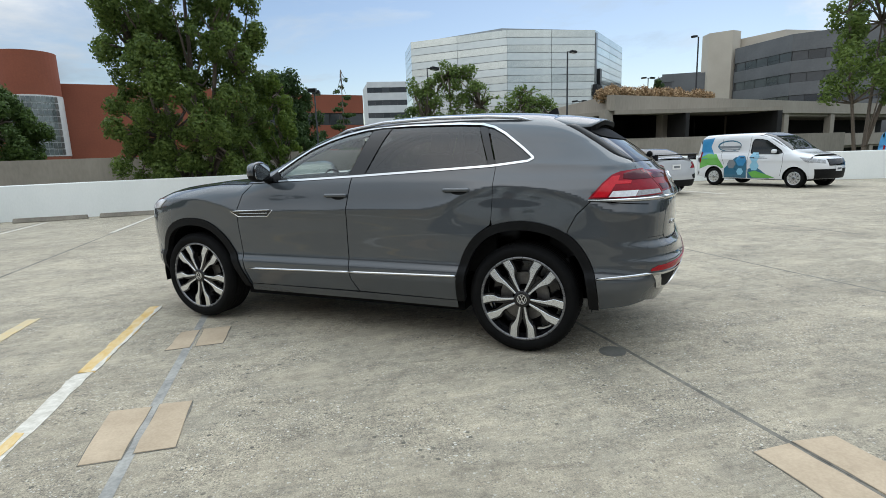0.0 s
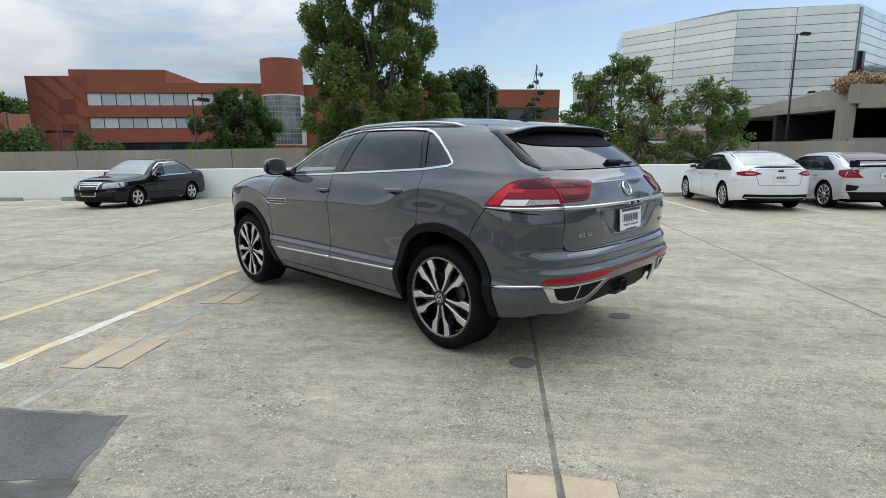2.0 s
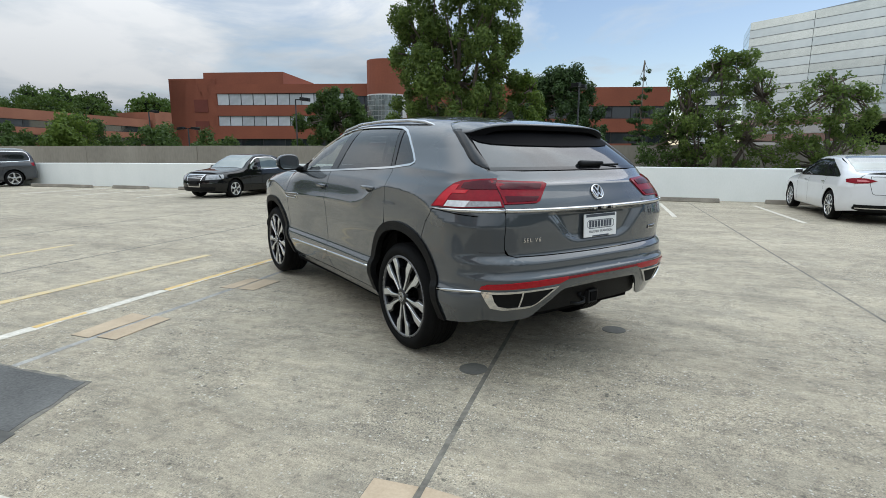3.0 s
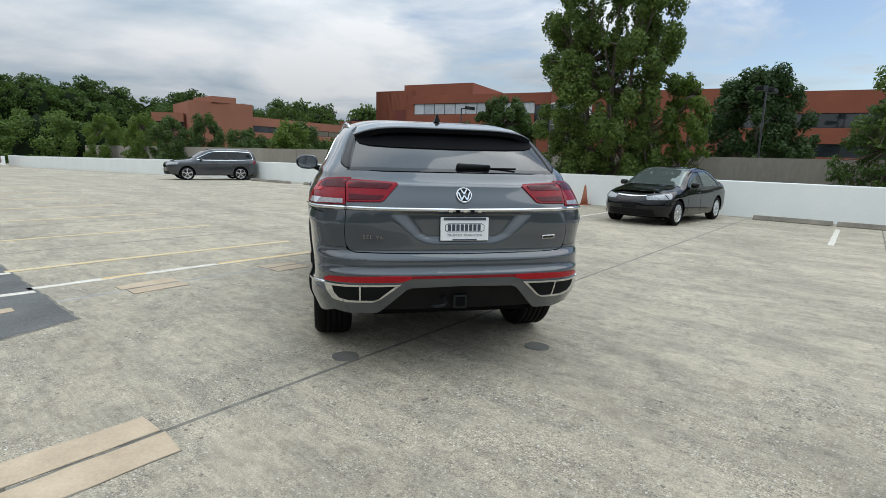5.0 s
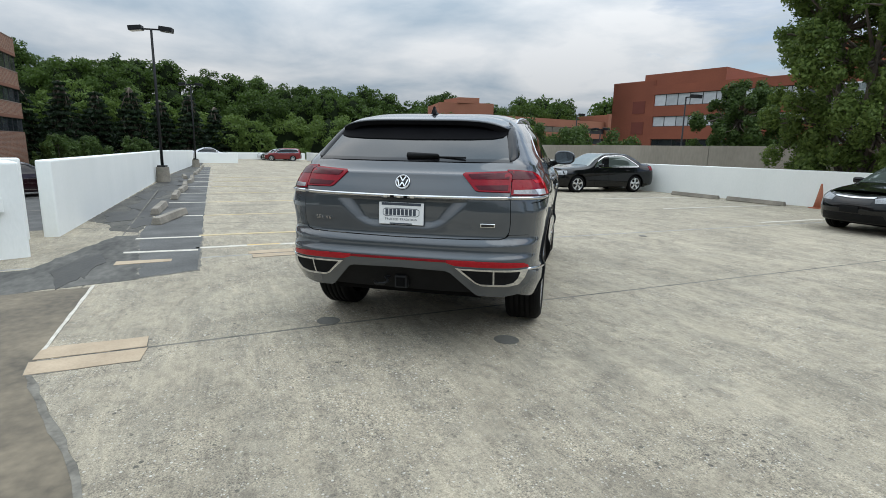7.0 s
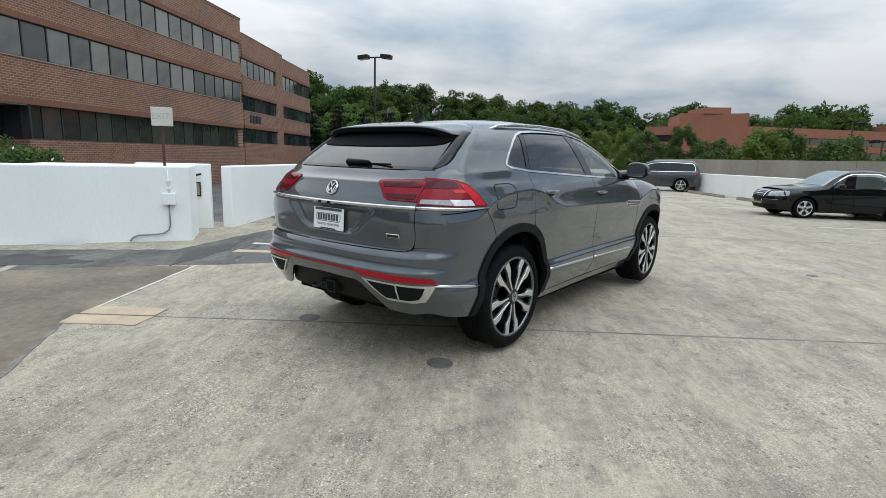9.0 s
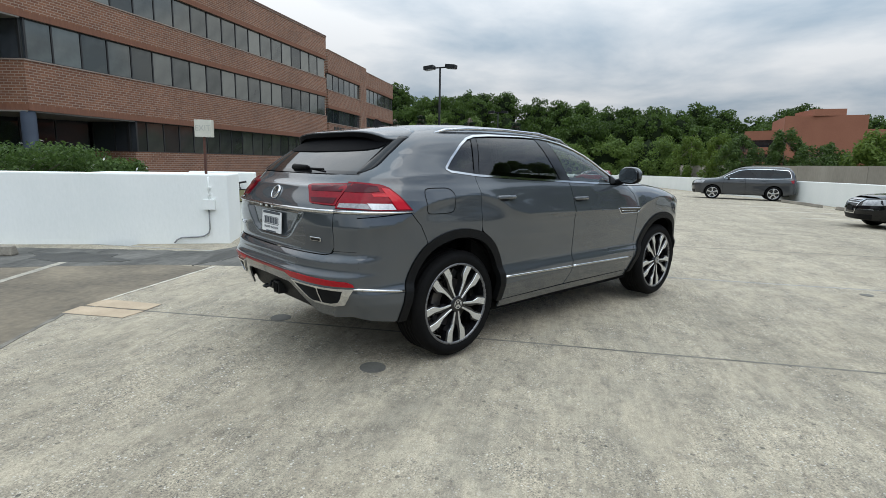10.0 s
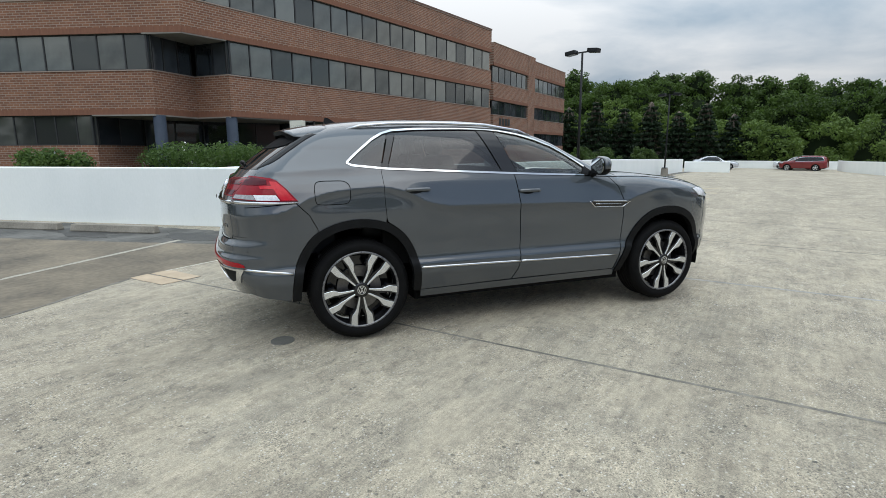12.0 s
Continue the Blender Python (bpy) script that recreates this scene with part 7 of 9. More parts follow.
# delivery vans
VAN_GREEN = mat("wrap_green", (0.10, 0.36, 0.05), (0.15, 0.44, 0.08), 3, 0.3, coat=0.6)
VAN_BLUE = mat("wrap_blue", (0.025, 0.20, 0.42), (0.05, 0.28, 0.52), 3, 0.3, coat=0.6)
VAN_TEAL = mat("wrap_teal", (0.015, 0.10, 0.17), (0.03, 0.15, 0.24), 3, 0.3, coat=0.6)
VAN_SKY = mat("wrap_sky", (0.20, 0.46, 0.62), (0.30, 0.56, 0.70), 3, 0.3, coat=0.6)
VAN_GREY = mat("wrap_grey", (0.16, 0.18, 0.20), (0.24, 0.26, 0.28), 3, 0.3, coat=0.6)


def van(m, label, wrapped):
    P = dict(wheelbase=2.90, rear=0.85, front=0.83, height=1.84, width=1.83, belt=1.12, wheel=(0.325, 0.21), sill=0.28, roof_in=0.84, rc=0.25, rp=4.5,
             roof=[(-0.87, 1.62), (-0.80, 1.78), (-0.6, 1.83), (0.6, 1.85), (1.5, 1.84), (1.95, 1.74), (2.70, 1.25), (2.85, 1.17), (3.3, 1.08), (3.6, 0.98), (3.76, 0.8)],
             edge=[(-0.87, 1.50), (-0.80, 1.68), (-0.6, 1.75), (0.6, 1.78), (1.5, 1.77), (1.95, 1.66), (2.70, 1.20), (2.85, 1.12), (3.3, 1.02), (3.6, 0.92)],
             rear_line=[(0.15, -0.80), (0.35, -0.85), (0.6, -0.86), (1.2, -0.85), (1.6, -0.80), (1.75, -0.70), (2.0, -0.5)],
             front_line=[(0.15, 3.60), (0.4, 3.71), (0.7, 3.73), (0.95, 3.64), (1.08, 3.45), (2.0, 3.2)], band=[(-0.9, 0.5), (1.6, 0.55), (2.8, 0.45), (4, 0.42)],
             dlo=smooth_line([(2.48, 1.14), (2.02, 1.50), (1.80, 1.60), (1.42, 1.62), (1.36, 1.30), (1.40, 1.13), (1.8, 1.11)], 3, True),
             door_lines=[[(1.32, 1.72), (1.30, 1.0), (1.30, 0.36)], [(2.50, 1.14), (2.52, 0.85), (2.46, 0.40)], [(0.25, 1.70), (0.27, 1.1), (0.42, 0.75)]], handles=[(1.46, 1.0), (1.10, 1.0)], mirror=(2.25, 1.16),
             tops=[("roof", -0.62, 1.6), ("windscreen_frame", 1.6, 2.75), ("bonnet", 2.75, 3.33)], screens=[("windscreen", 1.68, 2.70)], front_cut=0.42, rear_cut=0.22, handle=TRIM,
             lamps_rear=[("tail_light", RED_LENS, [(-0.62, 1.25), (-0.55, 1.2), (-0.57, 0.85), (-0.62, 0.82)], None)], lamps_front=[("headlight", HEAD_LENS, [(3.02, 1.00), (3.31, 0.96), (3.31, 0.83), (3.22, 0.85)], [(None, 0.96), (0.50, 0.90), (0.52, 0.79), (None, 0.83)])],
             extras=[("grille", GLOSS_BLACK, "F", [(0.45, 0.93), (0.42, 0.72), (-0.42, 0.72), (-0.45, 0.93)], 0.006), ("bumper_panel", TRIM, "F", [(0.78, 0.62), (0.75, 0.32), (-0.75, 0.32), (-0.78, 0.62)], 0.008)], front_plate=0.62, plate=(0.8, False))
    ins = inset(P["dlo"], 0.03)
    P["windows"] = [ins]
    body = WHITE_PAINT if wrapped else VAN_BLUE
    car = simple_car("delivery_van", m, label, body, P, "van", wheel="cover")
    hw = P["width"] / 2
    if not wrapped:
        return car
    # printed wrap: hexagon fields along the flanks, a swoosh mark and lines of small print
    S = Shape(roof=P["roof"], width=[(0.15, hw * 0.90), (0.25, hw * 0.965), (0.45, hw), (0.92, hw * 0.995), (1.12, hw * 0.95), (1.17, hw * 0.925), (1.84, hw * 0.84)], rear=P["rear_line"], front=P["front_line"], taper=[(-0.85, 0.95), (-0.15, 0.99), (1.45, 1.0), (2.9, 0.99), (3.73, 0.93)], band=P["band"], power=[(-0.85, 6), (3.73, 7)], rear_c=0.25, rear_p=4.5, front_c=0.7, front_p=2.6, crease=[(-0.85, 0.96), (3.73, 0.86)], crease_h=0.012, belt=1.12)
    for v in ("R", "L"):
        hexa = lambda y, z, r: [(y + r * math.cos(radians(60 * i)), z + r * math.sin(radians(60 * i))) for i in range(6)]
        for nm, mt, poly, off in (("wrap_field", VAN_BLUE, [(-0.62, 1.68), (-0.12, 1.72), (-0.22, 1.40), (-0.05, 1.12), (-0.30, 0.98), (-0.62, 0.98)], 0.003), ("wrap_field", VAN_GREEN, [(-0.62, 1.00), (-0.30, 1.16), (0.05, 1.14), (0.26, 0.86), (0.40, 0.66), (0.33, 0.62), (0.10, 0.74), (-0.25, 0.74), (-0.62, 0.60)], 0.004),
                                  ("wrap_field", VAN_TEAL, [(0.42, 0.30), (0.42, 0.62), (0.60, 0.80), (0.85, 1.02), (1.20, 1.06), (1.28, 0.90), (1.28, 0.30)], 0.003), ("wrap_field", VAN_TEAL, [(1.33, 0.30), (1.33, 0.62), (1.62, 0.70), (2.05, 0.40), (2.10, 0.30)], 0.003),
                                  ("wrap_field", VAN_BLUE, hexa(1.06, 0.90, 0.20), 0.006), ("wrap_field", VAN_SKY, hexa(1.55, 1.02, 0.18), 0.005), ("wrap_field", VAN_SKY, hexa(1.56, 0.72, 0.17), 0.006), ("wrap_field", VAN_GREY, hexa(0.70, 0.78, 0.17), 0.006), ("wrap_field", VAN_GREEN, [(1.36, 0.50), (1.60, 0.56), (2.05, 0.42), (2.32, 0.32), (1.5, 0.32)], 0.007), ("wrap_field", VAN_SKY, hexa(1.04, 0.52, 0.13), 0.006)):
            link_mesh(nm, panel_mesh(nm, S, [(v, poly)], 0.12, off, 0.0), mt, car)
        ring = [(0.52 + 0.46 * math.cos(t), 1.42 + 0.20 * math.sin(t)) for t in [2 * math.pi * i / 28 for i in range(28)]]
        hole = [(0.54 + 0.42 * math.cos(t), 1.41 + 0.165 * math.sin(t)) for t in [2 * math.pi * i / 28 for i in range(28)]]
        link_mesh("logo_ring", panel_mesh("logo_ring", S, [(v, ring, hole)], 0.12, 0.004, 0), VAN_TEAL, car)
        for y0, y1, z0, z1 in ((0.12, 0.98, 1.33, 1.42), (0.25, 0.95, 1.27, 1.30), (0.2, 0.9, 1.215, 1.24), (1.5, 1.9, 1.01, 1.03), (1.5, 2.0, 0.97, 0.99)):
            link_mesh("print_line", panel_mesh("print_line", S, [(v, [(y0, z0), (y1, z0), (y1, z1), (y0, z1)])], 0.2, 0.005, 0), VAN_GREY, car)
    return car


van(park(15.75, 17.05, 192), "white delivery van with blue and green graphics", True)
van(park(22.6, 15.6, 200), "blue delivery van by the parapet", False)


# traffic cone
def cone(x, y):
    c = thing("traffic_cone", pose(x, y, gz(x, y) + 0.002), "faded orange rubber traffic cone by the parapet", "traffic cone")
    og = mat("cone_orange", (0.30, 0.10, 0.055), (0.42, 0.15, 0.08), 5, 0.7, fine=40)
    part("cone_base", boxes((-0.18, 0.18, -0.18, 0.18, 0, 0.03), bevel=0.008), og, c)
    bm = bmesh.new()
    tube(bm, [(0, 0, 0.03), (0, 0, 0.3), (0, 0, 0.68), (0, 0, 0.71)], [0.135, 0.085, 0.026, 0.018], 20)
    part("cone_body", bm, og, c, smooth=True)


cone(-3.35, 18.35)


# ---- buildings ----
def pane_mesh(w, h, t=0.04):
    bm = boxes((0.03, w - 0.03, 0.03, 0.03 + t, 0.03, h - 0.03))
    me = bpy.data.meshes.new("pane")
    bm.to_mesh(me)
    bm.free()
    return me


def frame_mesh(w, h):
    bm = boxes((0, 0.05, 0, 0.10, 0, h), (w - 0.012, w, 0, 0.10, 0, h), (0.05, w - 0.012, 0, 0.10, 0, 0.05), (0.05, w - 0.012, 0, 0.10, h - 0.05, h))
    me = bpy.data.meshes.new("window")
    bm.to_mesh(me)
    bm.free()
    return me


def facade(bld, p0, p1, bands, rows, material, pitch=1.25, pane_mat=None, recess=0.12, thick=0.4, cap=None):
    """A face of a building from p0 to p1 with its outside on the right: brick bands (z0, z1) and window rows (z0, z1)."""
    L = gap(p0, p1)
    m = along(p0, p1)
    for z0, z1 in bands:
        bm = boxes((0, L, 0, thick, 0, z1 - z0))
        part("wall", bm, material, bld, m=m @ pose(0, 0, z0))
        if material is BRICK_S and z1 - z0 < 3:
            part("soldier_course", boxes((0, L, -0.018, 0.05, 0, 0.24)), SOLDIER, bld, m=m @ pose(0, 0, z0 - 0.004))
            part("sill", boxes((0, L, -0.03, 0.05, -0.05, 0.0)), SILL, bld, m=m @ pose(0, 0, z1 + 0.004))
        if cap and (z0, z1) == bands[-1]:
            part("coping", boxes((-0.03, L + 0.03, -0.04, thick, 0, 0.12)), cap, bld, m=m @ pose(0, 0, z1))
    for z0, z1 in rows:
        n = max(1, round(L / pitch))
        w, h = L / n, z1 - z0
        fm, pm = frame_mesh(w, h), pane_mesh(w, h)
        fm.materials.append(FRAME)
        pm.materials.append(pane_mat or WIN_MIX)
        for i in range(n):
            win = link_mesh("window", fm, None, bld, m=m @ pose(i * w, recess, z0))
            link_mesh("pane", pm, None, win)


SOLDIER = mat("brick_soldier", (0.16, 0.068, 0.040), (0.235, 0.105, 0.06), 3, 0.85, fine=22, bump=0.4, stretch=(3, 1, 0.4))
SILL = mat("sill_stone", (0.24, 0.18, 0.14), (0.34, 0.27, 0.22), 2, 0.7)
# brick offices south of the deck
sb = thing("brick_office", label="three-storey brown brick offices with ribbon windows", category="building")
K, C2, CI, C3, BE = (-8.25, -14.6), (-7.55, -15.95), (-9.95, -16.55), (-10.35, -14.5), (-34.6, -13.4)
AL = (-0.6, -29.4)
CAP = mat("coping_brown", (0.10, 0.055, 0.04), (0.15, 0.08, 0.055), 2, 0.7)
facade(sb, AL, K, [(6.50, 7.95), (9.40, 11.10)], [(7.95, 9.40)], BRICK_S, cap=CAP)
facade(sb, AL, C2, [(3.08, 4.98)], [(4.98, 6.50)], BRICK_S)
facade(sb, AL, (-6.2, -18.55), [(-5, 1.75)], [(1.75, 3.08)], BRICK_S, pitch=1.05)
facade(sb, K, BE, [(6.50, 7.95), (9.40, 11.10)], [(7.95, 9.40)], BRICK_S, cap=CAP)
facade(sb, C3, BE, [(3.08, 4.98)], [(4.98, 6.50)], BRICK_S)
facade(sb, (-15.2, -14.28), BE, [(-5, 1.62)], [(1.62, 3.08)], BRICK_S, pitch=1.05, recess=0.3)
# recessed faces get darker glass: the shade of the recess put into the panes
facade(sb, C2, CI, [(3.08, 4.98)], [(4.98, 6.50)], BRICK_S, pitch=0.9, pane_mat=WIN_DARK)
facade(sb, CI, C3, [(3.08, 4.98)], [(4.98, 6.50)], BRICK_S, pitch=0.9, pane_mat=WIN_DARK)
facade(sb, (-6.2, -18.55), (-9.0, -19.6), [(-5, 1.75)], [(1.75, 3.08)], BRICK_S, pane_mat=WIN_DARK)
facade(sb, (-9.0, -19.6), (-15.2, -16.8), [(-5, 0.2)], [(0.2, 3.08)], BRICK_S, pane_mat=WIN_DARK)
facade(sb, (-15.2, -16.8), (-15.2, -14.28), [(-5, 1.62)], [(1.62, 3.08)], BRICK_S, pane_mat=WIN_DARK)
SOFFIT = mat("soffit_paint", (0.20, 0.185, 0.16), (0.27, 0.255, 0.225), 2, 0.8)
bm = bmesh.new()
prism(bm, [K, C3, (-10.2, -16.9), (-7.4, -16.2)], 6.44, 6.50)
part("soffit", bm, SOFFIT, sb)
bm = bmesh.new()
prism(bm, [(-7.5, -15.9), (-9.9, -16.5), (-10.3, -14.55), (-15.3, -14.3), (-15.3, -17.0), (-9.0, -19.7), (-6.1, -18.5)], 3.02, 3.08)
part("soffit", bm, SOFFIT, sb)
COLBLUE = mat("column_blue_grey", (0.028, 0.038, 0.055), (0.05, 0.063, 0.085), 2, 0.6, spec=0.2)
for x, y in ((-7.75, -16.05), (-10.5, -14.75)):
    bm = bmesh.new()
    tube(bm, [(x, y, -5), (x, y, 3.05)], [0.26, 0.26], 20)
    part("column", bm, COLBLUE, sb, "blue-grey painted column", smooth=True)
# near-black cores behind the panes stand in for unlit rooms
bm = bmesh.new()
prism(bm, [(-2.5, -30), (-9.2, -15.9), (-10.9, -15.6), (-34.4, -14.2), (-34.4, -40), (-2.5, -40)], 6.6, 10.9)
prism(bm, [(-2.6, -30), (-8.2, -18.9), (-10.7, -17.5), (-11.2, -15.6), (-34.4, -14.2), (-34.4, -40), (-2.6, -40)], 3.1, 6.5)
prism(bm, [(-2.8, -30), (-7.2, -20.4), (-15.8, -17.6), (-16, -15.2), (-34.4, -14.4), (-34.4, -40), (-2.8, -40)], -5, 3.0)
part("interior", bm, INTERIOR_SHADE, sb)
# far wing
facade(sb, (-34.6, -13.5), (-36.4, -15.6), [(-5, 11.1)], [], BRICK_S)
WING_B, WING_R = [(-5, 2.0), (3.2, 4.6), (5.8, 7.35), (8.7, 10.6)], [(2.0, 3.2), (4.6, 5.8), (7.35, 8.7)]
facade(sb, (-36.4, -14.1), (-44.2, -14.25), WING_B, WING_R[2:], BRICK_S, pitch=1.3)
# lower rows take darker glass: their dark reflections put into the pane colour
facade(sb, (-36.4, -14.1), (-44.2, -14.25), [], WING_R[:2], BRICK_S, pitch=1.3, pane_mat=WIN_DARK)
facade(sb, (-44.2, -14.23), (-45.9, -14.26), [(-5, 10.6)], [], BRICK_S)
facade(sb, (-45.9, -14.28), (-55.2, -14.46), WING_B[:3] + [(8.7, 10.3)], WING_R[2:], BRICK_S, pitch=1.3)
facade(sb, (-45.9, -14.28), (-55.2, -14.46), [], WING_R[:2], BRICK_S, pitch=1.3, pane_mat=WIN_DARK)
facade(sb, (-55.2, -14.46), (-56.4, -15.3), WING_B[:3] + [(8.7, 10.3)], WING_R, BRICK_S, pitch=1.3)
facade(sb, (-56.4, -15.3), (-57.2, -30), [(-5, 10.3)], [], BRICK_S)
# near-black core again, standing in for the wing's unlit rooms
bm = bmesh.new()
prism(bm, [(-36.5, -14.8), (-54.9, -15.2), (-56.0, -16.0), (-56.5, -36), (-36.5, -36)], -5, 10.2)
part("interior", bm, INTERIOR_SHADE, sb)
for i, x in enumerate((-37.6, -38.2, -38.8, -39.4)):
    part("wall_mark", boxes((0, 0.42, -0.03, 0.0, 0, 0.62)), FRAME, sb, m=along((x, -14.13), (x - 1, -14.16)) @ pose(0, -0.02, 3.7))

# orange brick offices north-west, with a round stair tower
nb = thing("orange_brick_office", label="orange-red brick offices with a round stair tower", category="building")
A, B1, B2, C = (-43.2, 43.9), (-38.2, 45.1), (-31.2, 47.0), (6.0, 57.0)
facade(nb, A, B1, [(-5, 8.7)], [], BRICK_N)
bm = bmesh.new()
prism(bm, [A, (-46, 56), (-36, 60), B1], -5, 8.65)
part("side_block", bm, BRICK_N, nb)
bm = bmesh.new()
prism(bm, [(-39.5, 44.9), B2, (-33.5, 56), (-41, 55)], 8.0, 9.3)
part("roof_block", bm, BRICK_N, nb)
facade(nb, B1, (-24.5, 48.85), [(-5, 1.6), (2.6, 3.9), (4.95, 6.0), (7.2, 8.1)], [(3.9, 4.95), (6.0, 7.2)], BRICK_N, pitch=1.35, pane_mat=WIN_LIGHT)
facade(nb, B1, (-24.5, 48.85), [], [(1.6, 2.6)], BRICK_N, pitch=2.5, pane_mat=WIN_DARK)
facade(nb, (-24.5, 48.85), (-22.5, 49.4), [(-5, 4.0), (6.9, 8.1)], [(4.0, 6.9)], BRICK_N, pitch=0.7, pane_mat=WIN_DARK)
facade(nb, (-22.5, 49.4), (-8, 53.3), [(-5, 8.0)], [], BRICK_N)
facade(nb, (-8, 53.3), C, [(-5, 2.2), (3.3, 4.6), (5.8, 7.6)], [(2.2, 3.3), (4.6, 5.8)], BRICK_N, pitch=1.8, pane_mat=WIN_DARK)
for z in (1.8, 4.0, 6.2):
    part("brick_inset", boxes((0, 1.5, -0.04, 0.05, 0, 1.3)), mat("brick_dark_inset", (0.13, 0.03, 0.02), (0.18, 0.045, 0.03), 1, 0.85), nb, m=along((-40.6, 44.52), B1) @ pose(0, 0, z - 0.9))
bm = bmesh.new()
prism(bm, [(-38, 46), (-24, 49.5), (5.5, 57.5), (4, 70), (-40, 60)], -5, 7.5)
part("interior", bm, BRICK_N, nb)
bm = bmesh.new()
tube(bm, [(-20.6, 49.3, -5), (-20.6, 49.3, 10.1)], [1.95, 1.95], 36)
part("stair_tower", bm, BRICK_N, nb, "round brick stair tower", smooth=False)
GLASSBLOCK = mat("glass_block", (0.10, 0.12, 0.12), (0.34, 0.38, 0.37), 1.2, 0.12, 0.5, fine=5)
bm = bmesh.new()
for k in range(16):
    a0, a1 = radians(200 + k * 9.0), radians(200 + k * 9.0 + 8.2)
    for j in range(9):
        z0 = 2.3 + j * 0.5
        q = [bm.verts.new((-20.6 + 2.03 * math.cos(a), 49.3 + 2.03 * math.sin(a), z)) for a, z in ((a0, z0), (a1, z0), (a1, z0 + 0.44), (a0, z0 + 0.44))]
        bm.faces.new(q)
part("glass_block_screen", bm, GLASSBLOCK, nb, "pale glass block screen")["kind"] = "stuff"
bm = bmesh.new()
tube(bm, [(-20.6, 49.3, 2.2), (-20.6, 49.3, 6.85)], [1.99, 1.99], 36)
part("screen_frame", bm, mat("white_frame", (0.62, 0.63, 0.62), (0.74, 0.74, 0.73), 3, 0.5), nb)
# far brick offices to the west
wb = thing("far_brick_office", label="low brown brick offices with dark ribbon windows far off", category="building")
facade(wb, (-66.9, 27.6), (-64.2, 30.4), [(-5, 2.2), (3.1, 3.95), (4.8, 5.9)], [(2.2, 3.1), (3.95, 4.8)], BRICK_W, pitch=2.8, pane_mat=WIN_DARK)
facade(wb, (-62.6, 30.4), (-60.9, 38.0), [(-5, 7.4)], [], BRICK_W)
facade(wb, (-61.2, 38.0), (-66.5, 62.0), [(-5, 2.2), (3.13, 3.92), (4.77, 5.9)], [(2.2, 3.13), (3.92, 4.77)], BRICK_W, pitch=3.0, pane_mat=WIN_DARK)
facade(wb, (-65.6, 62.0), (-66.6, 67.0), [(-5, 7.2)], [], BRICK_W)
facade(wb, (-66.6, 67.0), (-67.5, 74.0), [(-5, 2.0), (3.0, 4.9)], [(2.0, 3.0)], BRICK_W, pitch=3.0, pane_mat=WIN_DARK)
bm = bmesh.new()
prism(bm, [(-62.7, 30.5), (-61.1, 38.0), (-69, 40), (-71, 32)], -5, 7.35)
prism(bm, [(-61.8, 33.0), (-61.4, 36.0), (-66, 37), (-67, 33)], 7.35, 8.1)
prism(bm, [(-67.0, 28.0), (-64.4, 30.6), (-70, 36), (-73, 32)], -5, 5.8)
prism(bm, [(-61.7, 38.2), (-67.0, 61.8), (-80, 60), (-76, 40)], -5, 5.8)
prism(bm, [(-66.1, 62.2), (-67.1, 67.0), (-76, 66), (-75, 62)], -5, 7.1)
prism(bm, [(-67.1, 67.2), (-68.0, 73.8), (-78, 74), (-77, 67)], -5, 4.8)
part("interior", bm, BRICK_W, wb)

# mirrored glass tower block
gb = thing("glass_office", label="faceted mirrored glass office block with pale bands", category="building")
MIRROR = mat("mirror_glazing", (0.58, 0.62, 0.59), (0.72, 0.76, 0.72), 0.25, 0.10, 0.85, fine=1.5, random_ob=0.35, rough_var=0.05)
PALE = mat("pale_glazing", (0.62, 0.68, 0.68), (0.76, 0.81, 0.80), 0.25, 0.18, 0.5, fine=1.5, random_ob=0.3)
SLOT = mat("glazing_joint", (0.42, 0.46, 0.46), (0.54, 0.58, 0.58), 2, 0.4)
GP = [(17.0, 92.0), (16.4, 83.4), (28.6, 74.2), (41.8, 73.0), (54.0, 85.2), (52, 104)]
for p0, p1 in zip(GP, GP[1:]):
    L = gap(p0, p1)
    m = along(p0, p1)
    n = max(1, round(L / 7.5))
    me = pane_mesh(L / n, 1.03, 0.08)
    for j in range(24):
        z = -6.6 + (j // 2) * 2.075 + (j % 2) * 1.035
        if z + 1.03 > 18.4:
            continue
        for i in range(n):
            ob = link_mesh("pane", me, MIRROR, gb, m=m @ pose(i * L / n, 0, z))
            if j % 2 == 0:
                ob.material_slots[0].link = "OBJECT"
                ob.material_slots[0].material = PALE
bm = bmesh.new()
ctr = (33, 90)
prism(bm, [(p[0] + (ctr[0] - p[0]) * 0.012, p[1] + (ctr[1] - p[1]) * 0.012) for p in GP], -6, 18.2)
part("core", bm, SLOT, gb)
bm = bmesh.new()
prism(bm, [(22, 88), (30, 80), (42, 80), (46, 90), (30, 98)], 18.2, 19.8)
part("roof_plant", bm, mat("plant_grey", (0.22, 0.24, 0.25), (0.30, 0.32, 0.33), 1, 0.6), gb)
part("corner_slot", boxes((0.05, 0.85, -0.12, 0.1, -5, 17.9)), mat("slot_glazing", (0.10, 0.115, 0.12), (0.17, 0.185, 0.19), 1, 0.15), gb, m=along((41.8, 73.0), (54, 85.2)))
part("corner_bay", boxes((-0.4, 2.6, -0.5, 0.1, -5, 10.6), (1.4, 2.3, -0.45, 0.1, 10.6, 13.0)), mat("dark_glazing", (0.012, 0.014, 0.016), (0.03, 0.033, 0.036), 1, 0.2, spec=0.2), gb, m=along((41.8, 73.0), (54, 85.2)))

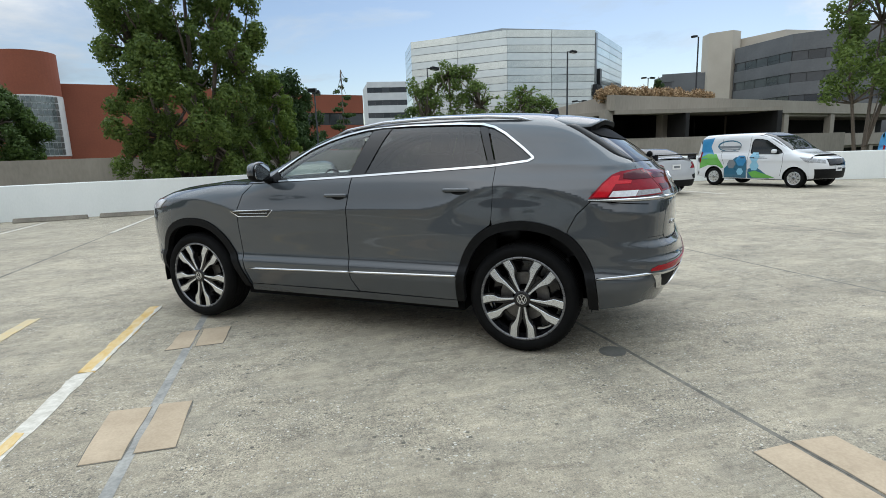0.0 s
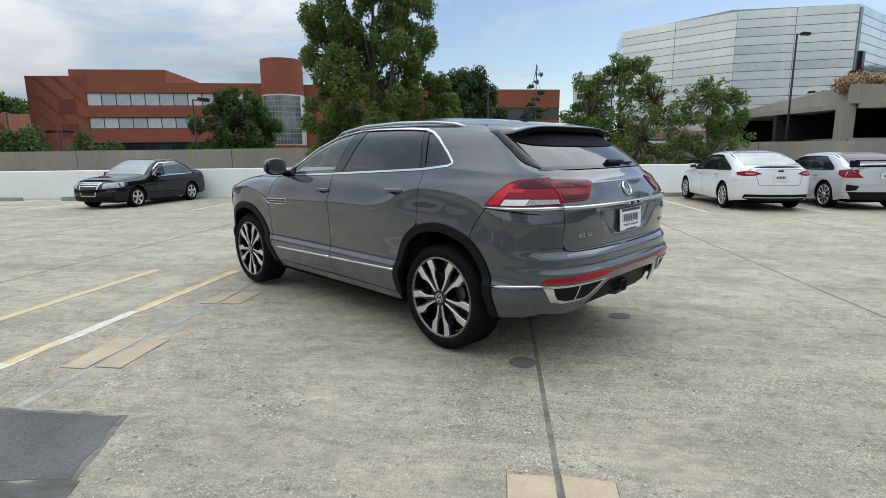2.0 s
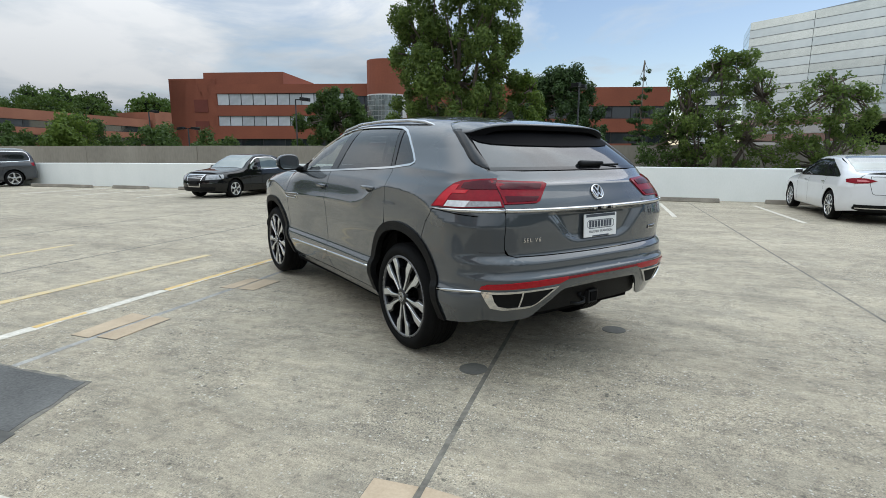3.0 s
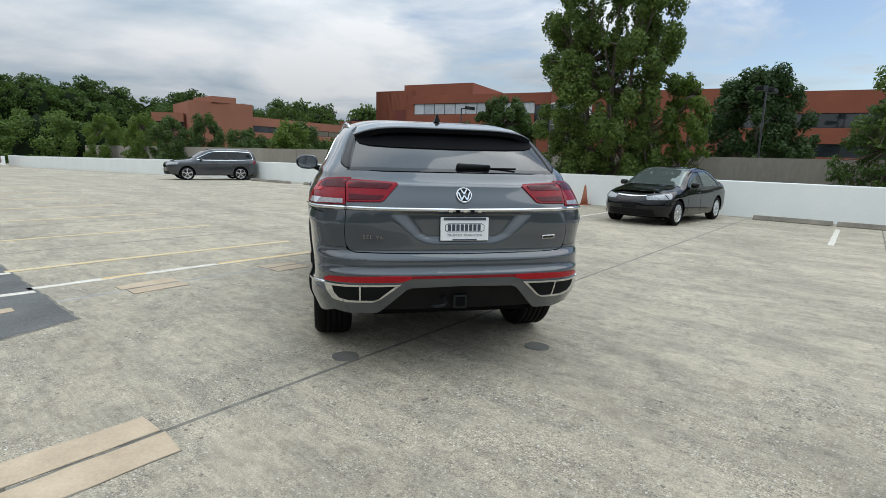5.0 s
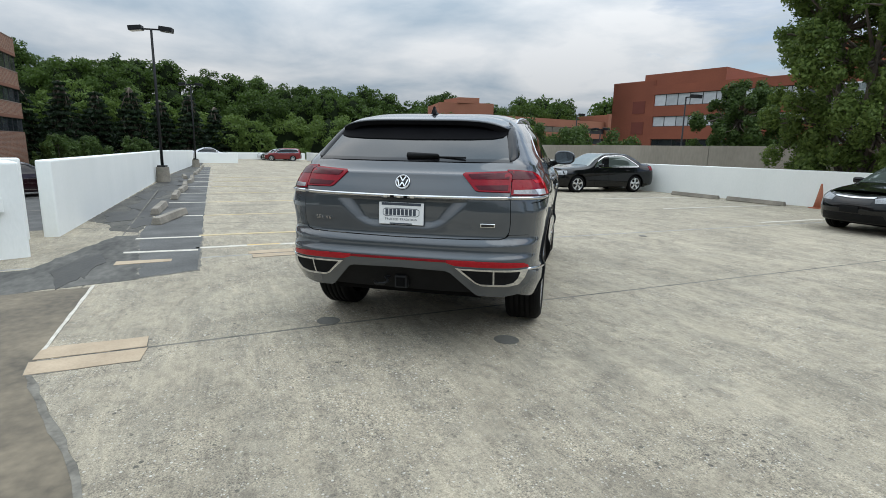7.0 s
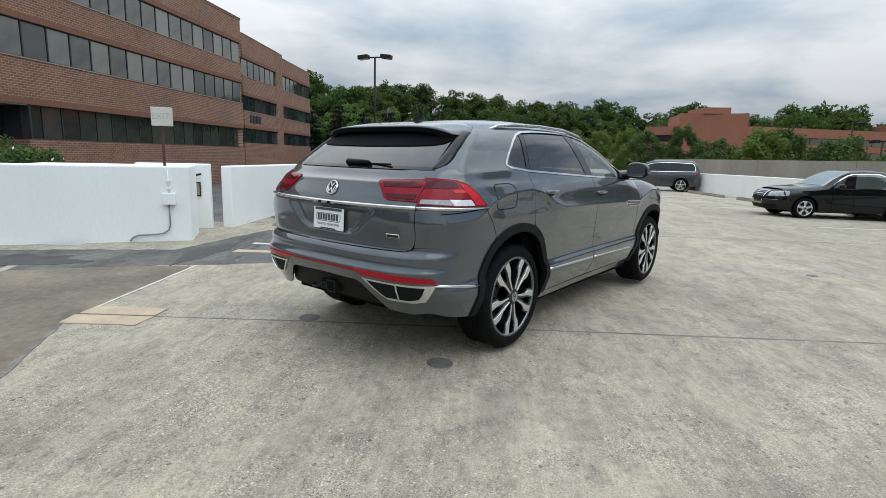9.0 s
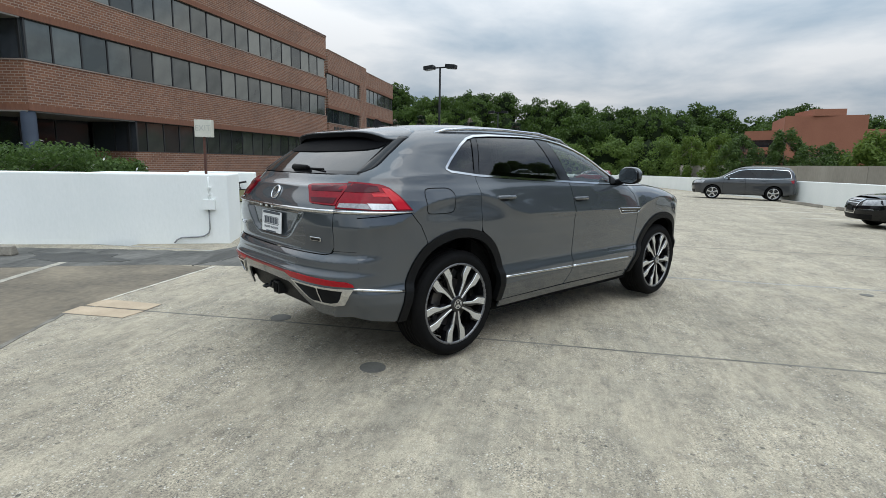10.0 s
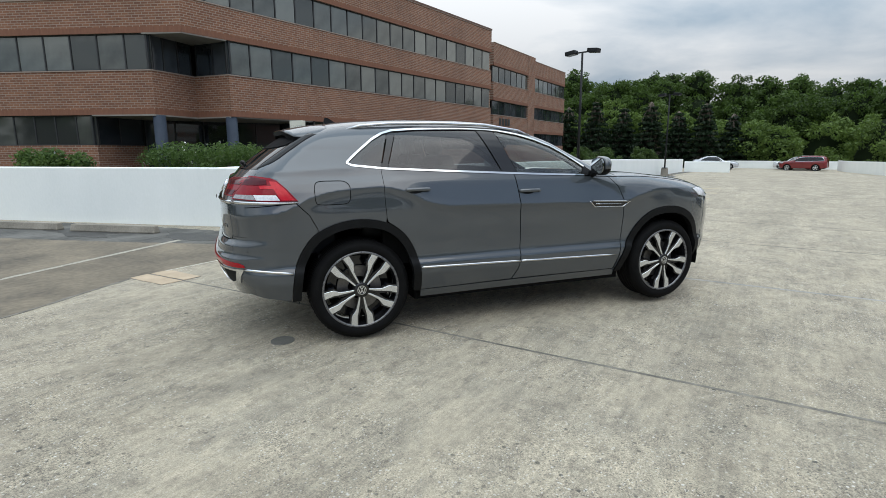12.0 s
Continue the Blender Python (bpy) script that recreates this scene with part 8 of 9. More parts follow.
# white office slab far behind
wo = thing("white_office", label="white banded office slab far behind", category="building")
WCONC = mat("white_concrete", (0.55, 0.56, 0.57), (0.68, 0.69, 0.70), 0.5, 0.7)
facade(wo, (16.6, 150.5), (33.0, 149.0), [(-5, 8.2), (9.6, 11.6), (13.0, 15.0), (16.4, 18.4), (19.8, 21.3)], [(8.2, 9.6), (11.6, 13.0), (15.0, 16.4), (18.4, 19.8)], WCONC, pitch=2.0, pane_mat=WIN_DARK)
bm = bmesh.new()
prism(bm, [(16.7, 151), (33, 149.5), (34, 165), (17, 166)], -5, 21.1)
part("interior", bm, WCONC, wo)

# dark grey office with a beige tower
go = thing("grey_office", label="dark grey office block with a beige service tower", category="building")
GREYP = mat("grey_panel", (0.095, 0.10, 0.105), (0.15, 0.155, 0.16), 0.3, 0.5, fine=3)
facade(go, (64.5, 88.5), (73.0, 84.0), [(-5, 6.6), (7.5, 9.3), (10.2, 12.0), (12.9, 14.3)], [(6.6, 7.5), (9.3, 10.2), (12.0, 12.9)], GREYP, pitch=2.0, pane_mat=WIN_DARK)
rows = [(7.0, 8.3), (10.2, 11.6), (13.4, 14.8)]
facade(go, (78.0, 79.5), (73.0, 68.8), [], [], GREYP)
for p0, p1 in (((72.5, 80.0), (72.6, 68.8)), ((72.6, 68.8), (84.0, 56.0))):
    facade(go, p0, p1, [(-5, 7.0), (8.3, 10.2), (11.6, 13.4), (14.8, 17.3)], rows, GREYP, pitch=2.2, pane_mat=WIN_DARK)
bm = bmesh.new()
prism(bm, [(73.2, 80), (73.2, 69.3), (84.5, 56.6), (98, 70), (90, 95), (66, 93), (65, 89)], -5, 14.0)
prism(bm, [(73.4, 80), (73.4, 69.5), (84.5, 57.0), (98, 70), (88, 88)], 14.0, 17.0)
part("interior", bm, GREYP, go)
bm = bmesh.new()
prism(bm, [(70.3, 85.5), (69.6, 83.0), (72.0, 80.2), (74.2, 80.8), (76, 86)], -5, 20.4)
part("service_tower", bm, mat("beige_render", (0.46, 0.41, 0.34), (0.55, 0.50, 0.42), 0.4, 0.8), go, "beige service tower")
bm = bmesh.new()
prism(bm, [(74.4, 82), (76.5, 74), (88, 74), (86, 88)], 17.0, 19.2)
part("roof_plant", bm, mat("beige_render", (0.46, 0.41, 0.34), (0.55, 0.50, 0.42)), go)

# open parking garage to the north-east
pg = thing("parking_garage", label="open concrete parking garage with a planted roof edge", category="garage")
G0 = (21.8, 35.5)
GD = (0.963, 0.27)


def gpt(u):
    return (G0[0] + GD[0] * u, G0[1] + GD[1] * u)


for p0, p1, L in ((G0, gpt(58), 58.0), ((23.9, 56.5), G0, gap((23.9, 56.5), G0))):
    m = along(p0, p1)
    for z0, z1, y0 in ((4.02, 5.15, 0), (0.75, 2.0, 0), (-3.2, -1.6, 0)):
        part("spandrel", boxes((0, L, y0, 0.35, 0, z1 - z0)), GARAGE_CONC, pg, m=m @ pose(0, 0, z0))
    part("floor_slab", boxes((0, L, 0.35, 14, 0, 0.3)), GARAGE_CONC, pg, m=m @ pose(0, 0, 3.75))
    part("floor_slab", boxes((0, L, 0.35, 14, 0, 0.3)), GARAGE_CONC, pg, m=m @ pose(0, 0, 0.5))
    # two near-black upright sheets stand in for the shade inside the open bays
    part("back_wall", boxes((0, L, 13.6, 14, -5, 3.75)), INTERIOR_SHADE, pg, m=m)
    part("dark_deck", boxes((0, L, 6.0, 6.3, -5, 3.75)), INTERIOR_SHADE, pg, m=m)
us = [0.0, 6.3, 15.2, 23.5, 32.0, 41, 50]
for u in us:
    p = gpt(u)
    part("column", boxes((-0.4, 0.4, 0.1, 0.7, -5, 4.1)), GARAGE_CONC, pg, m=along(p, gpt(u + 1)))
part("column", boxes((-0.4, 0.4, 0.05, 0.6, -5, 4.1)), GARAGE_CONC, pg, m=along((22.6, 44), G0))
STRAW = mat("dry_grass", (0.26, 0.165, 0.085), (0.46, 0.32, 0.18), 1.5, 0.95, island=0.8)


# ---- precast wall beyond the parapet ----
road_wall = thing("precast_wall", label="weathered tan precast concrete wall panels", category="wall", kind="structure")
x = -64.0
while x < 17:
    w = 7.6
    p0, p1 = (x, 22.95 + 0.055 * x), (x + w - 0.03, 22.95 + 0.055 * (x + w))
    part("wall_panel", boxes((0, gap(p0, p1), 0, 0.25, -5, 1.66 + 0.012 * (x + 13) / 7.6), bevel=0.0), PRECAST, road_wall, m=along(p0, p1))
    x += w
part("wall_panel", boxes((0, 14, 0, 0.25, -5, 1.8)), PRECAST, road_wall, m=along((17, 23.9), (30, 25)))


# ---- lamp posts ----
def lamp_post(x, y, top, heads, base=LOW, label="black steel lamp post", yaw=0, ped=None, r=0.055):
    t = thing("lamp_post", pose(x, y, base, 0, 0, yaw), label, "lamp post", "lamp posts round the deck")
    h = top - base
    bm = bmesh.new()
    tube(bm, [(0, 0, ped or 0), (0, 0, h * 0.5), (0, 0, h - 0.1)], [r, r * 0.9, r * 0.75], 10)
    part("pole", bm, BLACK_METAL, t, smooth=True)
    if ped:
        bm = bmesh.new()
        tube(bm, [(0, 0, 0), (0, 0, ped)], [0.24, 0.22], 20)
        part("pedestal", bm, STOP, t, "round concrete pedestal")
        part("base_plate", boxes((-0.14, 0.14, -0.14, 0.14, ped, ped + 0.06)), BLACK_METAL, t)
    for s in heads:
        part("arm", boxes((min(0, s * 0.32), max(0, s * 0.32), -0.025, 0.025, h - 0.14, h - 0.09)), BLACK_METAL, t)
        hd = part("lamp_head", boxes((-0.22, 0.22, -0.16, 0.16, -0.08, 0.08), bevel=0.02), BLACK_METAL, t, m=pose(s * 0.50, 0, h - 0.10, 0, s * 6, 0))
        part("lens", boxes((-0.19, 0.19, -0.13, 0.13, -0.088, -0.078)), HEAD_LENS, hd)
    return t


lamp_post(-15.85, 0.42, 5.42, (-1, 1), gz(-15.85, 0.42), "black twin-head lamp post on a concrete pedestal", 78, 0.55)
lamp_post(-33.0, 0.85, 5.2, (-1, 1), gz(-33, 0.85), "black twin-head lamp post on a concrete pedestal", 78, 0.5)
lamp_post(-12.75, 22.75, 4.0, (1,), r=0.042, label="black single-head lamp post beyond the wall", yaw=10)
lamp_post(0.7, 24.6, 4.35, (-1, 1), r=0.042, label="black lamp post beyond the wall", yaw=80)
lamp_post(18.2, 35.2, 8.15, (1,), label="tall black lamp post by the garage", yaw=10, r=0.07)
lamp_post(32.8, 40.2, 10.4, (-1,), label="tall black lamp post by the garage", yaw=10, r=0.08)
lamp_post(34.2, 49.0, 8.3, (-1, 1), 4.0, "black lamp post on the garage roof", 0, r=0.06)
lamp_post(25.5, 47.0, 5.9, (-1, 1), 4.0, "small lamp post on the garage roof", 0, r=0.04)
lamp_post(-24.0, 27.0, 2.9, (-1, 1), label="black lamp post beside the far offices", yaw=10)
lamp_post(-29.5, 29.0, 4.2, (1,), label="black lamp post beside the far offices", yaw=10)
lamp_post(7.0, 30.0, 6.2, (1,), label="thin pole beyond the wall", yaw=20, r=0.04)

# ---- stair head fixtures ----
sign = thing("box_sign", pose(-1.16, -0.05, 1.13, 0, 0, 102), "pale box sign on a rusty post at the stair head", "sign")
RUST = mat("rusty_steel", (0.06, 0.025, 0.018), (0.12, 0.05, 0.035), 12, 0.8, fine=60)
part("post", boxes((-0.016, 0.016, -0.016, 0.016, -0.25, 0.62)), RUST, sign)
part("box", boxes((-0.135, 0.135, -0.04, 0.07, 0.60, 0.87), bevel=0.006), mat("sign_cream", (0.55, 0.54, 0.46), (0.66, 0.65, 0.57), 6, 0.6), sign)
letters("EXIT", 0.125, mat("sign_print", (0.40, 0.41, 0.36), (0.48, 0.48, 0.43), 9, 0.6), sign, pose(0, -0.041, 0.735, 90, 0, 0), 0.001, "sign_text", 1.0)
WY = (-0.42, -1.72)
wm = along(WY, (-1.24, 0.28))
jb = thing("junction_box", wm @ pose(1.87, 0.0, 0.65), "white electrical box with a grey conduit on the parapet", "electrical box")
part("box", boxes((-0.09, 0.09, -0.07, -0.001, -0.085, 0.085), bevel=0.006), WHITE_WALL, jb)
bm = bmesh.new()
tube(bm, [(0.0, -0.03, 0.085), (0.0, -0.03, 0.45)], [0.011, 0.011], 8)
part("upper_conduit", bm, WHITE_WALL, jb, smooth=True)
for z in (0.16, 0.27):
    part("clip", boxes((-0.03, 0.03, -0.045, 0.0, z - 0.012, z + 0.012)), WHITE_WALL, jb)
bm = bmesh.new()
tube(bm, [(-0.01, -0.03, -0.085), (-0.01, -0.03, -0.40), (-0.03, -0.03, -0.47), (-0.10, -0.03, -0.52), (-0.2, -0.03, -0.535), (-0.45, -0.03, -0.545), (-0.52, -0.035, -0.575), (-0.56, -0.05, -0.63)], [0.012] * 8, 8)
part("conduit", bm, mat("conduit_grey", (0.22, 0.23, 0.24), (0.33, 0.34, 0.35), 8, 0.5, 0.4), jb, "grey conduit", smooth=True)
hm = along((-2.25, -1.25), (-2.62, -0.10))
hr = thing("handrail", hm @ pose(0.95, -0.05, 0.95), "short black handrail on the stair wall", "handrail")
bm = bmesh.new()
tube(bm, [(-0.14, -0.03, -0.04), (0.0, -0.04, -0.005), (0.13, -0.03, 0.02)], [0.018] * 3, 8)
part("rail", bm, BLACK_METAL, hr, smooth=True)
bm = bmesh.new()
tube(bm, [(0.0, -0.04, -0.01), (-0.01, -0.03, -0.09), (0.0, 0.05, -0.11)], [0.014] * 3, 8)
part("bracket", bm, BLACK_METAL, hr, smooth=True)
wp = thing("wall_sign", hm @ pose(0.93, -0.006, 0.70), "dark framed notice on the stair wall", "sign")
part("frame", boxes((-0.12, 0.12, -0.02, 0.0, -0.125, 0.125)), BLACK_METAL, wp)
part("notice", boxes((-0.10, 0.10, -0.023, -0.018, -0.105, 0.105)), mat("notice_olive", (0.20, 0.19, 0.09), (0.30, 0.29, 0.16), 4, 0.3), wp)


# ---- planting ----
def leaf_mat(name, low, high, patch=0.35, weight=0.6):
    if name in MATS:
        return MATS[name]
    m = bpy.data.materials.new(name)
    m.use_nodes = True
    n, l = m.node_tree.nodes, m.node_tree.links
    b = n["Principled BSDF"]
    g = n.new("ShaderNodeNewGeometry")
    no = n.new("ShaderNodeTexNoise")
    no.inputs["Scale"].default_value = patch
    l.new(g.outputs["Position"], no.inputs["Vector"])
    ad = n.new("ShaderNodeMath")
    ad.operation = "MULTIPLY_ADD"
    ad.inputs[1].default_value = 0.55
    l.new(g.outputs["Random Per Island"], ad.inputs[0])
    sb_ = n.new("ShaderNodeMath")
    sb_.operation = "MULTIPLY"
    sb_.inputs[1].default_value = weight
    l.new(no.outputs[0], sb_.inputs[0])
    l.new(sb_.outputs[0], ad.inputs[2])
    r = n.new("ShaderNodeValToRGB")
    r.color_ramp.elements[0].position, r.color_ramp.elements[1].position = 0.1, 0.9
    r.color_ramp.elements[0].color, r.color_ramp.elements[1].color = (*low, 1), (*high, 1)
    l.new(ad.outputs[0], r.inputs[0])
    l.new(r.outputs[0], b.inputs["Base Color"])
    b.inputs["Roughness"].default_value = 0.55
    b.inputs["Specular IOR Level"].default_value = 0.3
    tr = n.new("ShaderNodeBsdfTranslucent")
    l.new(r.outputs[0], tr.inputs[0])
    mx = n.new("ShaderNodeMixShader")
    mx.inputs[0].default_value = 0.45
    l.new(b.outputs[0], mx.inputs[1])
    l.new(tr.outputs[0], mx.inputs[2])
    l.new(mx.outputs[0], n["Material Output"].inputs[0])
    MATS[name] = m
    return m


def leaves_mesh(name, lobes, count, size, rng, hollow=0.35, facing=0.0):
    """Many small leaf blades spread through lobes (centre, radii)."""
    vol = np.array([l[1][0] * l[1][1] * l[1][2] for l in lobes]) ** 0.8
    pick = rng.choice(len(lobes), count, p=vol / vol.sum())
    c = np.array([l[0] for l in lobes])[pick]
    r = np.array([l[1] for l in lobes])[pick]
    d = rng.normal(size=(count, 3))
    d /= np.linalg.norm(d, axis=1)[:, None]
    rad = (hollow + (1 - hollow) * rng.random(count) ** 0.6) * (1 + 0.10 * rng.normal(size=count))
    p = c + d * r * rad[:, None]
    u = rng.normal(size=(count, 3))
    u = u - facing * d * np.sum(u * d, 1)[:, None]
    u /= np.linalg.norm(u, axis=1)[:, None]
    w = np.cross(u, d + 0.6 * rng.normal(size=(count, 3)))
    w /= np.linalg.norm(w, axis=1)[:, None] + 1e-9
    s = size * (0.6 + 0.8 * rng.random(count))[:, None]
    n = np.cross(u, w)
    fold = 0.18 * s * n
    v = np.stack([p - u * s, p + w * s * 0.55 + fold, p + u * s, p - w * s * 0.55 + fold], 1).reshape(-1, 3)
    me = bpy.data.meshes.new(name)
    me.vertices.add(len(v))
    me.vertices.foreach_set("co", v.astype(np.float32).ravel())
    me.loops.add(count * 4)
    me.loops.foreach_set("vertex_index", np.arange(count * 4, dtype=np.int32))
    me.polygons.add(count)
    me.polygons.foreach_set("loop_start", np.arange(count, dtype=np.int32) * 4)
    me.update(calc_edges=True)
    me.validate()
    return me


LEAF_MID = leaf_mat("leaf_mid", (0.028, 0.056, 0.014), (0.10, 0.16, 0.038))
LEAF_DARK = leaf_mat("leaf_dark", (0.022, 0.048, 0.016), (0.078, 0.13, 0.040))
LEAF_LIGHT = leaf_mat("leaf_light", (0.06, 0.11, 0.018), (0.16, 0.23, 0.042))
LEAF_PEAR = leaf_mat("leaf_pear", (0.050, 0.094, 0.022), (0.18, 0.25, 0.06))
LEAF_BUSH = leaf_mat("leaf_bush", (0.035, 0.075, 0.017), (0.115, 0.185, 0.045))


def tree(name, x, y, base, label, stems, lobes, count, leaf, material, seed, trunk_r=0.14, category="tree"):
    """stems: lists of points from the ground up; lobes: crown lumps; both measured from the foot."""
    t = thing(name, pose(x, y, base), label, category)
    bm = bmesh.new()
    for k, st in enumerate(stems):
        r0 = trunk_r * (1.0 if k == 0 else 0.7)
        tube(bm, st, [r0 * (1 - 0.8 * i / (len(st) - 1)) for i in range(len(st))], 8)
    rr = random.Random(seed)
    # limbs reach from the stems into the lobes
    for c, r in lobes:
        st = min(stems, key=lambda s: min(gap(q[:2], c[:2]) + 0.3 * abs(q[2] - c[2] + r[2]) for q in s))
        q = min(st, key=lambda q: gap(q[:2], c[:2]) + abs(q[2] - (c[2] - r[2] * 0.9)))
        mid = [(q[i] + c[i]) / 2 + rr.uniform(-0.2, 0.2) for i in range(3)]
        tube(bm, [q, mid, c], [trunk_r * 0.35, trunk_r * 0.22, trunk_r * 0.06], 6)
    part("trunk", bm, BARK, t, smooth=True)
    link_mesh("crown", leaves_mesh("crown", lobes, count, leaf, np.random.default_rng(seed), 0.35, 0.6), material, t)["kind"] = "stuff"
    return t


def lump_crown(seed, n, rx, rz, z0, z1, lump, taper=0.5):
    """Lobes filling an upright crown between z0 and z1."""
    rr = random.Random(seed)
    out = []
    for i in range(n):
        f = (i + 0.5) / n
        z = z0 + (z1 - z0) * f
        w = rx * (math.sin(math.pi * min(1, 0.18 + f * 0.80)) ** taper)
        a = i * 2.4 + rr.uniform(-0.5, 0.5)
        d = w * rr.uniform(0.25, 0.85)
        s = lump * rr.uniform(0.65, 1.25)
        out.append(((d * math.cos(a), d * math.sin(a), z), (s, s, s * rr.uniform(0.8, 1.3))))
    return out


H = 5.0
# the tall upright tree behind the north parapet
def oval_crown(seed, n, rx, ry, z0, z1, lump, low=0.55):
    """Lobes on an upright oval, narrower at the foot, uneven at the rim."""
    rr = random.Random(seed)
    out = []
    for i in range(n):
        f = (i + 0.5) / n
        w = min(1.0, low + 1.6 * f) * math.sqrt(max(0.04, 1 - max(0.0, (f - 0.45) / 0.56) ** 2))
        a = i * 2.4 + rr.uniform(-0.6, 0.6)
        d = w * math.sqrt(rr.uniform(0.12, 1.0))
        s = lump * rr.uniform(0.55, 1.3)
        out.append(((rx * d * math.cos(a), ry * d * math.sin(a), z0 + (z1 - z0) * f + rr.uniform(-0.2, 0.2)), (s, s * 0.9, s * rr.uniform(0.9, 1.5))))
    return out


def rr_low(c):
    """How far the lowest boughs may lean out over the wall."""
    return -0.45 + 0.25 * math.sin(9 * c[0])


def spray_crown(seed, n, rx, ry, z0, z1, dx=0.0):
    """Small flat sprays of leaves, loose at the rim, as an open crown carries them."""
    rr = random.Random(seed)
    out = []
    for i in range(n):
        f = (i + 0.5) / n
        w = min(1.0, 0.75 + f) * math.sqrt(max(0.06, 1 - max(0.0, (f - 0.4) / 0.62) ** 2))
        a = i * 2.4 + rr.uniform(-0.7, 0.7)
        d = w * rr.uniform(0.05, 1.0) ** 0.6
        s = rr.uniform(0.10, 0.30)
        out.append(((dx + rx * d * math.cos(a), ry * d * math.sin(a), z0 + (z1 - z0) * f + rr.uniform(-0.25, 0.25)), (s * 1.1, s, s * rr.uniform(0.7, 1.2))))
    return out


tree("pear_tree", -3.45, 19.75, LOW, "tall leafy upright tree with several grey stems behind the parapet",
     [[(0, 0, 0), (0.05, 0, 5.5), (0.15, 0, 9), (0.2, 0.1, 13.5)], [(0, 0, 4.6), (-0.7, 0.1, 7), (-0.9, 0.1, 10), (-0.8, 0, 13)], [(0, 0, 4.8), (0.6, -0.2, 7), (1.0, -0.2, 10), (1.2, 0, 12.5)], [(0, 0, 4.9), (-1.0, 0.3, 7.2), (-1.5, 0.3, 10)], [(0, 0, 5.0), (1.1, 0.3, 7.4), (1.6, 0.2, 9.5)]],
     [((c[0], c[1] if c[2] > 7.3 else max(c[1], rr_low(c)), c[2]), r) for c, r in oval_crown(3, 380, 2.5, 2.0, 5.6, 15.2, 0.31, 0.85)], 112000, 0.060, LEAF_PEAR, 5, 0.17)
tree("young_tree", -0.75, 20.4, LOW, "slim yellow-green young tree behind the parapet", [[(0, 0, 0), (0, 0, 6), (0.1, 0, 8.7)]], oval_crown(8, 60, 0.75, 0.7, 5.2, 9.1, 0.22), 9000, 0.060, LEAF_LIGHT, 9, 0.08)
tree("maple_tree", 6.1, 20.8, LOW, "leafy tree with an open crown behind the white saloon", [[(0, 0, 0), (-0.05, 0, 5.2), (-0.2, 0, 7.2), (-0.3, 0, 9.4)], [(0, 0, 5.3), (0.7, 0, 6.8), (1.0, 0, 8.2)], [(0, 0, 5.0), (-0.8, 0, 6.2), (-1.2, 0, 7.6)]],
     spray_crown(12, 230, 1.95, 1.3, 5.2, 9.6) + spray_crown(13, 12, 0.5, 0.4, 8.5, 9.0, -1.4), 14000, 0.056, LEAF_PEAR, 14, 0.12)
tree("maple_tree", 9.1, 20.9, LOW, "leafy tree behind the parked cars", [[(0, 0, 0), (0, 0, 6), (0.1, 0, 8.4)]], spray_crown(22, 170, 1.65, 1.1, 5.0, 8.8), 10500, 0.056, LEAF_PEAR, 24, 0.1)
tree("maple_tree", 4.6, 21.2, LOW, "low leafy tree behind the parapet", [[(0, 0, 0), (0, 0, 5.4), (0.1, 0, 7)]], spray_crown(32, 120, 1.35, 0.9, 5.2, 8.0), 7000, 0.056, LEAF_MID, 34, 0.1)
tree("dark_tree", -1.5, 34.6, LOW, "dark broad tree beyond the wall", [[(0, 0, 0), (0, 0, 6), (0.2, 0, 10)]], oval_crown(42, 150, 2.9, 2.2, 5.0, 11.2, 0.46), 32000, 0.095, LEAF_DARK, 44, 0.16)
tree("conifer", 3.4, 48.9, LOW, "sparse tall conifer beyond the wall", [[(0, 0, 0), (0, 0, 8), (0, 0, 13.9)]], [((0.5 * math.sin(k * 2.1), 0.5 * math.cos(k * 2.1), 5.0 + k * 0.5), (1.3 - 0.068 * k, 1.3 - 0.068 * k, 0.2)) for k in range(17)], 2600, 0.15, LEAF_DARK, 64, 0.12)
tree("conifer", 39.0, 54.0, 0, "dark conifer on the garage roof edge", [[(0, 0, 0), (0, 0, 5), (0, 0, 9)]], [((0, 0, 4.5 + k * 0.5), (1.6 - 0.15 * k, 1.6 - 0.15 * k, 0.3)) for k in range(9)], 2200, 0.2, LEAF_DARK, 66, 0.12)
tree("linden_tree", -12.9, 26.5, LOW, "rounded leafy tree in front of the brick offices", [[(0, 0, 0), (0, 0, 5), (0.1, 0, 8)]], oval_crown(72, 110, 2.35, 1.9, 4.4, 9.6, 0.36, 0.9), 34000, 0.075, LEAF_MID, 74, 0.14)
tree("street_tree", 25.2, 19.6, LOW, "bare-stemmed tree with a high crown by the east parapet", [[(0, 0, 0), (0.2, 0, 6), (0.5, 0, 11.5)], [(0, 0, 4), (-0.5, 0.2, 8), (-1.2, 0.2, 12)], [(0.2, 0, 6), (1.4, 0, 9), (2.4, 0, 12)]], [(c, r) for c, r in lump_crown(82, 44, 2.6, 3, 8.2, 14.0, 0.5, 0.5)], 8000, 0.10, LEAF_PEAR, 84, 0.15)
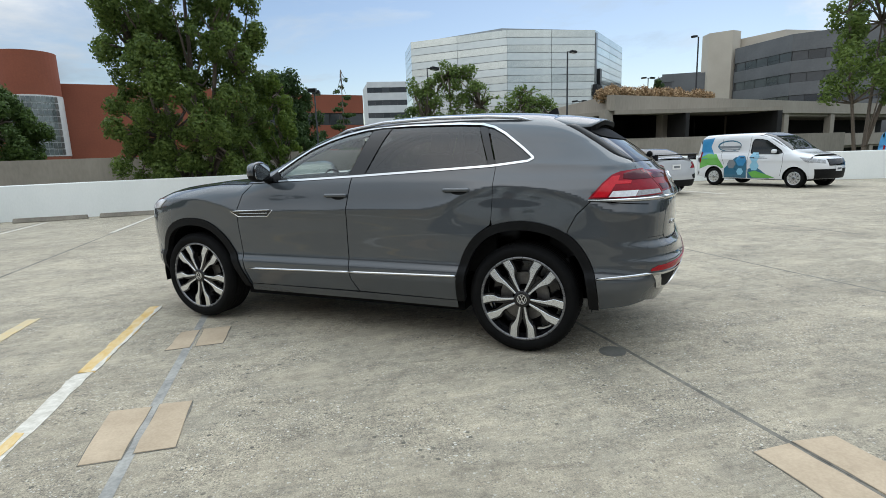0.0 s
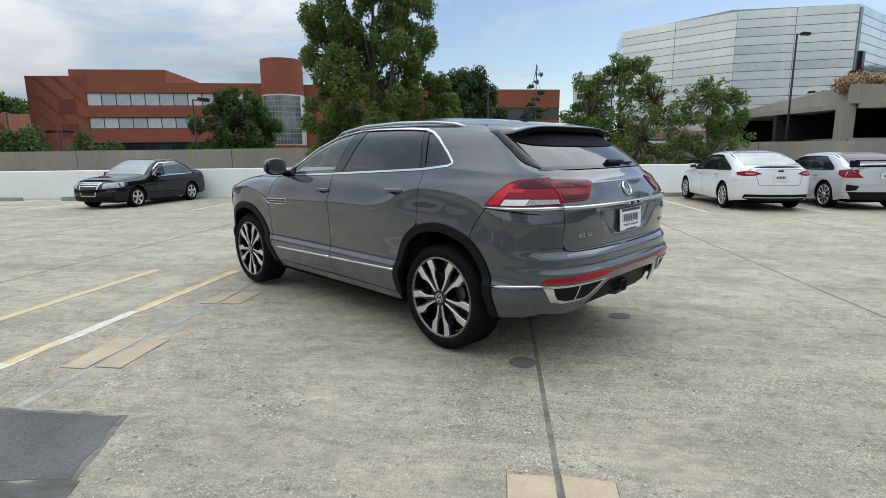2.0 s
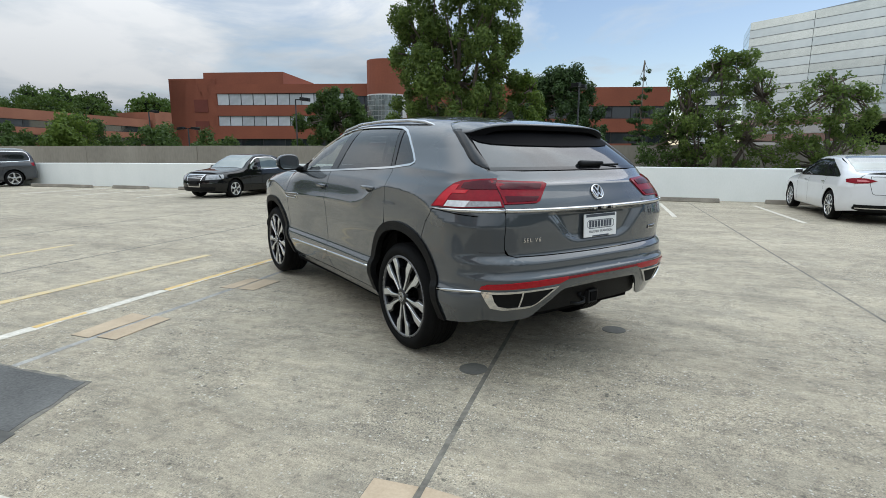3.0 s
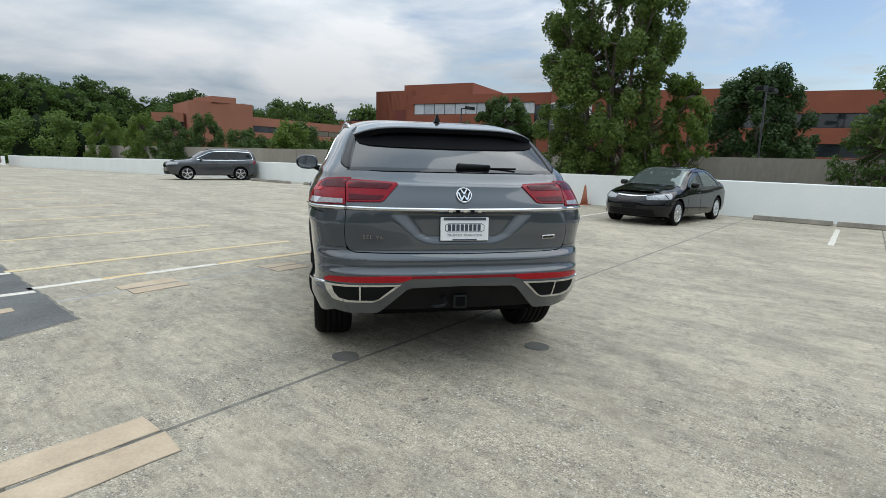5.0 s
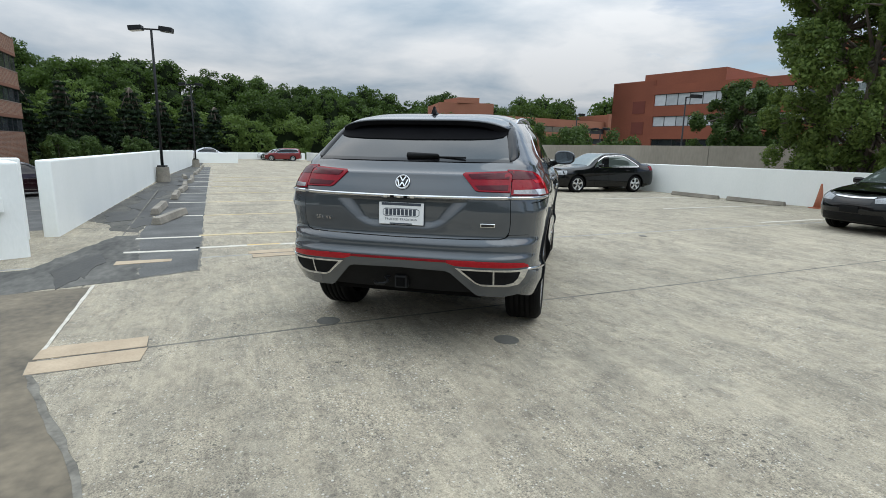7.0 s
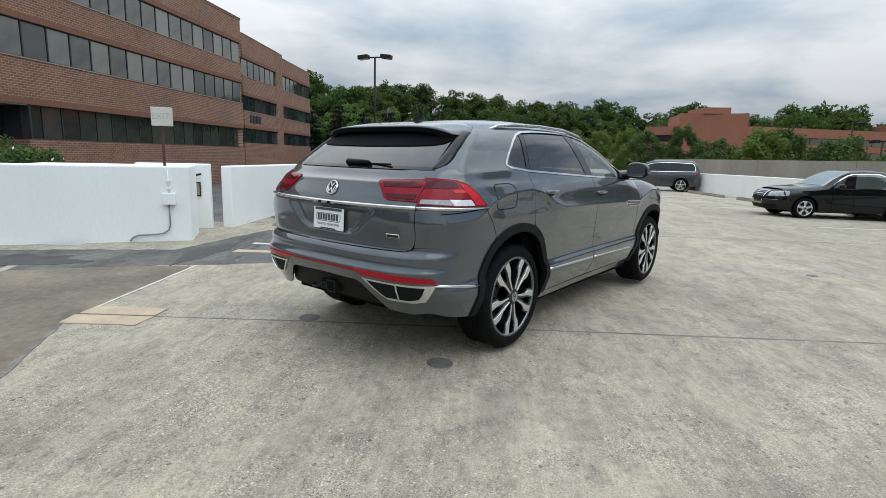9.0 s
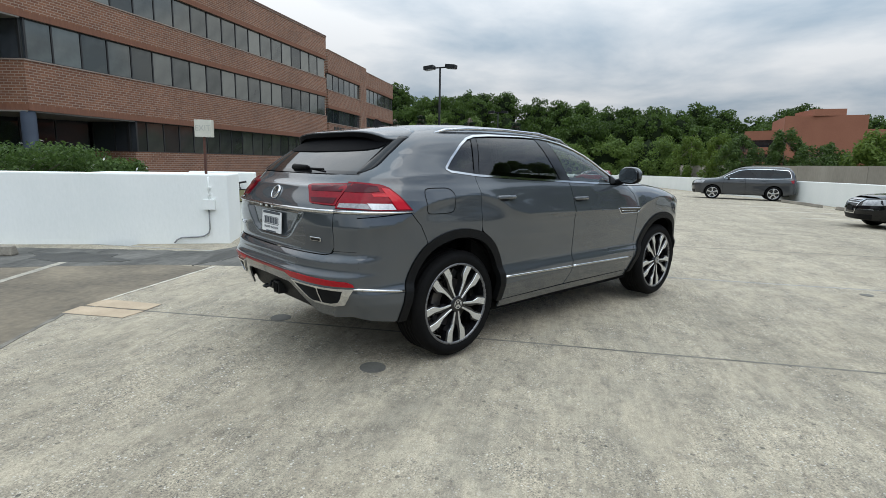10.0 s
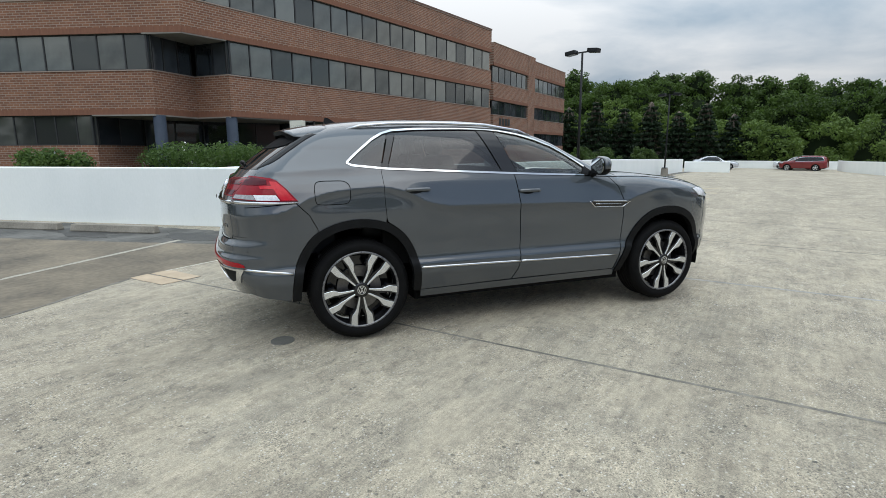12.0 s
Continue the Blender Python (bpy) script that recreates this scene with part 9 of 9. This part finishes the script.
for k, (x, y, h) in enumerate(((-31.0, 24.5, 7.6), (-37.5, 24.0, 7.2), (-43.5, 20.5, 8.0), (-50.0, 20.5, 8.4), (-25.0, 25.5, 6.8), (-21.5, 26.5, 6.2), (-57.0, 19.5, 8.6), (-34.5, 28, 7.8), (-47, 25, 8.8))):
    tree("young_tree", x, y, LOW, "light green young tree behind the parapet", [[(0, 0, 0), (0, 0, 4.5), (0.1, 0, h)]], oval_crown(100 + k, 60, 2.3, 1.9, 3.4, h + 0.8, 0.5, 0.7), 14000, 0.095, LEAF_LIGHT if k % 3 == 0 else LEAF_MID, 110 + k, 0.09)

# dark spruces beyond the end of the south parapet, with lighter bushes before them
LEAF_SPRUCE = leaf_mat("leaf_spruce", (0.005, 0.014, 0.006), (0.026, 0.050, 0.020))


def spruce_crown(seed, h, w):
    """Whorls of drooping boughs that shorten towards the tip."""
    q = random.Random(seed)
    out = []
    z = 1.2
    while z < h - 0.4:
        r = w * (1 - z / h) ** 0.8 + 0.15
        n = 9 if r > 1.2 else 6
        a0 = q.uniform(0, 6.28)
        for i in range(n):
            a = a0 + 6.283 * i / n + q.uniform(-0.25, 0.25)
            for f in (0.35, 0.68, 0.95):
                d = r * f * q.uniform(0.85, 1.1)
                s = (0.22 + 0.30 * r / w) * q.uniform(0.8, 1.2)
                out.append(((d * math.cos(a), d * math.sin(a), z - 0.30 * d + q.uniform(-0.12, 0.12)), (s * 1.25, s * 1.25, s * 0.42)))
        z += 0.52 + 0.25 * r / w
    return out


for k, (az, d, h, w) in enumerate(((181.6, 77, 11.3, 3.2), (183.9, 73, 12.4, 3.7), (186.4, 76, 11.8, 3.5), (188.9, 72, 12.8, 4.0), (191.6, 75, 12.3, 3.8), (194.3, 71, 12.9, 4.0), (197.2, 74, 12.6, 3.8))):
    x, y = 4 + d * math.cos(radians(az)), 4 + d * math.sin(radians(az))
    tree("spruce", x, y, LOW, "tall dark spruce at the edge of the woods", [[(0, 0, 0), (0, 0, h * 0.5), (0, 0, h - 0.3)]], spruce_crown(300 + k, h, w), 15000, 0.20, LEAF_SPRUCE, 320 + k, 0.2)
for k, (az, d, h, w) in enumerate(((195.2, 58, 6.5, 2.2), (193.0, 61, 6.3, 2.1), (189.0, 62, 6.4, 1.9))):
    x, y = 4 + d * math.cos(radians(az)), 4 + d * math.sin(radians(az))
    tree("young_tree", x, y, LOW, "small green tree in front of the dark spruces", [[(0, 0, 0), (0, 0, 4.0), (0.1, 0, h - 0.6)]], oval_crown(340 + k, 90, w, w, 3.0, h, 0.36, 0.8), 10000, 0.10, LEAF_MID, 350 + k, 0.09)

# far woods: crowns in rows on rising ground
rng = np.random.default_rng(77)
rr = random.Random(7)
SKYLINE = pchip([(112, 8.0), (150, 8.5), (157, 8.8), (168, 9.6), (176, 10.0), (181, 10.4), (187, 11.8), (193, 12.0), (212, 12.6)])


def wood_crown(lobes, x, y, top, w, h):
    """One rounded crown: flat leafy boughs stepped over a dome, with shade between them."""
    n = 46
    for i in range(n):
        f = (i + 0.5) / n
        e = math.asin(max(-1.0, 1 - 1.55 * f))
        a = i * 2.4 + rr.uniform(-0.5, 0.5)
        k = rr.uniform(0.62, 1.0)
        r = w * rr.uniform(0.14, 0.30)
        lobes.append(((x + w * k * math.cos(a) * math.cos(e), y + w * k * math.sin(a) * math.cos(e), top - h + h * k * math.sin(e)), (r * 1.15, r * 1.15, r * rr.uniform(0.6, 1.0))))
    for i in range(9):
        a, k = rr.uniform(0, 6.283), rr.uniform(0.5, 0.95)
        r = w * rr.uniform(0.25, 0.4)
        lobes.append(((x + w * k * math.cos(a), y + w * k * math.sin(a), top - h * rr.uniform(1.5, 2.6)), (r, r, r * 0.6)))


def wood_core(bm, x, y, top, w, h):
    """A lumpy solid added inside a crown; its near-black colour stands in for shade."""
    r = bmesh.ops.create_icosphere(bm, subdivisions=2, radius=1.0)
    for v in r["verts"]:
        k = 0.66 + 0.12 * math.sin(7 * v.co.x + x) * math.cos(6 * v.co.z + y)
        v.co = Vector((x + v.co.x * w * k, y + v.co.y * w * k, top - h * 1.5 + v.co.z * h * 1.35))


WOOD_DARK = leaf_mat("leaf_woods", (0.008, 0.022, 0.005), (0.080, 0.135, 0.026), 0.11, 0.95)
WOOD_LIGHT = leaf_mat("leaf_woods_edge", (0.020, 0.048, 0.010), (0.150, 0.225, 0.050), 0.16, 0.9)
# near black: the shade inside the crowns put into a colour
CROWN_SHADE = mat("crown_shade", (0.006, 0.011, 0.004), (0.014, 0.022, 0.008), 0.5, 0.95, spec=0.1)
for nm, rows, leaf, label, count in (("woods", ((95, 0.3), (88, -1.2)), WOOD_DARK, "dense dark green deciduous woods on rising ground", 300000), ("woods", ((81, -4.2),), WOOD_LIGHT, "lighter green young trees at the edge of the woods", 130000)):
    lobes, core = [], bmesh.new()
    for d0, drop in rows:
        a = 145.0
        while a < 212:
            d = d0 + rr.uniform(-3, 3)
            x, y = 4 + d * math.cos(radians(a)), 4 + d * math.sin(radians(a))
            w = rr.uniform(2.4, 4.8)
            top = 1.6 + (float(SKYLINE(a)) - 1.6 + drop + rr.uniform(-1.6, 0.8)) * d / 80
            h = w * rr.uniform(0.85, 1.3)
            wood_crown(lobes, x, y, top, w, h)
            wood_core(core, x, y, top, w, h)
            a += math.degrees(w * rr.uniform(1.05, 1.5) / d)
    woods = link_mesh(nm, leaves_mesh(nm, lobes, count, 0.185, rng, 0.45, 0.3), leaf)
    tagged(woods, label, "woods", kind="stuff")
    tagged(part("woods_understorey", core, CROWN_SHADE), "near-black cores standing in for the shade inside the woods", "woods", kind="stuff")
lobes, core = [], bmesh.new()
for k in range(46):
    a = rr.uniform(116, 148)
    d = rr.uniform(100, 125)
    w = rr.uniform(3.2, 5.0)
    x, y, top = 3 + d * math.cos(radians(a)), 3 + d * math.sin(radians(a)), 9.4 + rr.uniform(-1.5, 1.5)
    wood_crown(lobes, x, y, top, w, w * 0.9)
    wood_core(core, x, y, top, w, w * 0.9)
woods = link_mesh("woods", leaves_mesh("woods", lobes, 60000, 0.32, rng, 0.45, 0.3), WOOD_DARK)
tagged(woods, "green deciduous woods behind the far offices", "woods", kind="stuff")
tagged(part("woods_understorey", core, CROWN_SHADE), "near-black cores standing in for the shade inside the far woods", "woods", kind="stuff")
# trees to the east and south-east, seen as reflections in the car's paint
lobes, core = [], bmesh.new()
a = 262.0
while a < 388:
    d, w = 62 + rr.uniform(-5, 5), rr.uniform(3.0, 5.0)
    x, y, top = 4 + d * math.cos(radians(a)), 2 + d * math.sin(radians(a)), 8.5 + rr.uniform(-2.0, 2.5)
    wood_crown(lobes, x, y, top, w, w * 1.2)
    wood_core(core, x, y, top, w, w * 1.5)
    a += math.degrees(w * rr.uniform(1.1, 1.6) / d)
woods = link_mesh("woods", leaves_mesh("woods", lobes, 40000, 0.36, rng, 0.45, 0.3), WOOD_DARK)
tagged(woods, "green deciduous trees beyond the east parapet", "woods", kind="stuff")
tagged(part("woods_understorey", core, CROWN_SHADE), "near-black cores standing in for the shade inside the eastern trees", "woods", kind="stuff")
# bank behind the crowns; near-black colour puts shade into the gaps between them
bm = bmesh.new()
prism(bm, [(-95, -52), (-82, -40), (-84, 10), (-80, 30), (-74, 56), (-120, 90), (-140, -52)], LOW, 2.2)
tagged(part("hillside", bm, mat("shaded_bank", (0.008, 0.012, 0.005), (0.02, 0.025, 0.01), 0.3, 0.95)), "wooded bank coloured near black as the shade between the trees", "hillside", kind="structure")

# flowering bushes behind the south wall
for k, (x, y, rx, z1) in enumerate(((-5.9, -9.3, 2.3, 1.85), (1.2, -11.8, 1.5, 1.5), (-5.6, -6.0, 0.8, 1.4), (0.05, -7.7, 0.85, 1.62))):
    lob = [((rx * rr.uniform(-0.8, 0.8), rx * rr.uniform(-0.8, 0.8), 5 + z1 - 0.35 - rr.uniform(0, 1.0)), (0.36 * rx, 0.36 * rx, 0.34)) for _ in range(26)]
    b = tree("flowering_bush", x, y, LOW, "green bush with scattered white flowers behind the wall", [[(0, 0, 0), (0.1, 0, 3), (0, 0, 5.5)], [(0, 0, 2), (0.5, 0.2, 4.5), (0.6, 0.2, 5.6)]], lob, 15000, 0.05, LEAF_BUSH, 200 + k, 0.06, "bush")
    link_mesh("flowers", leaves_mesh("flowers", lob, 110, 0.042, np.random.default_rng(300 + k), 0.85), mat("white_petal", (0.62, 0.62, 0.58), (0.8, 0.8, 0.76), 5, 0.7), b)["kind"] = "stuff"

# dry ornamental grass on the garage roof edge
lob = [((0.6 + 12.6 * i / 30, 1.0 + rr.uniform(-0.3, 0.3), 5.3 + rr.uniform(-0.1, 0.2)), (0.6, 0.6, 0.55)) for i in range(31)]
gr = link_mesh("dry_grass", leaves_mesh("dry_grass", lob, 17000, 0.085, rng, 0.3), STRAW, m=along(gpt(-0.4), gpt(1)))
tagged(gr, "tufts of dry straw-coloured grass on the garage roof", "grass", kind="stuff")
